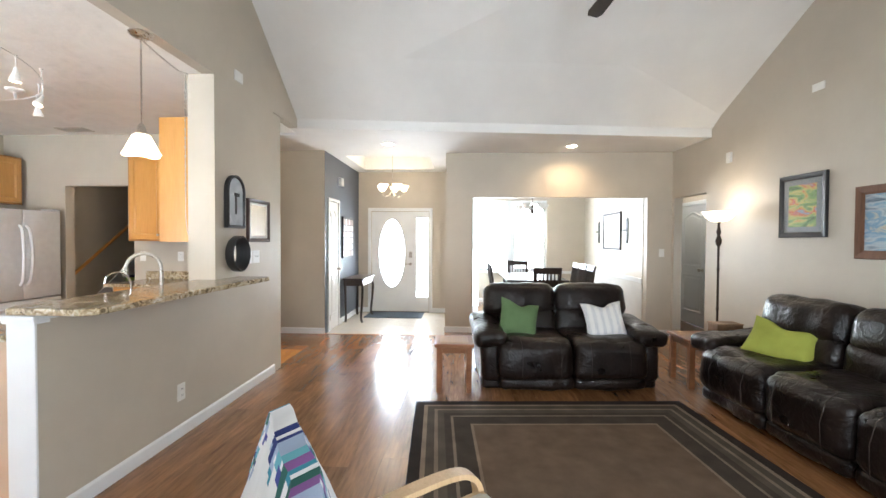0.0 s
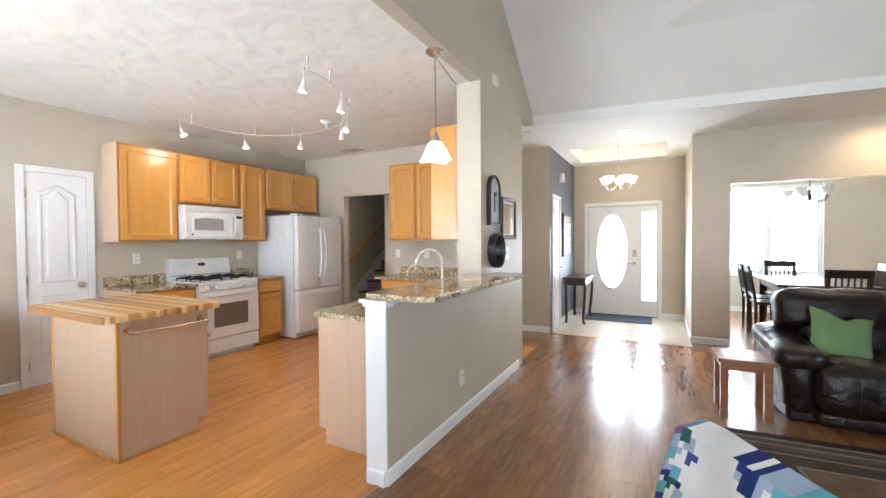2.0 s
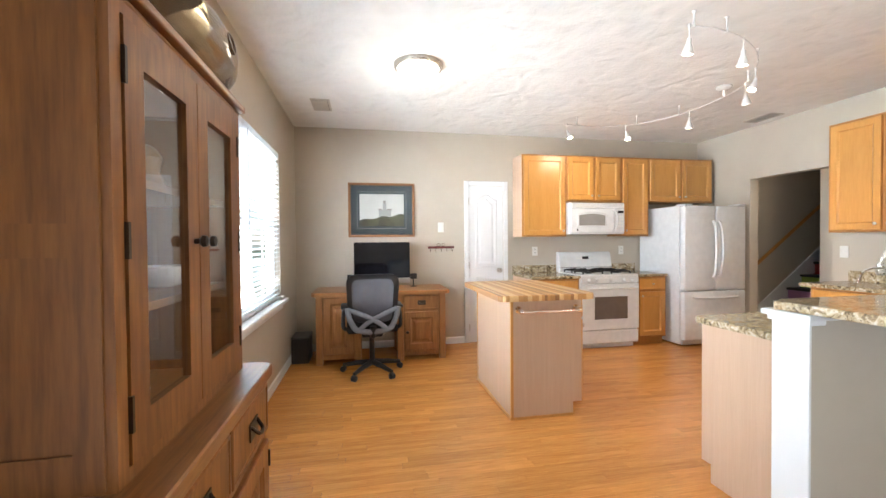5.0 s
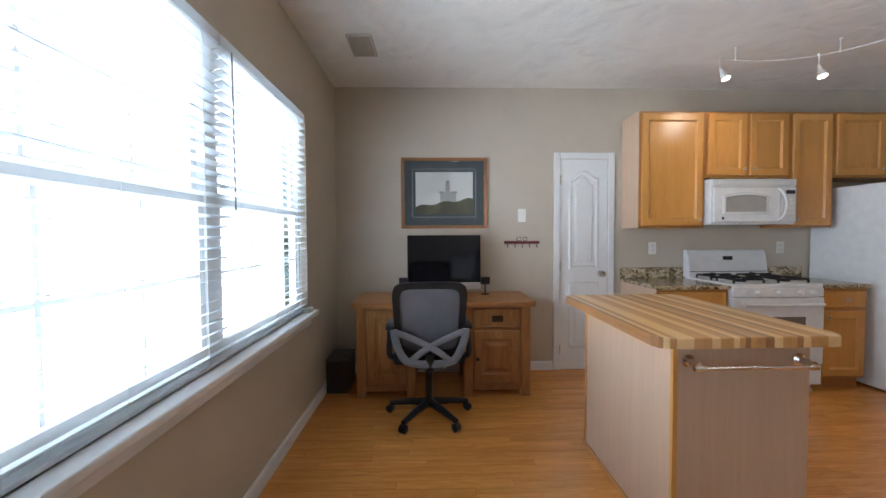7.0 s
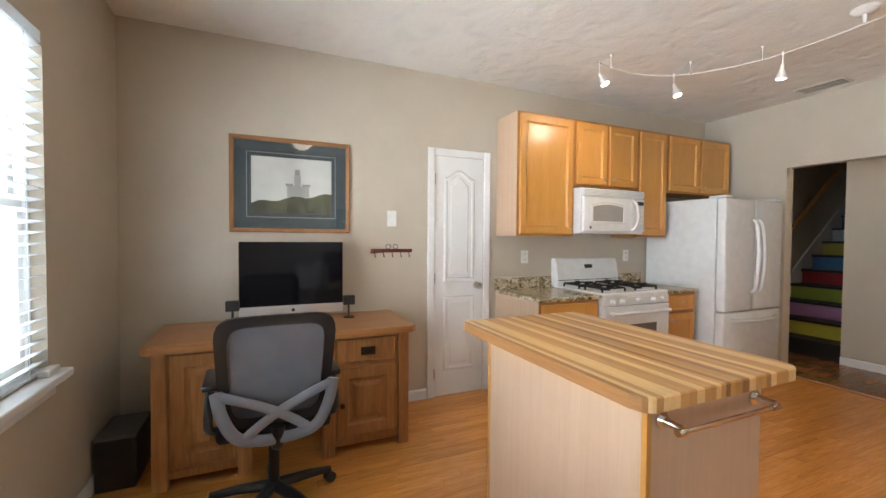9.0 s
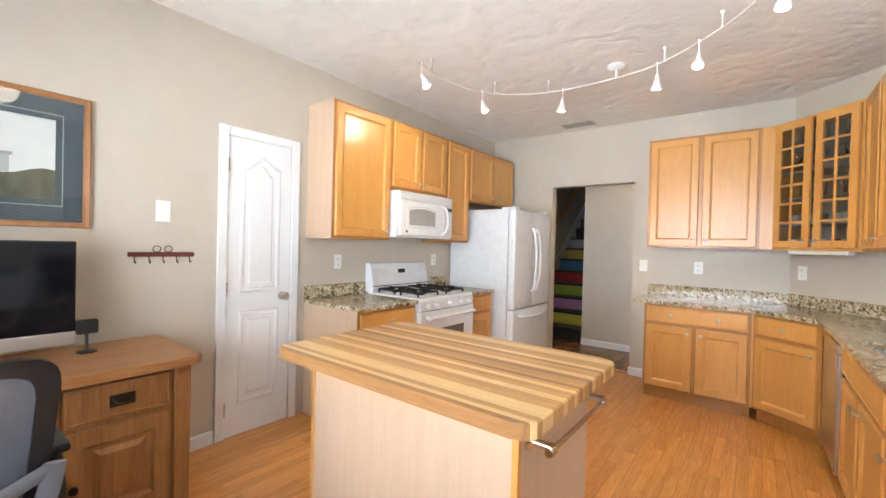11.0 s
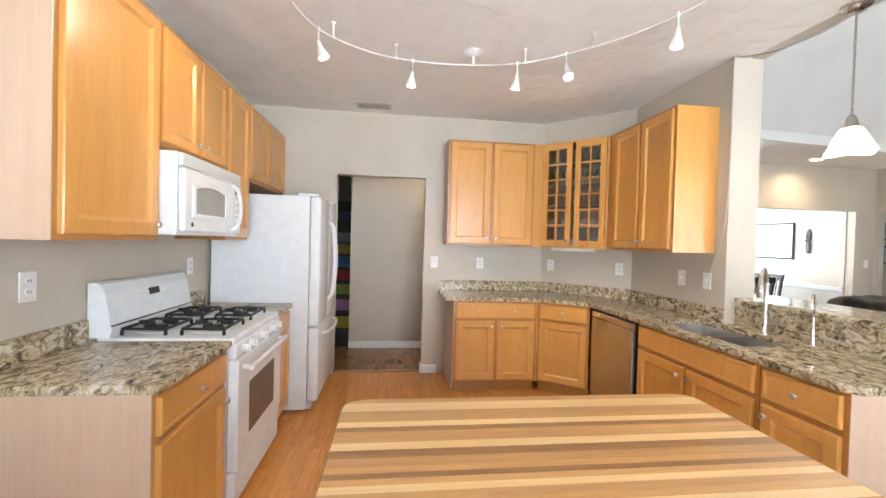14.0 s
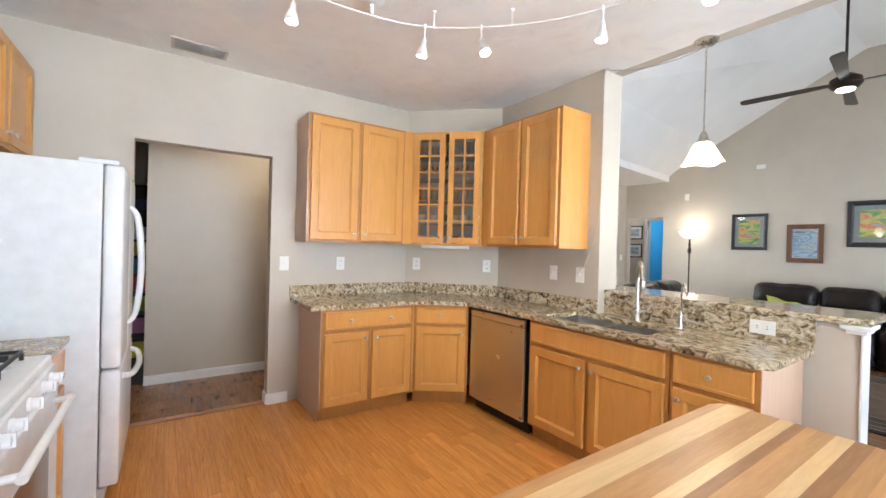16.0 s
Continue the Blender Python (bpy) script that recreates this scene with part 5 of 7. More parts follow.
PLATE_P = [(0.05, 0), (0.06, 0.003), (0.11, 0.016), (0.11, 0.019), (0.06, 0.008), (0.01, 0.006)]
BOWL = [(0.03, 0), (0.05, 0.006), (0.08, 0.04), (0.09, 0.065), (0.085, 0.065), (0.07, 0.035), (0.02, 0.012)]
for x, y, z, pr, lb_, ct in ((-1.10, -0.36, 1.451, PLATE_P, "white china plate on the hutch shelf", "plate"), (-1.10, -0.36, 1.472, PLATE_P, "white china plate in a small stack", "plate"), (-1.12, -0.36, 1.49, CUP, "white china cup on stacked plates", "cup"),
                            (-1.20, -0.38, 1.451, CUP, "white china cup in the hutch", "cup"), (-1.14, -0.36, 1.171, BOWL, "white china bowl on the hutch shelf", "bowl"), (-1.22, -0.40, 1.171, CUP, "white china cup in the hutch", "cup"), (-1.55, -0.38, 1.171, BOWL, "white china bowl on the hutch shelf", "bowl"),
                            (-1.12, -0.36, 0.876, BOWL, "white china bowl at the bottom of the hutch", "bowl"), (-1.26, -0.38, 0.876, BOWL, "white china bowl at the bottom of the hutch", "bowl"), (-1.52, -0.40, 1.451, [(0.03, 0), (0.045, 0.03), (0.03, 0.07), (0.04, 0.11), (0.022, 0.14), (0.004, 0.15)], "brown owl-shaped pottery ornament", "ornament")):
    dish(ct, pose(x, y, z), pr, CHINA if ct != "ornament" else plastic("brown_pottery", (0.28, 0.15, 0.07), 0.4), lb_, ct)
ves = thing("glass_vessel", pose(-1.62, -0.33, 1.80), "large amber glass bottle lying on the hutch", "bottle")
AMB = material("amber_glass", (0.34, 0.21, 0.10), 0.06)
AMB.node_tree.nodes["Principled BSDF"].inputs["Transmission Weight"].default_value = 0.75
part("body", turned([(0.01, -0.20), (0.09, -0.195), (0.13, -0.16), (0.145, -0.06), (0.145, 0.06), (0.125, 0.14), (0.06, 0.19), (0.035, 0.22), (0.035, 0.27), (0.04, 0.275)], 28, pose(0, 0, 0.146, 0, -90)), AMB, ves, smooth=True)
part("seal", moved(tube([(0.03 * math.cos(a * math.pi / 10), 0.03 * math.sin(a * math.pi / 10), 0) for a in range(21)], 0.005, 6), pose(0.0, 0.142, 0.165, 100)), AMB, ves, "moulded ring on the glass")

# ---- lamps of the kitchen ----
BULB = glowing("warm_bulb", (1.0, 0.84, 0.62), 40.0)
SHADE = glowing("lit_glass_shade", (1.0, 0.86, 0.64), 3.0)
tl = thing("track_light", pose(0, 0, 0), "curved white track light with small bell heads", "track light")
RAIL = smooth_path([(-4.37, 2.42, 2.60), (-4.40, 2.80, 2.60), (-4.30, 3.14, 2.60), (-4.05, 3.36, 2.60), (-3.74, 3.46, 2.60), (-3.33, 3.45, 2.60), (-3.04, 3.37, 2.60), (-2.78, 3.18, 2.60), (-2.55, 2.93, 2.60), (-2.40, 2.66, 2.60), (-2.32, 2.38, 2.60), (-2.32, 2.16, 2.60)], 6)
part("rail", tube(RAIL, 0.0042, 8), PLATE, tl, smooth=True)
part("feed_canopy", turned([(0.065, 0), (0.065, -0.012), (0.045, -0.03), (0.012, -0.034), (0.010, -0.085)], 20), PLATE, tl, at=pose(-3.33, 3.45, 2.69), smooth=True)
for i in (3, 14, 22, 37, 45, 58, 64):
    p = RAIL[i]
    part("standoff", turned([(0.012, 0), (0.012, -0.008), (0.005, -0.012), (0.005, -0.08), (0.009, -0.085), (0.009, -0.098)], 10), PLATE, tl, at=pose(p.x, p.y, 2.69), smooth=True)
HEADS = [(1, -4.38, 2.47, 10, -25), (12, -4.31, 3.13, 0, -20), (24, -3.75, 3.46, 0, 5), (36, -3.04, 3.37, 10, 5), (42, -2.78, 3.18, -25, 0), (54, -2.40, 2.66, 0, 5), (65, -2.32, 2.20, 0, 10)]
for i, x, y, rx, ry in HEADS:
    p = RAIL[i]
    h = part("head", join(turned([(0.008, 0.012), (0.008, -0.012), (0.004, -0.014), (0.004, -0.075)], 8), turned([(0.012, 0.0), (0.014, -0.03), (0.022, -0.05), (0.033, -0.085), (0.034, -0.095), (0.030, -0.095), (0.02, -0.06)], 16, pose(0, 0, -0.075, rx, ry))), PLATE, tl, at=pose(p.x, p.y, p.z), smooth=True)
    part("bulb", turned([(0.004, -0.088), (0.024, -0.086), (0.024, -0.083), (0.004, -0.081)], 14, pose(0, 0, -0.075, rx, ry)), BULB, h, "lit warm bulb")
for x, y, w_, to in ((-4.30, 2.85, 19, (-4.95, 2.55, 1.75)), (-3.4, 3.38, 30, (-3.1, 3.9, 0.0)), (-2.45, 2.75, 15, (-2.3, 2.9, 0.0))):
    lamp("track_lamp", "SPOT", look((x, y, 2.44), to), w_, WARM, spot_size=radians(125), spot_blend=0.9, shadow_soft_size=0.06)
pd = thing("pendant_lamp", pose(-1.455, 2.575, ZC), "brushed nickel pendant with a white glass bell shade", "pendant lamp")
part("canopy", turned([(0.068, 0), (0.068, -0.010), (0.05, -0.026), (0.012, -0.032)], 24), NICKEL, pd, smooth=True)
part("rod", tube([(0, 0, -0.03), (0, 0, -0.60)], 0.005, 8), NICKEL, pd, smooth=True)
part("socket_cap", turned([(0.010, -0.57), (0.022, -0.59), (0.028, -0.62), (0.042, -0.645)], 16), NICKEL, pd, smooth=True)
bm = bmesh.new()
def shade_ring(r, z, flare):
    return [(r * (1 + flare * math.cos(4 * 2 * math.pi * i / 32)) * math.cos(2 * math.pi * i / 32), r * (1 + flare * math.cos(4 * 2 * math.pi * i / 32)) * math.sin(2 * math.pi * i / 32), z + flare * 0.12 * (1 - math.cos(4 * 2 * math.pi * i / 32)) * 0.5) for i in range(32)]
loft(bm, [shade_ring(0.03, -0.635, 0), shade_ring(0.05, -0.65, 0.02), shade_ring(0.075, -0.70, 0.06), shade_ring(0.102, -0.76, 0.10), shade_ring(0.112, -0.775, 0.10), shade_ring(0.106, -0.772, 0.10), shade_ring(0.07, -0.70, 0.06), shade_ring(0.026, -0.645, 0)], False, False)
part("shade", bm, SHADE, pd, "lit white frosted glass shade", smooth=True)
lamp("pendant_light", "POINT", pose(-1.455, 2.575, 1.87), 4, WARM, shadow_soft_size=0.05)
CH = metal("chain_metal", (0.45, 0.42, 0.38), 0.35)
swag = smooth_path([(-1.455, 2.575, 2.655), (-1.47, 2.75, 2.63), (-1.52, 3.0, 2.635), (-1.565, 3.17, 2.675), (-1.60, 3.192, 2.655), (-1.604, 3.192, 2.2), (-1.604, 3.192, 1.75)], 14)
bm = bmesh.new()
acc = [swag[0]]
for p in swag[1:]:
    if (p - acc[-1]).length > 0.016: acc.append(p)
links = []
for k, (a, b) in enumerate(zip(acc, acc[1:])):
    d = (b - a).normalized()
    side = d.cross(Vector((0.3, 0.4, 0.87))).normalized()
    if k % 2: side = d.cross(side)
    loop = [a + (b - a) * 0.5 + d * 0.016 * math.cos(t * math.pi / 3) + side * 0.006 * math.sin(t * math.pi / 3) for t in range(7)]
    links.append(tube(loop, 0.0016, 4))
sc = thing("swag_chain", pose(0, 0, 0), "thin metal swag chain and cord of the pendant", "chain")
part("chain", join(*links), CH, sc)
part("cord", tube(swag, 0.0022, 5), plastic("clear_cord", (0.5, 0.47, 0.42), 0.4), sc)
part("cord_tail", tube(smooth_path([(-1.604, 3.192, 1.75), (-1.612, 3.21, 1.5), (-1.615, 3.30, 1.25), (-1.60, 3.36, 1.2)], 5), 0.0025, 5), plastic("clear_cord_tail", (0.5, 0.47, 0.42), 0.4), sc)
dm = thing("ceiling_light", pose(-3.34, 0.66, ZC), "round flush ceiling light with a nickel rim", "ceiling light")
part("rim", turned([(0.19, 0), (0.19, -0.02), (0.182, -0.035), (0.165, -0.036), (0.16, -0.02)], 36), NICKEL, dm, smooth=True)
part("diffuser", turned([(0.165, -0.03), (0.16, -0.05), (0.12, -0.075), (0.06, -0.09), (0.003, -0.094)], 32), glowing("lit_diffuser", (1.0, 0.93, 0.82), 4.0), dm, "lit frosted glass bowl", smooth=True)
lamp("ceiling_lamp", "POINT", pose(-3.34, 0.66, 2.46), 5, (1.0, 0.84, 0.64), shadow_soft_size=0.12)
VENT = plastic("beige_vent_enamel", (0.56, 0.51, 0.43), 0.45)
def ceiling_vent(m, label):
    v = thing("ceiling_vent", m, label, "vent", "ceiling vents")
    part("frame", B((-0.17, 0.17, -0.09, -0.07, -0.008, 0), (-0.17, 0.17, 0.07, 0.09, -0.008, 0), (-0.17, -0.15, -0.07, 0.07, -0.008, 0), (0.15, 0.17, -0.07, 0.07, -0.008, 0)), VENT, v)
    part("backing", B((-0.15, 0.15, -0.07, 0.07, -0.002, -0.0005)), BLACK, v)
    me = mesh_of("slat", moved(B((-0.15, 0.15, -0.012, 0.012, -0.001, 0.001)), pose(0, 0, 0, 35)), VENT)
    for k in range(6):
        s = new("slat", me)
        s.parent = v
        s.matrix_basis = pose(0, -0.055 + k * 0.022, -0.008)
ceiling_vent(pose(-4.06, 4.715, ZC), "white slatted ceiling register by the doorway")
ceiling_vent(pose(-4.41, -0.18, ZC), "white slatted ceiling register by the window")

# ---- glass and cups in the corner cabinet ----
CG = glass("drinking_glass")
CL = pose(-2.375, 4.63, U0, 0, 0, -45)
TUMB = [(0.025, 0), (0.028, 0.004), (0.034, 0.11), (0.032, 0.11), (0.026, 0.01), (0.004, 0.008)]
WINE = [(0.03, 0), (0.03, 0.003), (0.005, 0.008), (0.004, 0.07), (0.03, 0.10), (0.036, 0.13), (0.03, 0.165), (0.028, 0.165), (0.033, 0.13), (0.004, 0.08)]
sh = (U1 - U0) / 5
cupcols = [CHINA, plastic("blue_glaze", (0.10, 0.28, 0.38), 0.2), CHINA, plastic("green_glaze", (0.25, 0.33, 0.18), 0.2), plastic("red_glaze", (0.42, 0.05, 0.04), 0.2)]
rng = random.Random(9)
for row in range(5):
    for k in range(6):
        x = 0.08 + k * 0.098
        z = row * sh + (0.0185 if row == 0 else 0.0085)
        if row in (0, 1):
            dish("cup", CL @ pose(x, 0.12 + 0.05 * (k % 2), z), CUP, cupcols[(k * 3 + row * 2) % 5] if (k + row) % 3 == 0 else CHINA, "glazed cup in the glass-fronted cabinet", "cup")
        else:
            dish("drinking_glass", CL @ pose(x, 0.12 + 0.05 * (k % 2), z), WINE if row == 3 else TUMB, CG, "clear drinking glass in the glass-fronted cabinet", "glass")

# ---- stairs seen through the doorway ----
st = thing("staircase", pose(0, 0, 0), "dark staircase with brightly painted risers", "stairs", "", "structure")
RIS = [(0.012, 0.012, 0.014), (0.50, 0.44, 0.05), (0.45, 0.22, 0.42), (0.30, 0.40, 0.05), (0.30, 0.02, 0.02), (0.05, 0.14, 0.28), (0.38, 0.33, 0.05), (0.30, 0.31, 0.32), (0.02, 0.02, 0.025), (0.05, 0.06, 0.14), (0.02, 0.02, 0.02)]
TREAD = plastic("dark_stair_tread", (0.015, 0.012, 0.012), 0.5)
for k, c in enumerate(RIS):
    y = YH + 0.06 + k * 0.25
    part("riser", B((XW, -4.38, y, y + 0.02, k * 0.19, k * 0.19 + 0.16)), plastic("riser_paint", c, 0.6), st)
    part("tread", B((XW, -4.38, y - 0.03, y + 0.25, k * 0.19 + 0.16, k * 0.19 + 0.19)), TREAD, st)
bm = bmesh.new()
for_z = lambda y: (y - YH - 0.06) * 0.76
ya, yb = YH + 0.02, YH + 2.75
loft(bm, [[(XW, ya, 0.0), (XW, ya, for_z(ya) + 0.34), (XW, yb, for_z(yb) + 0.34), (XW, yb, for_z(yb))], [(XW + 0.02, ya, 0.0), (XW + 0.02, ya, for_z(ya) + 0.34), (XW + 0.02, yb, for_z(yb) + 0.34), (XW + 0.02, yb, for_z(yb))]])
part("skirt_board", bm, WHITE, st, "white painted stair skirt")
hr = thing("handrail", pose(0, 0, 0), "varnished wooden handrail on the stair wall", "handrail")
part("rail", tube([(XW + 0.07, YH - 0.35, 0.72), (XW + 0.07, yb, for_z(yb) + 1.02)], 0.025, 10), MAPLE, hr, smooth=True)
for k in range(3):
    y = YH + 0.1 + k * 1.0
    part("bracket", tube([(XW, y, for_z(y) + 0.96), (XW + 0.07, y, for_z(y) + 1.0)], 0.008, 8), BRONZE, hr)
lamp("hall_light", "POINT", pose(-3.2, 5.5, 2.5), 10, WARM, shadow_soft_size=0.08)

# ---- baseboards and casings ----
def baseboard(p, q, h=0.085, t=0.014, n=None):
    """A baseboard from p to q; n: the side it stands on, as a unit vector."""
    (x0, y0), (x1, y1) = p, q
    nx, ny = n
    bm = bmesh.new()
    a = [(x0, y0), (x1, y1), (x1 + nx * t, y1 + ny * t), (x0 + nx * t, y0 + ny * t)]
    b = [(x0, y0), (x1, y1), (x1 + nx * t * 0.4, y1 + ny * t * 0.4), (x0 + nx * t * 0.4, y0 + ny * t * 0.4)]
    loft(bm, [[(x, y, 0) for x, y in a], [(x, y, h - 0.012) for x, y in a], [(x, y, h) for x, y in b]])
    return structure("baseboard", bm, WHITE, "white painted baseboard", "baseboard")


E_, W_, N_, S_ = (1, 0), (-1, 0), (0, 1), (0, -1)
for p, q, n in (((XW, YS), (XW, 1.48), E_), ((XW, YS), (XP, YS), N_), ((-4.43, YB), (-4.60, YB), S_), ((-3.52, YB), (-3.36, YB), S_), ((XP, 1.838), (XP, 4.19), E_), ((-4.38, YH), (XE0, YH), S_),
                ((XE1, YD), (0.735, YD), S_), ((3.29, YD), (XR, YD), S_), ((right_x(5.46), 5.46), (right_x(YS), YS), W_), ((XE0, 6.62), (XE0, YE), E_), ((XE1, YD), (XE1, YE), W_), ((-0.01, YE), (XE1, YE), S_), ((XE0, YE), (-1.26, YE), S_),
                ((XDR, YD + T), (XDR, YDB), W_), ((XE1 + T, YDB), (XDR, YDB), S_), ((4.42, 6.23), (4.42, 6.66), W_), ((4.42, 7.52), (4.42, 8.2), W_), ((-3.52, YB), (-3.52, YB + T), (-1, 0)), ((-1.49, 1.838), (-1.49, 2.0), W_), ((-1.49, 1.826), (XP, 1.826), S_), ((XP, YS), (XM, YS), N_)):
    baseboard(p, q, n=n)
structure("trim_threshold", B((-1.435, -1.405, YS + 0.02, 1.82, 0.0, 0.006), (-4.43, -3.52, YB + 0.03, YB + 0.09, 0.0, 0.006), bevel=0.002), OAK_TOP, "wooden floor transition strip", "trim")
structure("trim_tile_edge", B((XE0, XE1, YT - 0.010, YT + 0.010, 0.0, 0.005)), OAK_TOP, "wooden strip between laminate and tile", "trim")
structure("chair_rail", B((XDR - 0.02, XDR, YD + T, YDB - 0.02, 0.76, 0.83), (XE1 + T, XDR, YDB - 0.02, YDB, 0.66, 0.72), bevel=0.004), WHITE, "white painted chair rail in the dining room", "trim")
structure("wainscot", B((XDR - 0.006, XDR, YD + T, YDB, 0.09, 0.76)), painted("wainscot_paint", (0.60, 0.58, 0.53)), "pale lower dining room wall", "wall")

# ---- living room furniture ----
def cushion_block(x0, x1, y0, y1, z0, z1, puff=0.03, seed=0):
    """A soft upholstered block, rounded all over, with slight creases."""
    bm = bmesh.new()
    n = 10
    bmesh.ops.create_grid(bm, x_segments=1, y_segments=1, size=1)
    bm.clear()
    bmesh.ops.create_cube(bm, size=2)
    bmesh.ops.subdivide_edges(bm, edges=bm.edges, cuts=13, use_grid_fill=True)
    sx, sy, sz = (x1 - x0) / 2, (y1 - y0) / 2, (z1 - z0) / 2
    r = min(sx, sy, sz) * 0.75
    for v in bm.verts:
        p = Vector((v.co.x * sx, v.co.y * sy, v.co.z * sz))
        c = Vector((max(-sx + r, min(sx - r, p.x)), max(-sy + r, min(sy - r, p.y)), max(-sz + r, min(sz - r, p.z))))
        d = p - c
        if d.length > 1e-6: p = c + d.normalized() * r
        bulge = (1 - v.co.x ** 2) * (1 - v.co.z ** 2)
        p.y += math.copysign(puff * bulge, p.y)
        nz = noise.noise(Vector((p.x * 5 + seed, p.y * 5, p.z * 5))) * 0.016 + noise.noise(Vector((p.x * 14 + seed, p.y * 8, p.z * 5))) * 0.008
        p += (d.normalized() if d.length > 1e-6 else Vector((0, 0, 0))) * nz
        v.co = p + Vector(((x0 + x1) / 2, (y0 + y1) / 2, (z0 + z1) / 2))
    return bm


SEAM = plastic("leather_seam", (0.035, 0.024, 0.02), 0.5)
def sofa(name, m, n, label, cat):
    """A recliner sofa of n seats; front towards -y, left end at x = 0."""
    s = thing(name, m, label, cat)
    ws, wa = 0.62, 0.24
    total = n * ws + 2 * wa
    part("frame", B((0.04, total - 0.04, 0.14, 0.88, 0.0, 0.40), bevel=0.03), LEATHER, s)
    part("rear_panel", cushion_block(0.03, total - 0.03, 0.72, 0.92, 0.08, 0.62, 0.0, 3), LEATHER, s, smooth=True)
    for k in range(n):
        x0 = wa + k * ws
        part("seat_cushion", cushion_block(x0 + 0.004, x0 + ws - 0.004, 0.03, 0.66, 0.28, 0.50, 0.02, k), LEATHER, s, smooth=True)
        ft_ = part("footrest", cushion_block(x0 - 0.06 if k == 0 else x0 + 0.003, x0 + ws + 0.06 if k == n - 1 else x0 + ws - 0.003, -0.02, 0.20, 0.12, 0.47, 0.02, k + 5), LEATHER, s, smooth=True)
        part("lower_panel", cushion_block(x0 - 0.05 if k == 0 else x0 + 0.003, x0 + ws + 0.05 if k == n - 1 else x0 + ws - 0.003, 0.0, 0.16, 0.035, 0.15, 0.005, k + 8), LEATHER, s, smooth=True)
        for u in (0.22, 0.78):
            part("seam", tube([(x0 + ws * u, -0.046, 0.15), (x0 + ws * u, -0.054, 0.32), (x0 + ws * u, -0.02, 0.44), (x0 + ws * u, 0.06, 0.50)], 0.0025, 5), SEAM, ft_, "raised stitched seam")
        lo, hi = (x0 - (0.13 if k == 0 else -0.003), x0 + ws + (0.13 if k == n - 1 else -0.003))
        part("back_cushion", moved(cushion_block(lo, hi, -0.15, 0.15, 0.0, 0.36, 0.035, k + 11), pose(0, 0.69, 0.575, -9)), LEATHER, s, smooth=True)
        part("lumbar_cushion", moved(cushion_block(x0 + 0.004, x0 + ws - 0.004, -0.12, 0.12, 0.0, 0.30, 0.025, k + 21), pose(0, 0.63, 0.40, -9)), LEATHER, s, smooth=True)
    for x0 in (0.0, total - wa):
        part("arm", cushion_block(x0 + 0.02, x0 + wa - 0.02, 0.10, 0.86, 0.06, 0.47, 0.01, 31), LEATHER, s, smooth=True)
        part("arm_pad", moved(cushion_block(x0 - 0.035, x0 + wa + 0.02, 0.0, 0.74, 0.0, 0.15, 0.0, 41), pose(0, 0.04, 0.40, 5)), LEATHER, s, smooth=True)
    return s


sofa("loveseat", pose(0.755, 3.71, 0, 0, 0, 4), 2, "dark brown leather reclining loveseat behind the rug", "sofa")
sofa("sofa", pose(2.66, 3.91, 0, 0, 0, -85.5), 3, "dark brown leather reclining sofa along the wall", "sofa")


def pillow(name, m, w, h, mat, label, t=0.13):
    bm = bmesh.new()
    n = 14
    def at(i, j, side):
        u, v = i / n * 2 - 1, j / n * 2 - 1
        x = w / 2 * u * (1 - 0.09 * (1 - v * v))
        z = h / 2 * v * (1 - 0.09 * (1 - u * u))
        z -= 0.14 * h * math.exp(-(u / 0.32) ** 2) * max(0.0, v) ** 3
        y = side * t / 2 * ((1 - u ** 4) * (1 - v ** 4)) ** 0.55 + 0.006 * noise.noise(Vector((u * 3, v * 3, side)))
        return (x, y, z)
    for side in (-1, 1):
        g = [[bm.verts.new(at(i, j, side)) for j in range(n + 1)] for i in range(n + 1)]
        for i in range(n):
            for j in range(n):
                q = (g[i][j], g[i + 1][j], g[i + 1][j + 1], g[i][j + 1])
                bm.faces.new(q if side < 0 else q[::-1])
    bmesh.ops.remove_doubles(bm, verts=bm.verts, dist=0.004)
    ob = solid(name, bm, mat, label, "pillow", at=m, smooth=True, group="throw pillows")
    return ob


pillow("throw_pillow", pose(1.145, 4.08, 0.61, -30, 14, 8), 0.40, 0.40, cloth("green_linen", (0.12, 0.19, 0.085), 500), "green linen throw pillow leaning on the loveseat")
PAT = cloth("printed_cotton", (0.72, 0.70, 0.67), 400)
_nt, _b = nodes_of(PAT)
_c = coords(_nt)
_v = add_node(_nt, "ShaderNodeTexVoronoi", {"Vector": add_node(_nt, "ShaderNodeMapping", {"Vector": _c, "Scale": (18, 0.01, 14)}).outputs[0], "Scale": 1.0, "Randomness": 0.0})
_s = add_node(_nt, "ShaderNodeMath", {0: _v.outputs["Distance"], 1: 40.0}, operation="MULTIPLY")
_s = add_node(_nt, "ShaderNodeMath", {0: _s.outputs[0]}, operation="SINE")
_w = add_node(_nt, "ShaderNodeTexWave", {"Vector": _c, "Scale": 4.5}, bands_direction="X")
_m = add_node(_nt, "ShaderNodeMath", {0: _s.outputs[0], 1: _w.outputs["Fac"]}, operation="MULTIPLY")
_nt.links.new(ramp(_nt, _m.outputs[0], [(0.38, (0.74, 0.72, 0.69)), (0.50, (0.36, 0.38, 0.43))]), _b.inputs["Base Color"])
pillow("throw_pillow", pose(1.985, 4.13, 0.61, -28, -4, 3), 0.40, 0.37, PAT, "white throw pillow with a grey folk print")
pillow("throw_pillow", pose(3.11, 3.40, 0.585, -34, 12, -52), 0.46, 0.34, cloth("lime_velvet", (0.34, 0.365, 0.07), 500), "lime green throw pillow lying on the sofa")


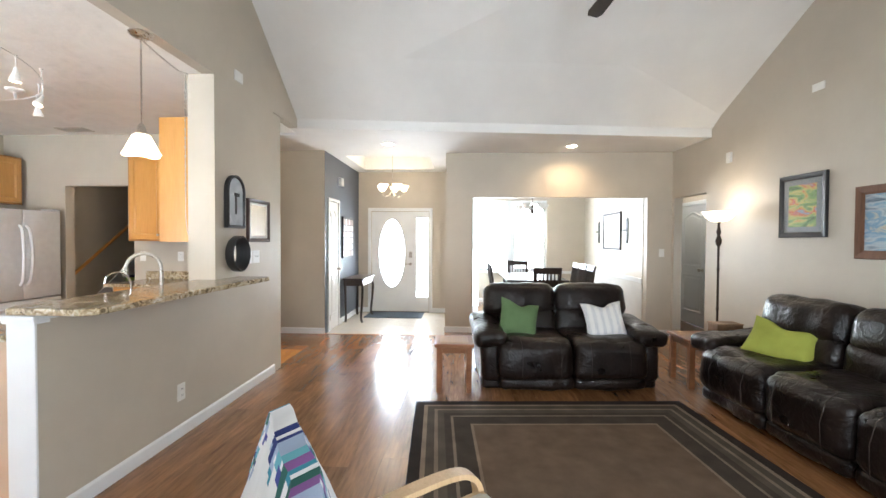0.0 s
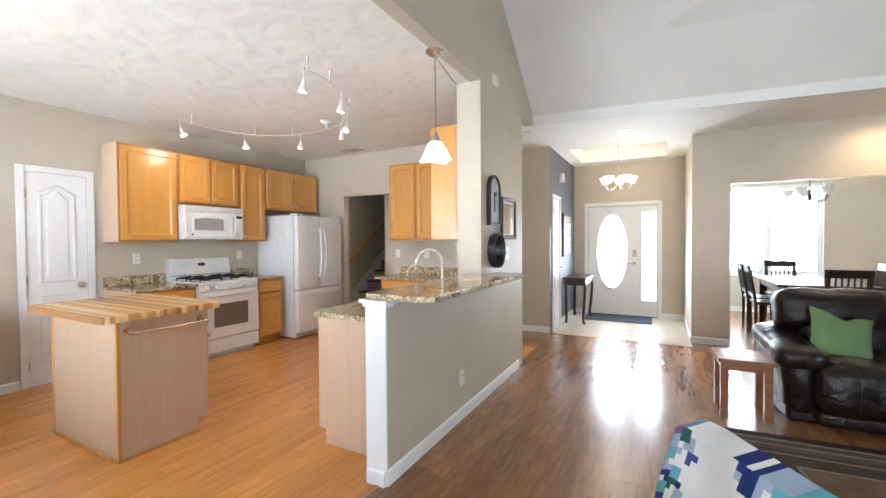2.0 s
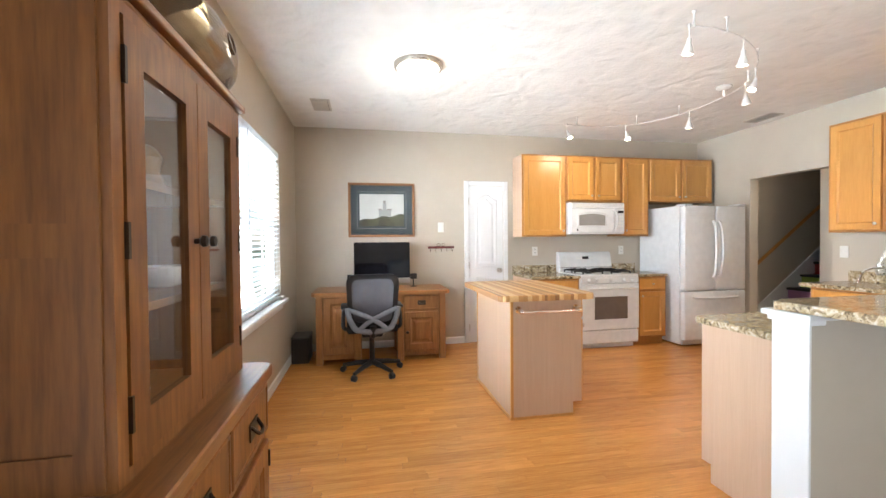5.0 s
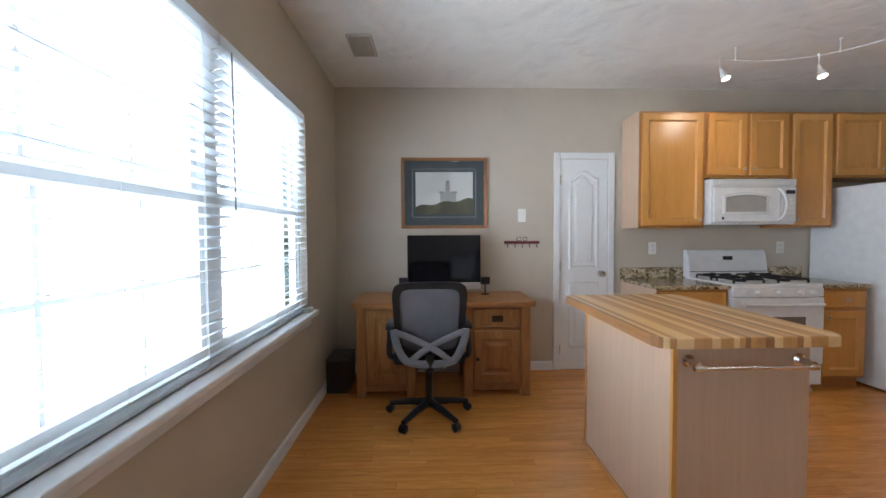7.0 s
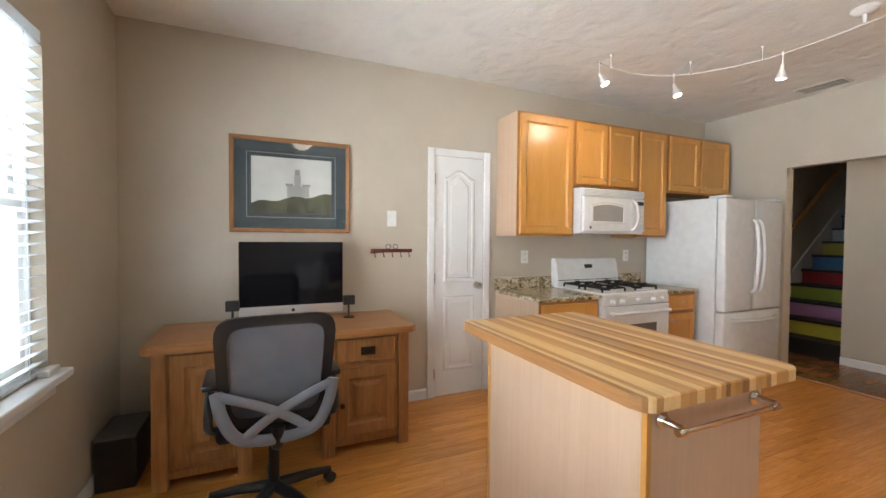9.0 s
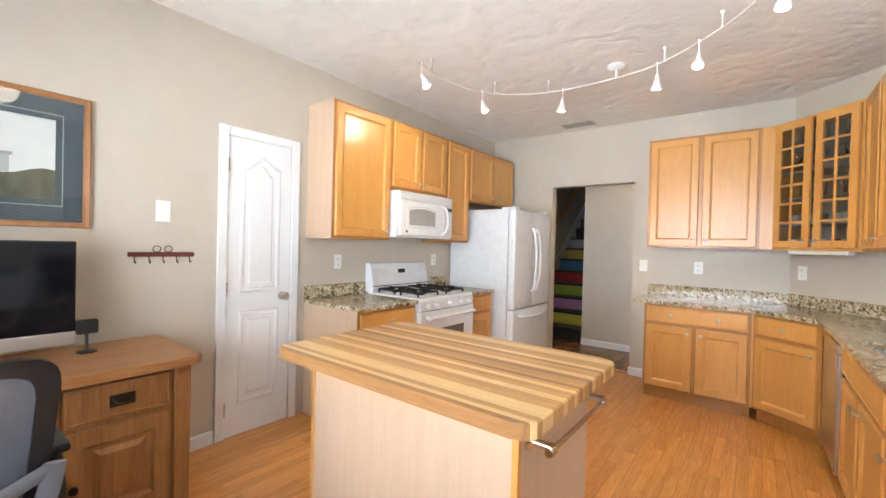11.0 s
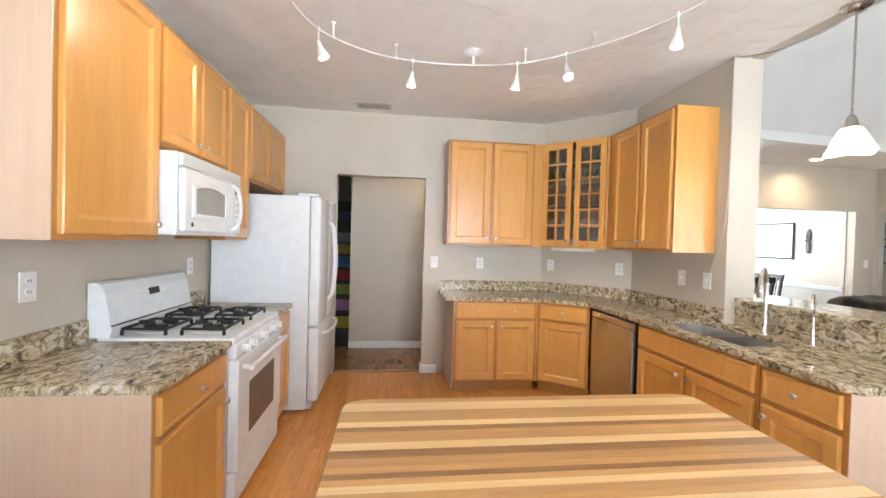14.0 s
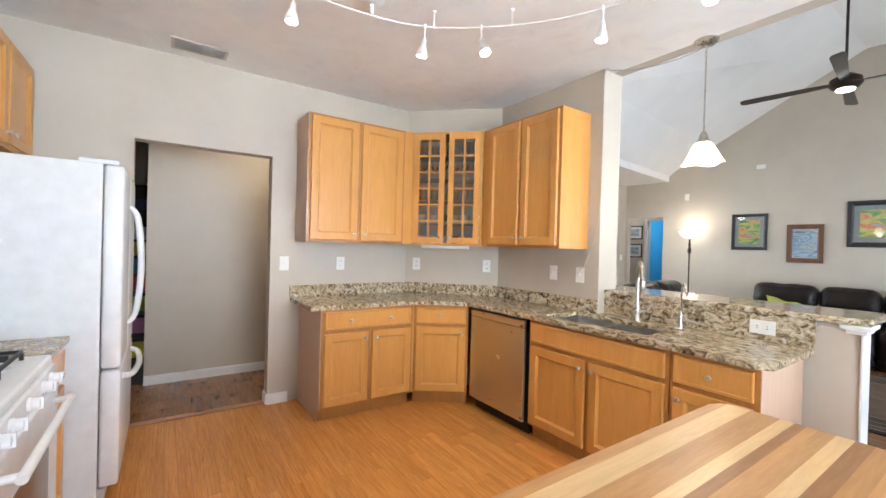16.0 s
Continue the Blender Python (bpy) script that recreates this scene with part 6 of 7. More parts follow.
def end_table(m, w, d, h, label):
    t = thing("end_table", m, label, "table", "end tables")
    part("tabletop", B((0, w, 0, d, h - 0.03, h), bevel=0.006), MIDWOOD, t)
    part("apron", B((0.03, w - 0.03, 0.03, 0.05, h - 0.09, h - 0.03), (0.03, w - 0.03, d - 0.05, d - 0.03, h - 0.09, h - 0.03), (0.03, 0.05, 0.05, d - 0.05, h - 0.09, h - 0.03), (w - 0.05, w - 0.03, 0.05, d - 0.05, h - 0.09, h - 0.03)), MIDWOOD, t)
    for x in (0.02, w - 0.07):
        for y in (0.02, d - 0.07):
            part("leg", B((x, x + 0.05, y, y + 0.05, 0, h - 0.03), bevel=0.004), MIDWOOD, t)
    return t


et = end_table(pose(0.345, 3.70, 0, 0, 0, 2), 0.36, 0.36, 0.45, "small wooden end table beside the loveseat")
part("inlay", B((0.05, 0.31, 0.05, 0.31, 0.4502, 0.453)), plastic("woven_inlay", (0.42, 0.25, 0.13), 0.35), et, "pale woven inlay panel")
end_table(pose(2.69, 3.93, 0, 0, 0, -1), 0.68, 0.44, 0.47, "wooden end table between the sofas")
bk = thing("storage_box", pose(3.07, 4.14, 0.47, 0, 0, 3), "carved wooden box on the end table", "box")
part("box", B((0, 0.25, 0, 0.15, 0, 0.10), bevel=0.006), cloth("carved_wood", (0.20, 0.12, 0.065), 60, 0.6, 0.3), bk)
part("lid", B((-0.004, 0.254, -0.004, 0.154, 0.101, 0.115), bevel=0.004), cloth("carved_wood_lid", (0.24, 0.15, 0.085), 60, 0.6, 0.3), bk)
fl = thing("floor_lamp", pose(3.52, 4.90, 0), "bronze torchiere floor lamp with a white glass bowl", "floor lamp")
part("base", turned([(0.14, 0), (0.14, 0.015), (0.10, 0.03), (0.03, 0.05), (0.016, 0.09)], 24), BRONZE, fl, smooth=True)
part("pole", turned([(0.012, 0.08), (0.012, 0.60), (0.018, 0.62), (0.012, 0.64), (0.012, 1.05), (0.019, 1.07), (0.012, 1.09), (0.012, 1.33), (0.028, 1.36), (0.034, 1.40), (0.022, 1.44), (0.015, 1.46), (0.026, 1.50), (0.016, 1.54), (0.012, 1.60), (0.030, 1.62)], 16), BRONZE, fl, smooth=True)
part("shade", turned([(0.03, 1.615), (0.09, 1.63), (0.135, 1.67), (0.165, 1.725), (0.175, 1.73), (0.160, 1.722), (0.13, 1.672), (0.085, 1.636), (0.01, 1.622)], 28), glowing("lit_lamp_bowl", (1.0, 0.86, 0.66), 4.0), fl, "lit white glass bowl", smooth=True)
lamp("floor_lamp_light", "POINT", pose(3.50, 4.89, 1.86), 3.2, WARM, shadow_soft_size=0.07)

# rug with borders, each woven band a part
rug = thing("rug", pose(0.205, 3.50, 0, 0, 0, 4.0), "brown bordered area rug on the living room floor", "rug")
RX0, RX1, RY0, RY1 = 0.0, 2.27, -3.55, 0.0
def weave(name, c):
    return cloth(name, tuple(v * 0.8 for v in c), 240, 0.95, 0.18)
BANDS = [(0.0, (0.030, 0.020, 0.015)), (0.075, (0.24, 0.18, 0.125)), (0.105, (0.085, 0.066, 0.048)), (0.16, (0.22, 0.17, 0.12)), (0.185, (0.10, 0.08, 0.06)), (0.235, (0.07, 0.053, 0.04)), (0.285, (0.21, 0.165, 0.12)), (0.305, (0.065, 0.05, 0.038)), (0.43, (0.25, 0.185, 0.13)), (0.45, (0.155, 0.105, 0.068))]
for k, (i, c) in enumerate(BANDS):
    z = 0.008
    j = BANDS[k + 1][0] if k + 1 < len(BANDS) else None
    a = (RX0 + i, RX1 - i, RY0 + i, RY1 - i)
    if j is None:
        bm = B((a[0], a[1], a[2], a[3], 0.0005, z))
    else:
        g = j - i
        tone = weave("rug_weave", c)
        for b_ in ((a[0], a[1], a[2], a[2] + g, 0.0005, z), (a[0], a[1], a[3] - g, a[3], 0.0005, z), (a[0], a[0] + g, a[2] + g, a[3] - g, 0.0005, z), (a[1] - g, a[1], a[2] + g, a[3] - g, 0.0005, z)):
            part("band", B(b_), tone, rug)
        continue
    part("field", bm, weave("rug_weave", c), rug)

# armchair with a quilt over its back
ac = thing("armchair", pose(0.445, 1.22, 0, 0, 0, -59), "bentwood armchair draped with a patchwork quilt", "armchair")
BIRCH = wood("bent_birch", (0.50, 0.33, 0.17), (0.66, 0.47, 0.27), rough=0.35)
def flat_bar(pts, w, t):
    bm = bmesh.new()
    rings = []
    P = [Vector(p) for p in pts]
    for i, p in enumerate(P):
        d = (P[min(i + 1, len(P) - 1)] - P[max(i - 1, 0)]).normalized()
        side = Vector((1, 0, 0))
        up = d.cross(side).normalized()
        rings.append([p + side * a * w / 2 + up * b * t / 2 for a, b in ((-1, -1), (1, -1), (1, 1), (-1, 1))])
    loft(bm, rings)
    return bm
for sx in (-1, 1):
    x = sx * 0.315
    part("arm_frame", flat_bar(smooth_path([(x, -0.30, 0.02), (x, 0.05, 0.02), (x, 0.36, 0.03), (x, 0.45, 0.12), (x, 0.46, 0.33), (x, 0.42, 0.425), (x, 0.30, 0.45), (x, 0.0, 0.415), (x, -0.18, 0.39)], 5), 0.06, 0.022), BIRCH, ac, "pale bent birch arm")
    part("seat_rail", flat_bar(smooth_path([(sx * 0.27, 0.46, 0.36), (sx * 0.27, 0.2, 0.34), (sx * 0.27, -0.02, 0.33), (sx * 0.27, -0.12, 0.40), (sx * 0.27, -0.21, 0.60), (sx * 0.27, -0.30, 0.82)], 5), 0.05, 0.02), BIRCH, ac)
part("seat_cushion", cushion_block(-0.27, 0.27, -0.06, 0.47, 0.29, 0.38, 0.0, 2), cloth("cream_cushion", (0.55, 0.52, 0.46)), ac, smooth=True)
part("back_cushion", moved(cushion_block(-0.28, 0.28, -0.02, 0.02, 0.0, 0.52, 0.0, 4), pose(0, -0.145, 0.32, 18)), cloth("cream_cushion_back", (0.55, 0.52, 0.46)), ac, smooth=True)
QCOLS = [(0.74, 0.74, 0.73), (0.05, 0.24, 0.32), (0.02, 0.035, 0.15), (0.06, 0.07, 0.26), (0.03, 0.12, 0.10), (0.14, 0.40, 0.46), (0.22, 0.10, 0.28), (0.34, 0.42, 0.55)]
QUILT = [cloth("quilt_cotton", c, 300, 0.9) for c in QCOLS]
bm = bmesh.new()
n, mrows = 36, 64
def quilt_at(u, v):
    """u across the back, v from the rear hem over the top to the front."""
    x = (u - 0.5) * 0.64
    if v < 0.5:
        k = v / 0.5
        y, z = -0.50 + 0.17 * k, 0.38 + 0.48 * k
    else:
        k = (v - 0.5) / 0.5
        y, z = -0.275 + 0.19 * k, 0.86 - 0.44 * k
    top = math.exp(-((v - 0.5) / 0.05) ** 2)
    z += 0.012 * top - 0.03 * (abs(u - 0.5) * 2) ** 8
    f = 0.010 * noise.noise(Vector((u * 5, v * 6, 2.0)))
    return (x + f, y + f * 1.5, z)
g = [[bm.verts.new(quilt_at(i / n, j / mrows)) for j in range(mrows + 1)] for i in range(n + 1)]
qr = random.Random(12)
tint = {}
for i in range(n):
    for j in range(mrows):
        f = bm.faces.new((g[i][j], g[i + 1][j], g[i + 1][j + 1], g[i][j + 1]))
        near = min(i, n - 1 - i, abs(j + 0.5 - mrows / 2) + (0 if i > 12 else 5)) + (j // 2 + i // 2) % 3 * 1.3
        cell = (i // 2, (j + i // 2 % 2) // 2)
        if cell not in tint: tint[cell] = qr.choice([0, 0, 1, 2, 2, 3, 4, 5, 5, 6, 7, 7])
        f.material_index = tint[cell] if near < 5.6 and (i * 7 + j * 5) % 11 else 0
bmesh.ops.recalc_face_normals(bm, faces=bm.faces)
bmesh.ops.solidify(bm, geom=list(bm.faces), thickness=0.012)
quilt = solid("quilt", bm, QUILT[0], "white patchwork quilt with teal and navy borders over the armchair", "quilt", at=pose(0.445, 1.22, 0, 0, 0, -59), smooth=True)
for c in QUILT[1:]: quilt.data.materials.append(c)

# ceiling fan
fan = thing("ceiling_fan", pose(1.77, 2.58, 0), "dark four-blade ceiling fan with a small light", "ceiling fan")
part("canopy", turned([(0.07, ZTOP), (0.07, ZTOP - 0.03), (0.03, ZTOP - 0.06), (0.014, ZTOP - 0.07)], 20), BRONZE, fan, smooth=True)
part("downrod", tube([(0, 0, ZTOP - 0.06), (0, 0, 3.30)], 0.013, 10), BRONZE, fan, smooth=True)
part("motor", turned([(0.02, 3.34), (0.06, 3.32), (0.13, 3.27), (0.14, 3.21), (0.11, 3.17), (0.08, 3.16)], 24), BRONZE, fan, smooth=True)
part("lens", turned([(0.08, 3.16), (0.075, 3.145), (0.04, 3.135), (0.003, 3.132)], 20), glowing("lit_fan_lens", (1.0, 0.95, 0.86), 6.0), fan, "lit round lens", smooth=True)
for k in range(4):
    bm = bmesh.new()
    o = [(0.10, -0.03), (0.34, -0.05), (0.88, -0.065), (0.93, -0.045), (0.93, 0.035), (0.88, 0.055), (0.34, 0.045), (0.10, 0.03)]
    loft(bm, [[(a, b, 0) for a, b in o], [(a, b, 0.008) for a, b in o]])
    part("blade", bm, DARKWOOD, fan, "dark wood blade", at=pose(0, 0, 3.225, 10, 0, 90 * k + 8) )

# pictures in the living room
def painting(cols, scale=5.0):
    mt = landscape_material("painted_landscape", cols, scale, (1, 1, 2.2))
    def art(p, x0, x1, z0, z1, y):
        part("painting", B((x0, x1, y - 0.001, y, z0, z1)), mt, p, "small bright landscape painting")
    return art
BLACKF = plastic("black_frame", (0.02, 0.02, 0.022), 0.35)
RUSTIC = wood("rustic_frame", (0.10, 0.04, 0.02), (0.20, 0.09, 0.04))
GREYM = plastic("grey_mat", (0.20, 0.22, 0.22), 0.8)
RWALL = lambda y, z: pose(right_x(y), y, z, 0, 0, SKEW - 90)
g1 = [(0.30, (0.05, 0.10, 0.04)), (0.45, (0.18, 0.30, 0.10)), (0.52, (0.45, 0.40, 0.12)), (0.60, (0.50, 0.12, 0.06)), (0.70, (0.20, 0.35, 0.38))]
g2 = [(0.30, (0.06, 0.10, 0.14)), (0.45, (0.40, 0.45, 0.48)), (0.55, (0.15, 0.28, 0.40)), (0.65, (0.50, 0.45, 0.35)), (0.75, (0.30, 0.10, 0.08))]
picture("landscape_picture", RWALL(4.345, 1.43), 0.49, 0.60, BLACKF, 0.05, GREYM, 0.05, painting(g1), "bright landscape painting in a black frame")
picture("landscape_picture", RWALL(3.61, 1.25), 0.43, 0.59, RUSTIC, 0.07, GREYM, 0.0, painting(g2), "blue landscape painting in a rustic wood frame", False)
picture("landscape_picture", RWALL(2.94, 1.50), 0.72, 0.66, BLACKF, 0.07, GREYM, 0.06, painting(g1, 4.0), "landscape painting in a wide black frame")
def plate_box(name, m, w, h, t, label, cat):
    s = thing(name, m, label, cat)
    part("case", B((-w / 2, w / 2, -t, 0, -h / 2, h / 2), bevel=0.004), PLATE, s)
plate_box("motion_sensor", RWALL(5.06, 2.38), 0.07, 0.12, 0.03, "white alarm sensor box on the wall", "sensor")
plate_box("wall_cover", RWALL(3.97, 2.80), 0.12, 0.07, 0.012, "small white blank cover plate high on the wall", "cover plate")
plate_box("wall_cover", pose(XP, 3.54, 2.80, 0, 0, 90), 0.12, 0.09, 0.012, "small white blank cover plate high on the wall", "cover plate")
wall_plate(pose(3.50, YD, 1.22), "switch")
LW = lambda y, z: pose(XP, y, z, 0, 0, 90)
MIRR = material("mirror_glass", (0.85, 0.86, 0.87), 0.03, 1.0)
SILVERY = landscape_material("silvery_print", [(0.3, (0.30, 0.33, 0.36)), (0.7, (0.62, 0.64, 0.66))], 5.0)
# arched plaque
ap = thing("arched_plaque", LW(3.32, 1.48), "arched dark-framed silver print on the wall", "picture", "framed pictures")
def arch_ring(g, y, w=0.27, h=0.45):
    pts = [(g, y, g), (w - g, y, g)]
    for i in range(13):
        a = math.pi * i / 12
        pts.append((w / 2 + (w / 2 - g) * math.cos(a), y, h - w / 2 + (w / 2 - g) * math.sin(a)))
    return pts
bm = bmesh.new()
loft(bm, [arch_ring(0, 0), arch_ring(0, -0.035), arch_ring(0.015, -0.04), arch_ring(0.025, -0.025)], True, False)
part("frame", bm, BLACKF, ap)
bm = bmesh.new()
loft(bm, [arch_ring(0.024, -0.02), arch_ring(0.024, -0.022)])
part("print", bm, SILVERY, ap)
part("motif", B((0.125, 0.15, -0.026, -0.021, 0.12, 0.30), (0.115, 0.19, -0.026, -0.021, 0.27, 0.30)), BLACK, ap)
picture("framed_mirror", LW(3.66, 1.36), 0.40, 0.40, wood("dark_carved_frame", (0.05, 0.03, 0.025), (0.10, 0.06, 0.05)), 0.035, PAPER, 0.02, lambda p, x0, x1, z0, z1, y: part("mirror", B((x0, x1, y - 0.001, y, z0, z1)), MIRR, p, "mirror glass"), "square mirror in a carved dark frame")
ov = thing("oval_mirror", LW(3.46, 1.26), "deep black oval frame with a round mirror", "mirror")
def oval(r, y): return [(r * 0.14 / 0.155 * math.cos(2 * math.pi * i / 28), y, r * math.sin(2 * math.pi * i / 28)) for i in range(28)]
bm = bmesh.new()
loft(bm, [oval(0.14, 0), oval(0.155, -0.02), oval(0.155, -0.075), oval(0.145, -0.08), oval(0.135, -0.06), oval(0.13, -0.012)], True, False)
part("frame", bm, BLACKF, ov, smooth=True)
bm = bmesh.new()
loft(bm, [oval(0.131, -0.012), oval(0.131, -0.014)])
part("mirror", bm, MIRR, ov, "mirror glass")
wall_plate(LW(3.72, 1.22), "switch"); wall_plate(LW(3.83, 1.22), "switch", 0.12)

# recessed lamps
for x, y in ((-0.44, 5.60), (2.08, 5.80)):
    rc = thing("recessed_light", pose(x, y, ZF), "white recessed ceiling light, switched on", "recessed light", "recessed lights")
    part("trim_ring", turned([(0.095, 0), (0.095, -0.006), (0.075, -0.008), (0.07, -0.002)], 28), PLATE, rc, smooth=True)
    part("bulb", turned([(0.07, -0.002), (0.065, -0.004), (0.003, -0.0045)], 24), BULB, rc, "lit bulb")
    lamp("recessed_lamp", "SPOT", look((x, y, ZF - 0.03), (x, y + 0.35, 0)), 42, (1.0, 0.70, 0.40), spot_size=radians(150), spot_blend=1.0, shadow_soft_size=0.05)

# ---- entry ----
door = thing("door_front", pose(0.05, YE, 0), "white front door with an oval glass and a sidelight", "door", "", "structure")
def rect_ring(x0, x1, z0, z1, y, n=32):
    out = []
    for i in range(n):
        a = 2 * math.pi * i / n
        c, s = math.cos(a), math.sin(a)
        k = 1 / max(abs(c), abs(s))
        out.append(((x0 + x1) / 2 + c * k * (x1 - x0) / 2, y, (z0 + z1) / 2 + s * k * (z1 - z0) / 2))
    return out
def oval_ring(cx, cz, rx, rz, y, n=32):
    return [(cx + rx * math.cos(2 * math.pi * i / n), y, cz + rz * math.sin(2 * math.pi * i / n)) for i in range(n)]
bm = bmesh.new()
loft(bm, [rect_ring(-1.245, -0.43, 0.01, 1.94, 0.06), rect_ring(-1.245, -0.43, 0.01, 1.94, 0.02), oval_ring(-0.85, 1.14, 0.285, 0.69, 0.02), oval_ring(-0.85, 1.14, 0.275, 0.68, 0.008), oval_ring(-0.85, 1.14, 0.25, 0.655, 0.014), oval_ring(-0.85, 1.14, 0.25, 0.655, 0.06), rect_ring(-1.245, -0.43, 0.01, 1.94, 0.06)], False, False)
leaf = part("door_leaf", bm, WHITE, door)
bm = bmesh.new()
loft(bm, [oval_ring(-0.85, 1.14, 0.252, 0.657, 0.03), oval_ring(-0.85, 1.14, 0.252, 0.657, 0.035)])
pn = part("oval_pane", bm, GLASS, leaf, "leaded oval glass")
pn.visible_shadow = False
part("sidelight_frame", B((-0.43, -0.37, 0.015, 0.06, 0.01, 1.94), (-0.15, -0.125, 0.015, 0.06, 0.01, 1.94), (-0.37, -0.15, 0.015, 0.06, 0.01, 0.29), (-0.37, -0.15, 0.015, 0.06, 1.82, 1.94)), WHITE, door)
pn = part("sidelight_pane", B((-0.37, -0.15, 0.03, 0.035, 0.29, 1.82)), GLASS, door)
pn.visible_shadow = False
part("casing", B((-1.31, -1.25, -0.02, 0.0, 0, 2.01), (-0.12, -0.06, -0.02, 0.0, 0, 2.01), (-1.25, -0.12, -0.02, 0.0, 1.95, 2.01), bevel=0.004), WHITE, door)
part("keypad_lock", B((-0.515, -0.455, 0.0, 0.02, 1.05, 1.17), bevel=0.01), NICKEL, door)
part("door_handle", join(turned([(0.03, 0), (0.03, 0.008), (0.012, 0.012), (0.012, 0.04)], 14, pose(-0.485, 0.02, 0.93, 90)), tube([(-0.485, -0.02, 0.93), (-0.58, -0.022, 0.93)], 0.009, 8)), NICKEL, door, smooth=True)
part("threshold", B((-1.25, -0.12, 0.0, 0.12, 0.0, 0.012)), BRONZE, door)
solid("door_mat", B((-1.19, -0.15, 7.22, 7.80, 0.003, 0.014), bevel=0.003), cloth("slate_mat", (0.05, 0.065, 0.085), 150), "slate blue door mat on the tiles", "door mat")
door_set("door_closet", pose(XE0, 6.14, 0, 0, 0, 90), 0.44, 1.98, "white panelled closet door in the accent wall", hinge_left=True, casing=0.05)
plate_box("door_chime", pose(XE0, 6.68, 2.34, 0, 0, 90), 0.13, 0.13, 0.05, "white door chime box on the accent wall", "door chime")
co = thing("photo_collage", pose(XE0, 6.78, 1.08, 0, 0, 90), "collage of small photographs on a dark board", "picture")
part("board", B((0, 0.62, -0.03, 0, 0, 0.70), bevel=0.004), BLACKF, co)
rng = random.Random(3)
for i in range(6):
    for j in range(6):
        c = rng.choice([(0.55, 0.52, 0.50), (0.60, 0.45, 0.42), (0.40, 0.42, 0.45), (0.62, 0.60, 0.55), (0.30, 0.22, 0.18)])
        part("photo", B((0.03 + i * 0.095, 0.11 + i * 0.095, -0.032, -0.0305, 0.03 + j * 0.108, 0.125 + j * 0.108)), plastic("photo_print", c, 0.4), co)
cs = thing("console_table", pose(XE0 + 0.03, 6.72, 0, 0, 0, 90), "dark wood console table with cabriole legs", "table")
# local: x along the wall (world y), -y into the room
part("tabletop", B((0, 0.86, -0.36, 0, 0.72, 0.745), bevel=0.008), DARKWOOD, cs)
part("apron", B((0.04, 0.82, -0.33, -0.31, 0.62, 0.72), (0.04, 0.82, -0.03, -0.01, 0.62, 0.72), (0.04, 0.06, -0.31, -0.03, 0.62, 0.72), (0.80, 0.82, -0.31, -0.03, 0.62, 0.72)), DARKWOOD, cs)
for x, sx in ((0.06, -1), (0.80, 1)):
    for y, sy in ((-0.31, -1), (-0.04, 1 if False else 0)):
        part("leg", tube(smooth_path([(x, y, 0.70), (x + sx * 0.02, y + sy * 0.02, 0.56), (x + sx * 0.005, y + sy * 0.005, 0.30), (x - sx * 0.012, y - sy * 0.012, 0.08), (x + sx * 0.015, y + sy * 0.015, 0.012)], 5), 0.02, 8, None), DARKWOOD, cs, smooth=True)


def chandelier(name, m, drop, r, n, mat, label, lit):
    c = thing(name, m, label, "chandelier")
    part("canopy", turned([(0.065, 0), (0.065, -0.015), (0.02, -0.03), (0.006, -0.035)], 20), mat, c, smooth=True)
    part("stem", tube([(0, 0, -0.03), (0, 0, -drop)], 0.006, 8), mat, c)
    part("hub", turned([(0.008, -drop + 0.12), (0.022, -drop + 0.09), (0.014, -drop + 0.05), (0.03, -drop), (0.018, -drop - 0.05), (0.004, -drop - 0.08)], 16), mat, c, smooth=True)
    for k in range(n):
        a = 2 * math.pi * k / n + 0.3
        ca, sa = math.cos(a), math.sin(a)
        part("arm", tube(smooth_path([(0.02 * ca, 0.02 * sa, -drop), (0.10 * ca, 0.10 * sa, -drop - 0.07), (0.8 * r * ca, 0.8 * r * sa, -drop - 0.06), (r * ca, r * sa, -drop + 0.02)], 5), 0.006, 6), mat, c, smooth=True)
        part("shade", turned([(0.02, 0.0), (0.045, 0.012), (0.065, 0.06), (0.085, 0.095), (0.078, 0.093), (0.058, 0.06), (0.01, 0.012)], 18), lit, c, "frosted glass bell shade", at=pose(r * ca, r * sa, -drop + 0.02), smooth=True)
    return c


chandelier("chandelier", pose(-0.62, 6.92, ZF + 0.22), 0.72, 0.20, 5, NICKEL, "brushed nickel entry chandelier with frosted shades", SHADE)
lamp("chandelier_light", "POINT", pose(-0.62, 6.92, 2.36), 14, WARM, shadow_soft_size=0.15)
chandelier("chandelier", pose(1.86, 7.7, ZD), 1.40, 0.24, 5, BRONZE, "dark metal dining chandelier with glass shades", plastic("frosted_shade", (0.72, 0.71, 0.68), 0.3))

# ---- dining room ----
dwn = twin_window("window_dining", pose(0.85, YDB, 0.70), 1.60, 1.60, "bright dining room window with a white frame", T)
bm = bmesh.new()
def arch_band(r, y): return [(0.80 + r * math.cos(a * math.pi / 20), y, 1.68 + (r - 0.02) * math.sin(a * math.pi / 20)) for a in range(21)]
loft(bm, [arch_band(0.62, 0.05), arch_band(0.62, 0.09), arch_band(0.57, 0.09), arch_band(0.57, 0.05), arch_band(0.62, 0.05)], False, False, False)
part("arch_frame", bm, WHITE, dwn)
part("arch_bar", B((0.79, 0.81, 0.055, 0.085, 1.68, 2.24), (0.20, 1.40, 0.055, 0.085, 1.68, 1.71)), WHITE, dwn)
part("window_sill", B((-0.05, 1.65, -0.05, 0.05, -0.035, 0.0), bevel=0.006), WHITE, dwn)
tb = thing("dining_table", pose(1.80, 7.5, 0), "dark wood dining table with six chairs", "table")
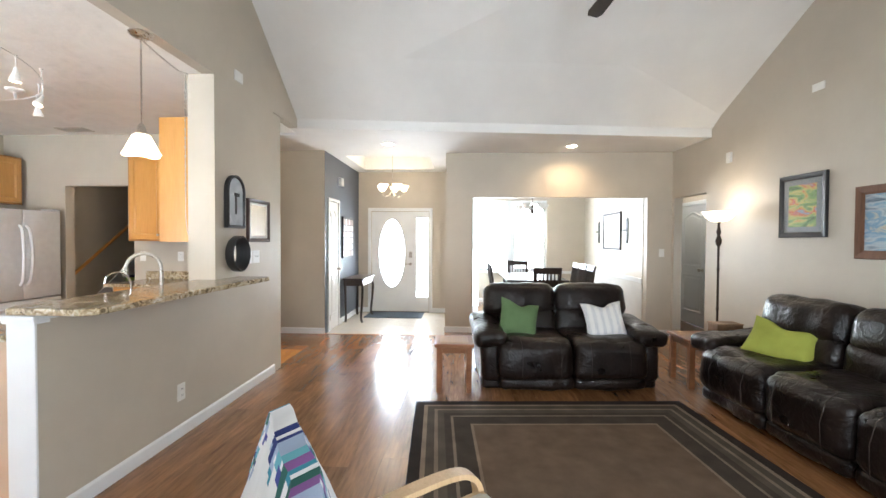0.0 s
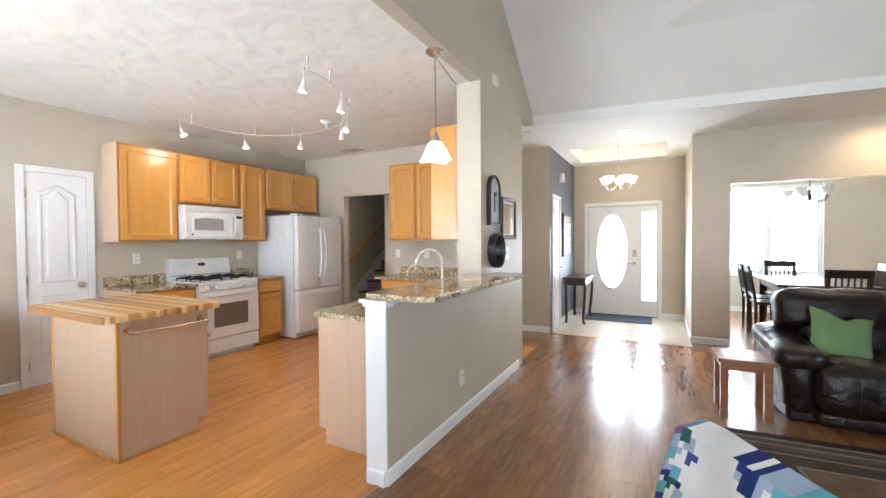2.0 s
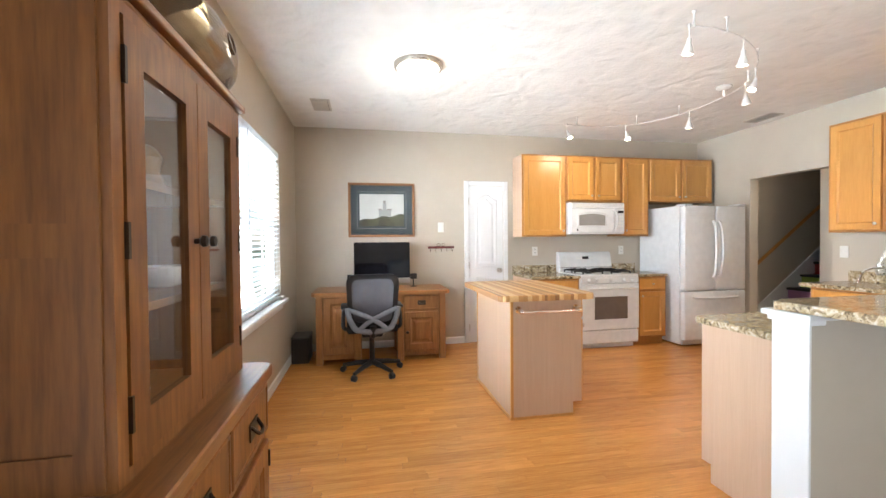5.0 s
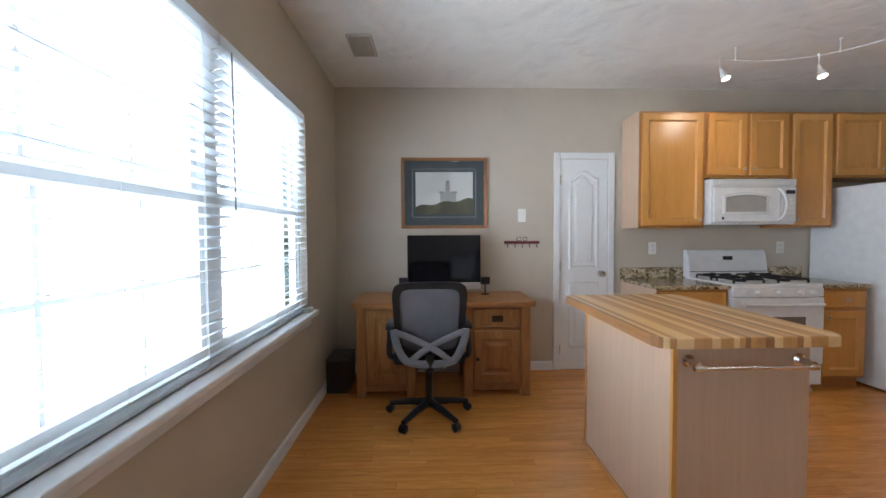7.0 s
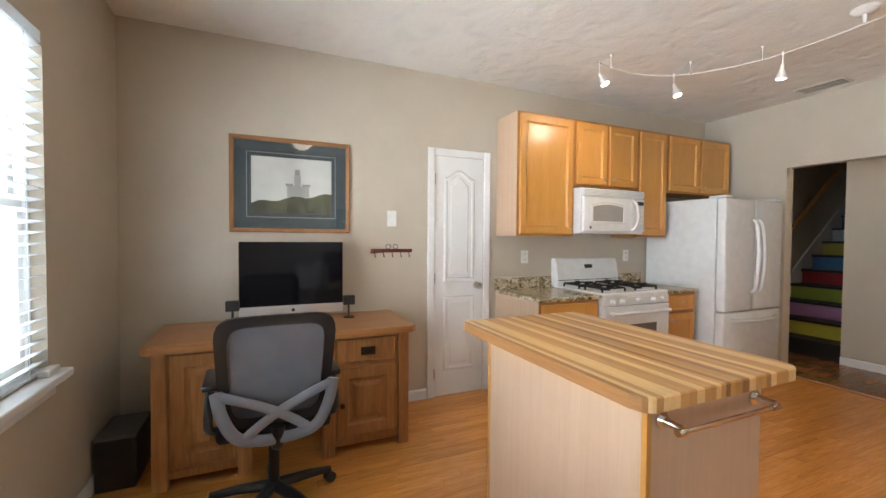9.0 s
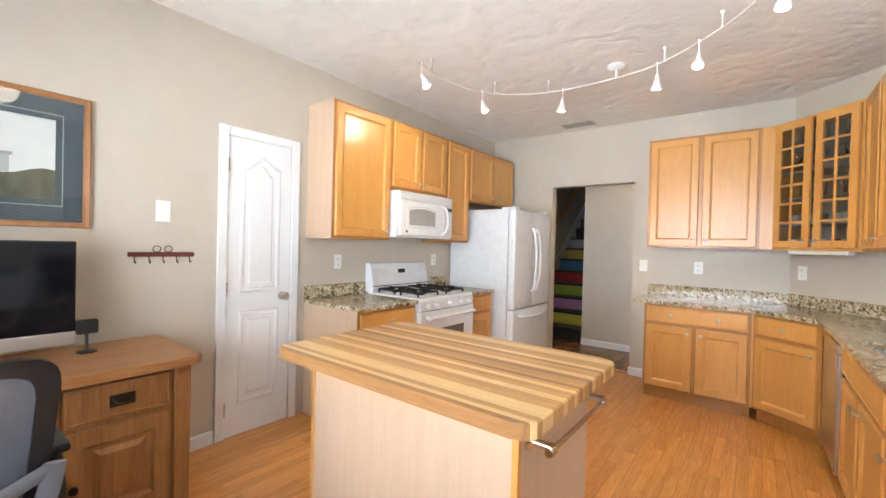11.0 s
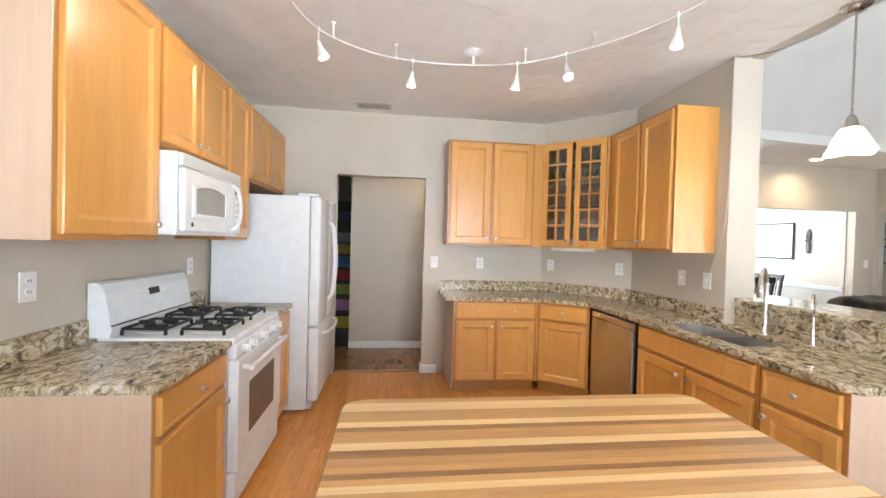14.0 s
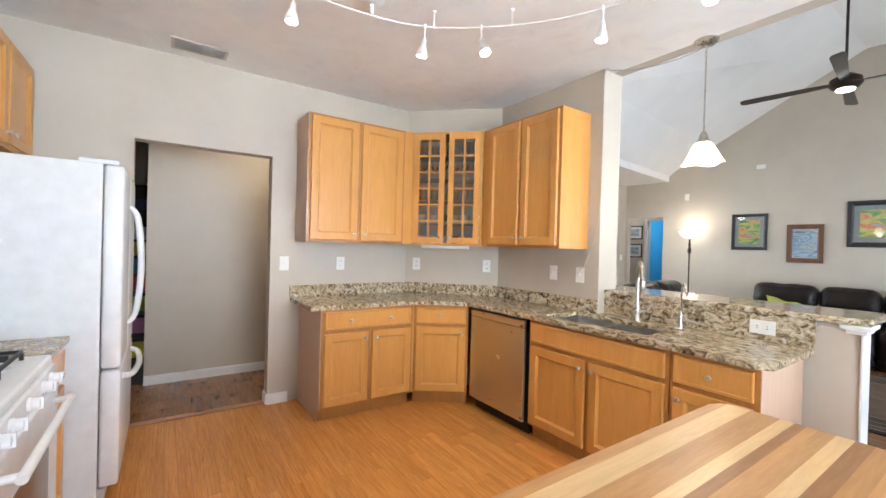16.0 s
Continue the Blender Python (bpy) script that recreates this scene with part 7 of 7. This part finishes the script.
part("tabletop", B((-0.50, 0.50, -0.80, 0.80, 0.72, 0.755), bevel=0.006), DARKWOOD, tb)
part("apron", B((-0.42, 0.42, -0.72, -0.69, 0.63, 0.72), (-0.42, 0.42, 0.69, 0.72, 0.63, 0.72), (-0.42, -0.39, -0.69, 0.69, 0.63, 0.72), (0.39, 0.42, -0.69, 0.69, 0.63, 0.72)), DARKWOOD, tb)
for x in (-0.43, 0.36):
    for y in (-0.73, 0.66):
        part("leg", B((x, x + 0.07, y, y + 0.07, 0, 0.72), bevel=0.005), DARKWOOD, tb)
dc = thing("dining_chair", pose(1.88, 6.62, 0, 0, 0, 0), "dark wood dining chair with a slatted back", "chair", "chairs round the dining table")
part("seat", B((-0.22, 0.22, -0.20, 0.22, 0.44, 0.475), bevel=0.01), DARKWOOD, dc)
for x in (-0.21, 0.175):
    part("front_leg", B((x, x + 0.035, 0.175, 0.21, 0, 0.44)), DARKWOOD, dc)
    part("back_post", tube([(x + 0.018, -0.19, 0), (x + 0.018, -0.19, 0.46), (x + 0.018, -0.27, 0.97)], 0.02, 6), DARKWOOD, dc)
part("top_rail", moved(B((-0.215, 0.215, -0.014, 0.014, -0.05, 0.05), bevel=0.006), pose(0, -0.262, 0.93, 9)), DARKWOOD, dc)
part("lower_rail", moved(B((-0.195, 0.195, -0.011, 0.011, -0.025, 0.025)), pose(0, -0.205, 0.56, 9)), DARKWOOD, dc)
for k in range(7):
    x = -0.165 + k * 0.055
    part("slat", tube([(x, -0.207, 0.57), (x, -0.257, 0.90)], 0.010, 5), DARKWOOD, dc)
for x, y, r in ((1.72, 8.38, 180), (1.32, 7.2, -90), (1.32, 7.75, -90), (2.48, 7.05, 90), (2.48, 7.5, 90), (2.48, 7.95, 90)):
    copy_thing(dc, pose(x, y, 0, 0, 0, r))
picture("dining_picture", pose(XDR, 8.02, 1.24, 0, 0, -90), 0.86, 0.66, BLACKF, 0.03, PAPER, 0.09, lambda p, x0, x1, z0, z1, y: part("print", B((x0, x1, y - 0.001, y, z0, z1)), PAPER, p), "pale print in a thin black frame in the dining room")
for y in (8.30, 6.90):
    sn = thing("wall_sconce", pose(XDR, y, 1.36, 0, 0, -90), "black wrought-iron wall candle sconce", "sconce", "wall sconces")
    part("scrollwork", join(*[tube([(0.04 * math.sin(a * math.pi / 8) * s, -0.012, 0.20 * k + 0.10 + 0.10 * math.cos(a * math.pi / 8)) for a in range(9)], 0.008, 6) for s in (-1, 1) for k in (0, 1)]), BLACKF, sn)
    part("back_bar", B((-0.012, 0.012, -0.012, 0, 0.0, 0.42)), BLACKF, sn)
    part("cup", turned([(0.02, 0), (0.035, 0.02), (0.03, 0.025)], 12), BLACKF, sn, at=pose(0, -0.05, 0.2))

# ---- side hall ----
door_set("door_side_hall", pose(4.42, 7.46, 0, 0, 0, -90), 0.74, 2.0, "grey-white panelled door in the side hall", painted("cool_white_paint", (0.66, 0.69, 0.69), 0.4, 0.02))
structure("trim_blue_door", B((4.40, 4.42, 5.44, 5.50, 0, 2.08), (4.40, 4.42, 6.17, 6.23, 0, 2.08), (4.40, 4.42, 5.50, 6.17, 2.02, 2.08)), WHITE, "white casing round the blue room's doorway", "trim")
for z in (1.22, 1.62):
    picture("hall_picture", pose(4.42, 6.64, z, 0, 0, -90), 0.36, 0.30, BLACKF, 0.025, PAPER, 0.05, painting(g2, 4.0), "small landscape print in a black frame in the side hall")
# Added fill to brighten door and prints; the side hall has no fixture.
lamp("side_hall_light", "POINT", pose(4.07, 6.9, 2.45), 11, (1.0, 0.95, 0.88), shadow_soft_size=0.08)

# ---- floors, laid in pieces ----
floor_k = bpy.data.objects["floor_kitchen"]
floor_l = bpy.data.objects["floor_living"]


def lay(parent, name, mat, x0, x1, y0, y1, length, width, along_x, near, limit, seed, gap=0.0012, skip=None):
    """Planks over a rectangle; those inside the stretch near are parts, the rest one joined mesh."""
    r = random.Random(seed)
    meshes = {}
    rest_v, rest_f = [], []
    count = 0
    a0, a1, b0, b1 = (x0, x1, y0, y1) if along_x else (y0, y1, x0, x1)
    rows = int((b1 - b0) / width) + 1
    for j in range(rows):
        p = a0 - r.uniform(0, length)
        while p < a1:
            u0, u1 = max(p, a0), min(p + length, a1)
            v0, v1 = b0 + j * width, min(b0 + (j + 1) * width, b1)
            p += length
            if u1 - u0 < 0.03 or v1 - v0 < 0.01: continue
            w, d = u1 - u0 - gap, v1 - v0 - gap
            cx, cy = ((u0 + u1) / 2, (v0 + v1) / 2) if along_x else ((v0 + v1) / 2, (u0 + u1) / 2)
            if skip and skip(cx, cy): continue
            key = (round(w, 3), round(d, 3))
            sx, sy = (w, d) if along_x else (d, w)
            if near[0] <= cx <= near[1] and near[2] <= cy <= near[3] and count < limit:
                if key not in meshes:
                    meshes[key] = mesh_of(name, B((-sx / 2, sx / 2, -sy / 2, sy / 2, -0.006, 0.0)), mat)
                o = new(name, meshes[key])
                o.parent = parent
                o.location = (cx, cy, 0.0)
                count += 1
            else:
                k = len(rest_v)
                rest_v += [(cx - sx / 2, cy - sy / 2, -0.0003), (cx + sx / 2, cy - sy / 2, -0.0003), (cx + sx / 2, cy + sy / 2, -0.0003), (cx - sx / 2, cy + sy / 2, -0.0003)]
                rest_f.append((k, k + 1, k + 2, k + 3))
    if rest_v:
        me = bpy.data.meshes.new(name + "_rest")
        me.from_pydata(rest_v, [], rest_f)
        me.materials.append(mat)
        o = new(name + "_rest", me)
        o.parent = parent
        tagged(o, kind="stuff")
    return count


lay(floor_k, "plank", FLOOR_K, XW, -1.42, YS, YB + T, 0.62, 0.0645, False, (-4.9, -1.5, -0.1, 3.6), 290, 5)
lay(floor_l, "plank", FLOOR_L, -1.42, XR, YS, YT, 1.21, 0.19, False, (-1.42, 2.6, 0.0, YT), 170, 6, skip=lambda x, y: False)
lay(floor_l, "plank", FLOOR_L, XR, XM, YS, 4.3, 1.21, 0.19, False, (3, 5, 1, 4.3), 20, 11)
lay(floor_l, "plank", FLOOR_L, XW, -1.42, YB + T, YH + 0.1, 1.21, 0.19, True, (-5, -1.4, 5, 6.2), 40, 7)
lay(floor_l, "plank", FLOOR_L, XE1, XR, YT, YDB, 1.21, 0.19, False, (0, 4, 5.8, 9.4), 60, 8)
lay(floor_l, "plank", FLOOR_L, XR, 5.92, 4.4, 8.2, 1.21, 0.19, False, (3, 6, 4, 9), 60, 9)
TILE = plastic("beige_tile", (0.52, 0.47, 0.40), 0.25)
_nt, _b = nodes_of(TILE)
tile_floor = structure("floor_entry", B((XE0, XE1, YT, YE + T, -0.05, -0.004)), plastic("grout", (0.36, 0.33, 0.29), 0.8), "beige ceramic tile entry floor", "floor")
lay(tile_floor, "tile", TILE, XE0, XE1, YT, YE, 0.33, 0.33, True, (-2, 1, 5, 9), 100, 10, gap=0.006)
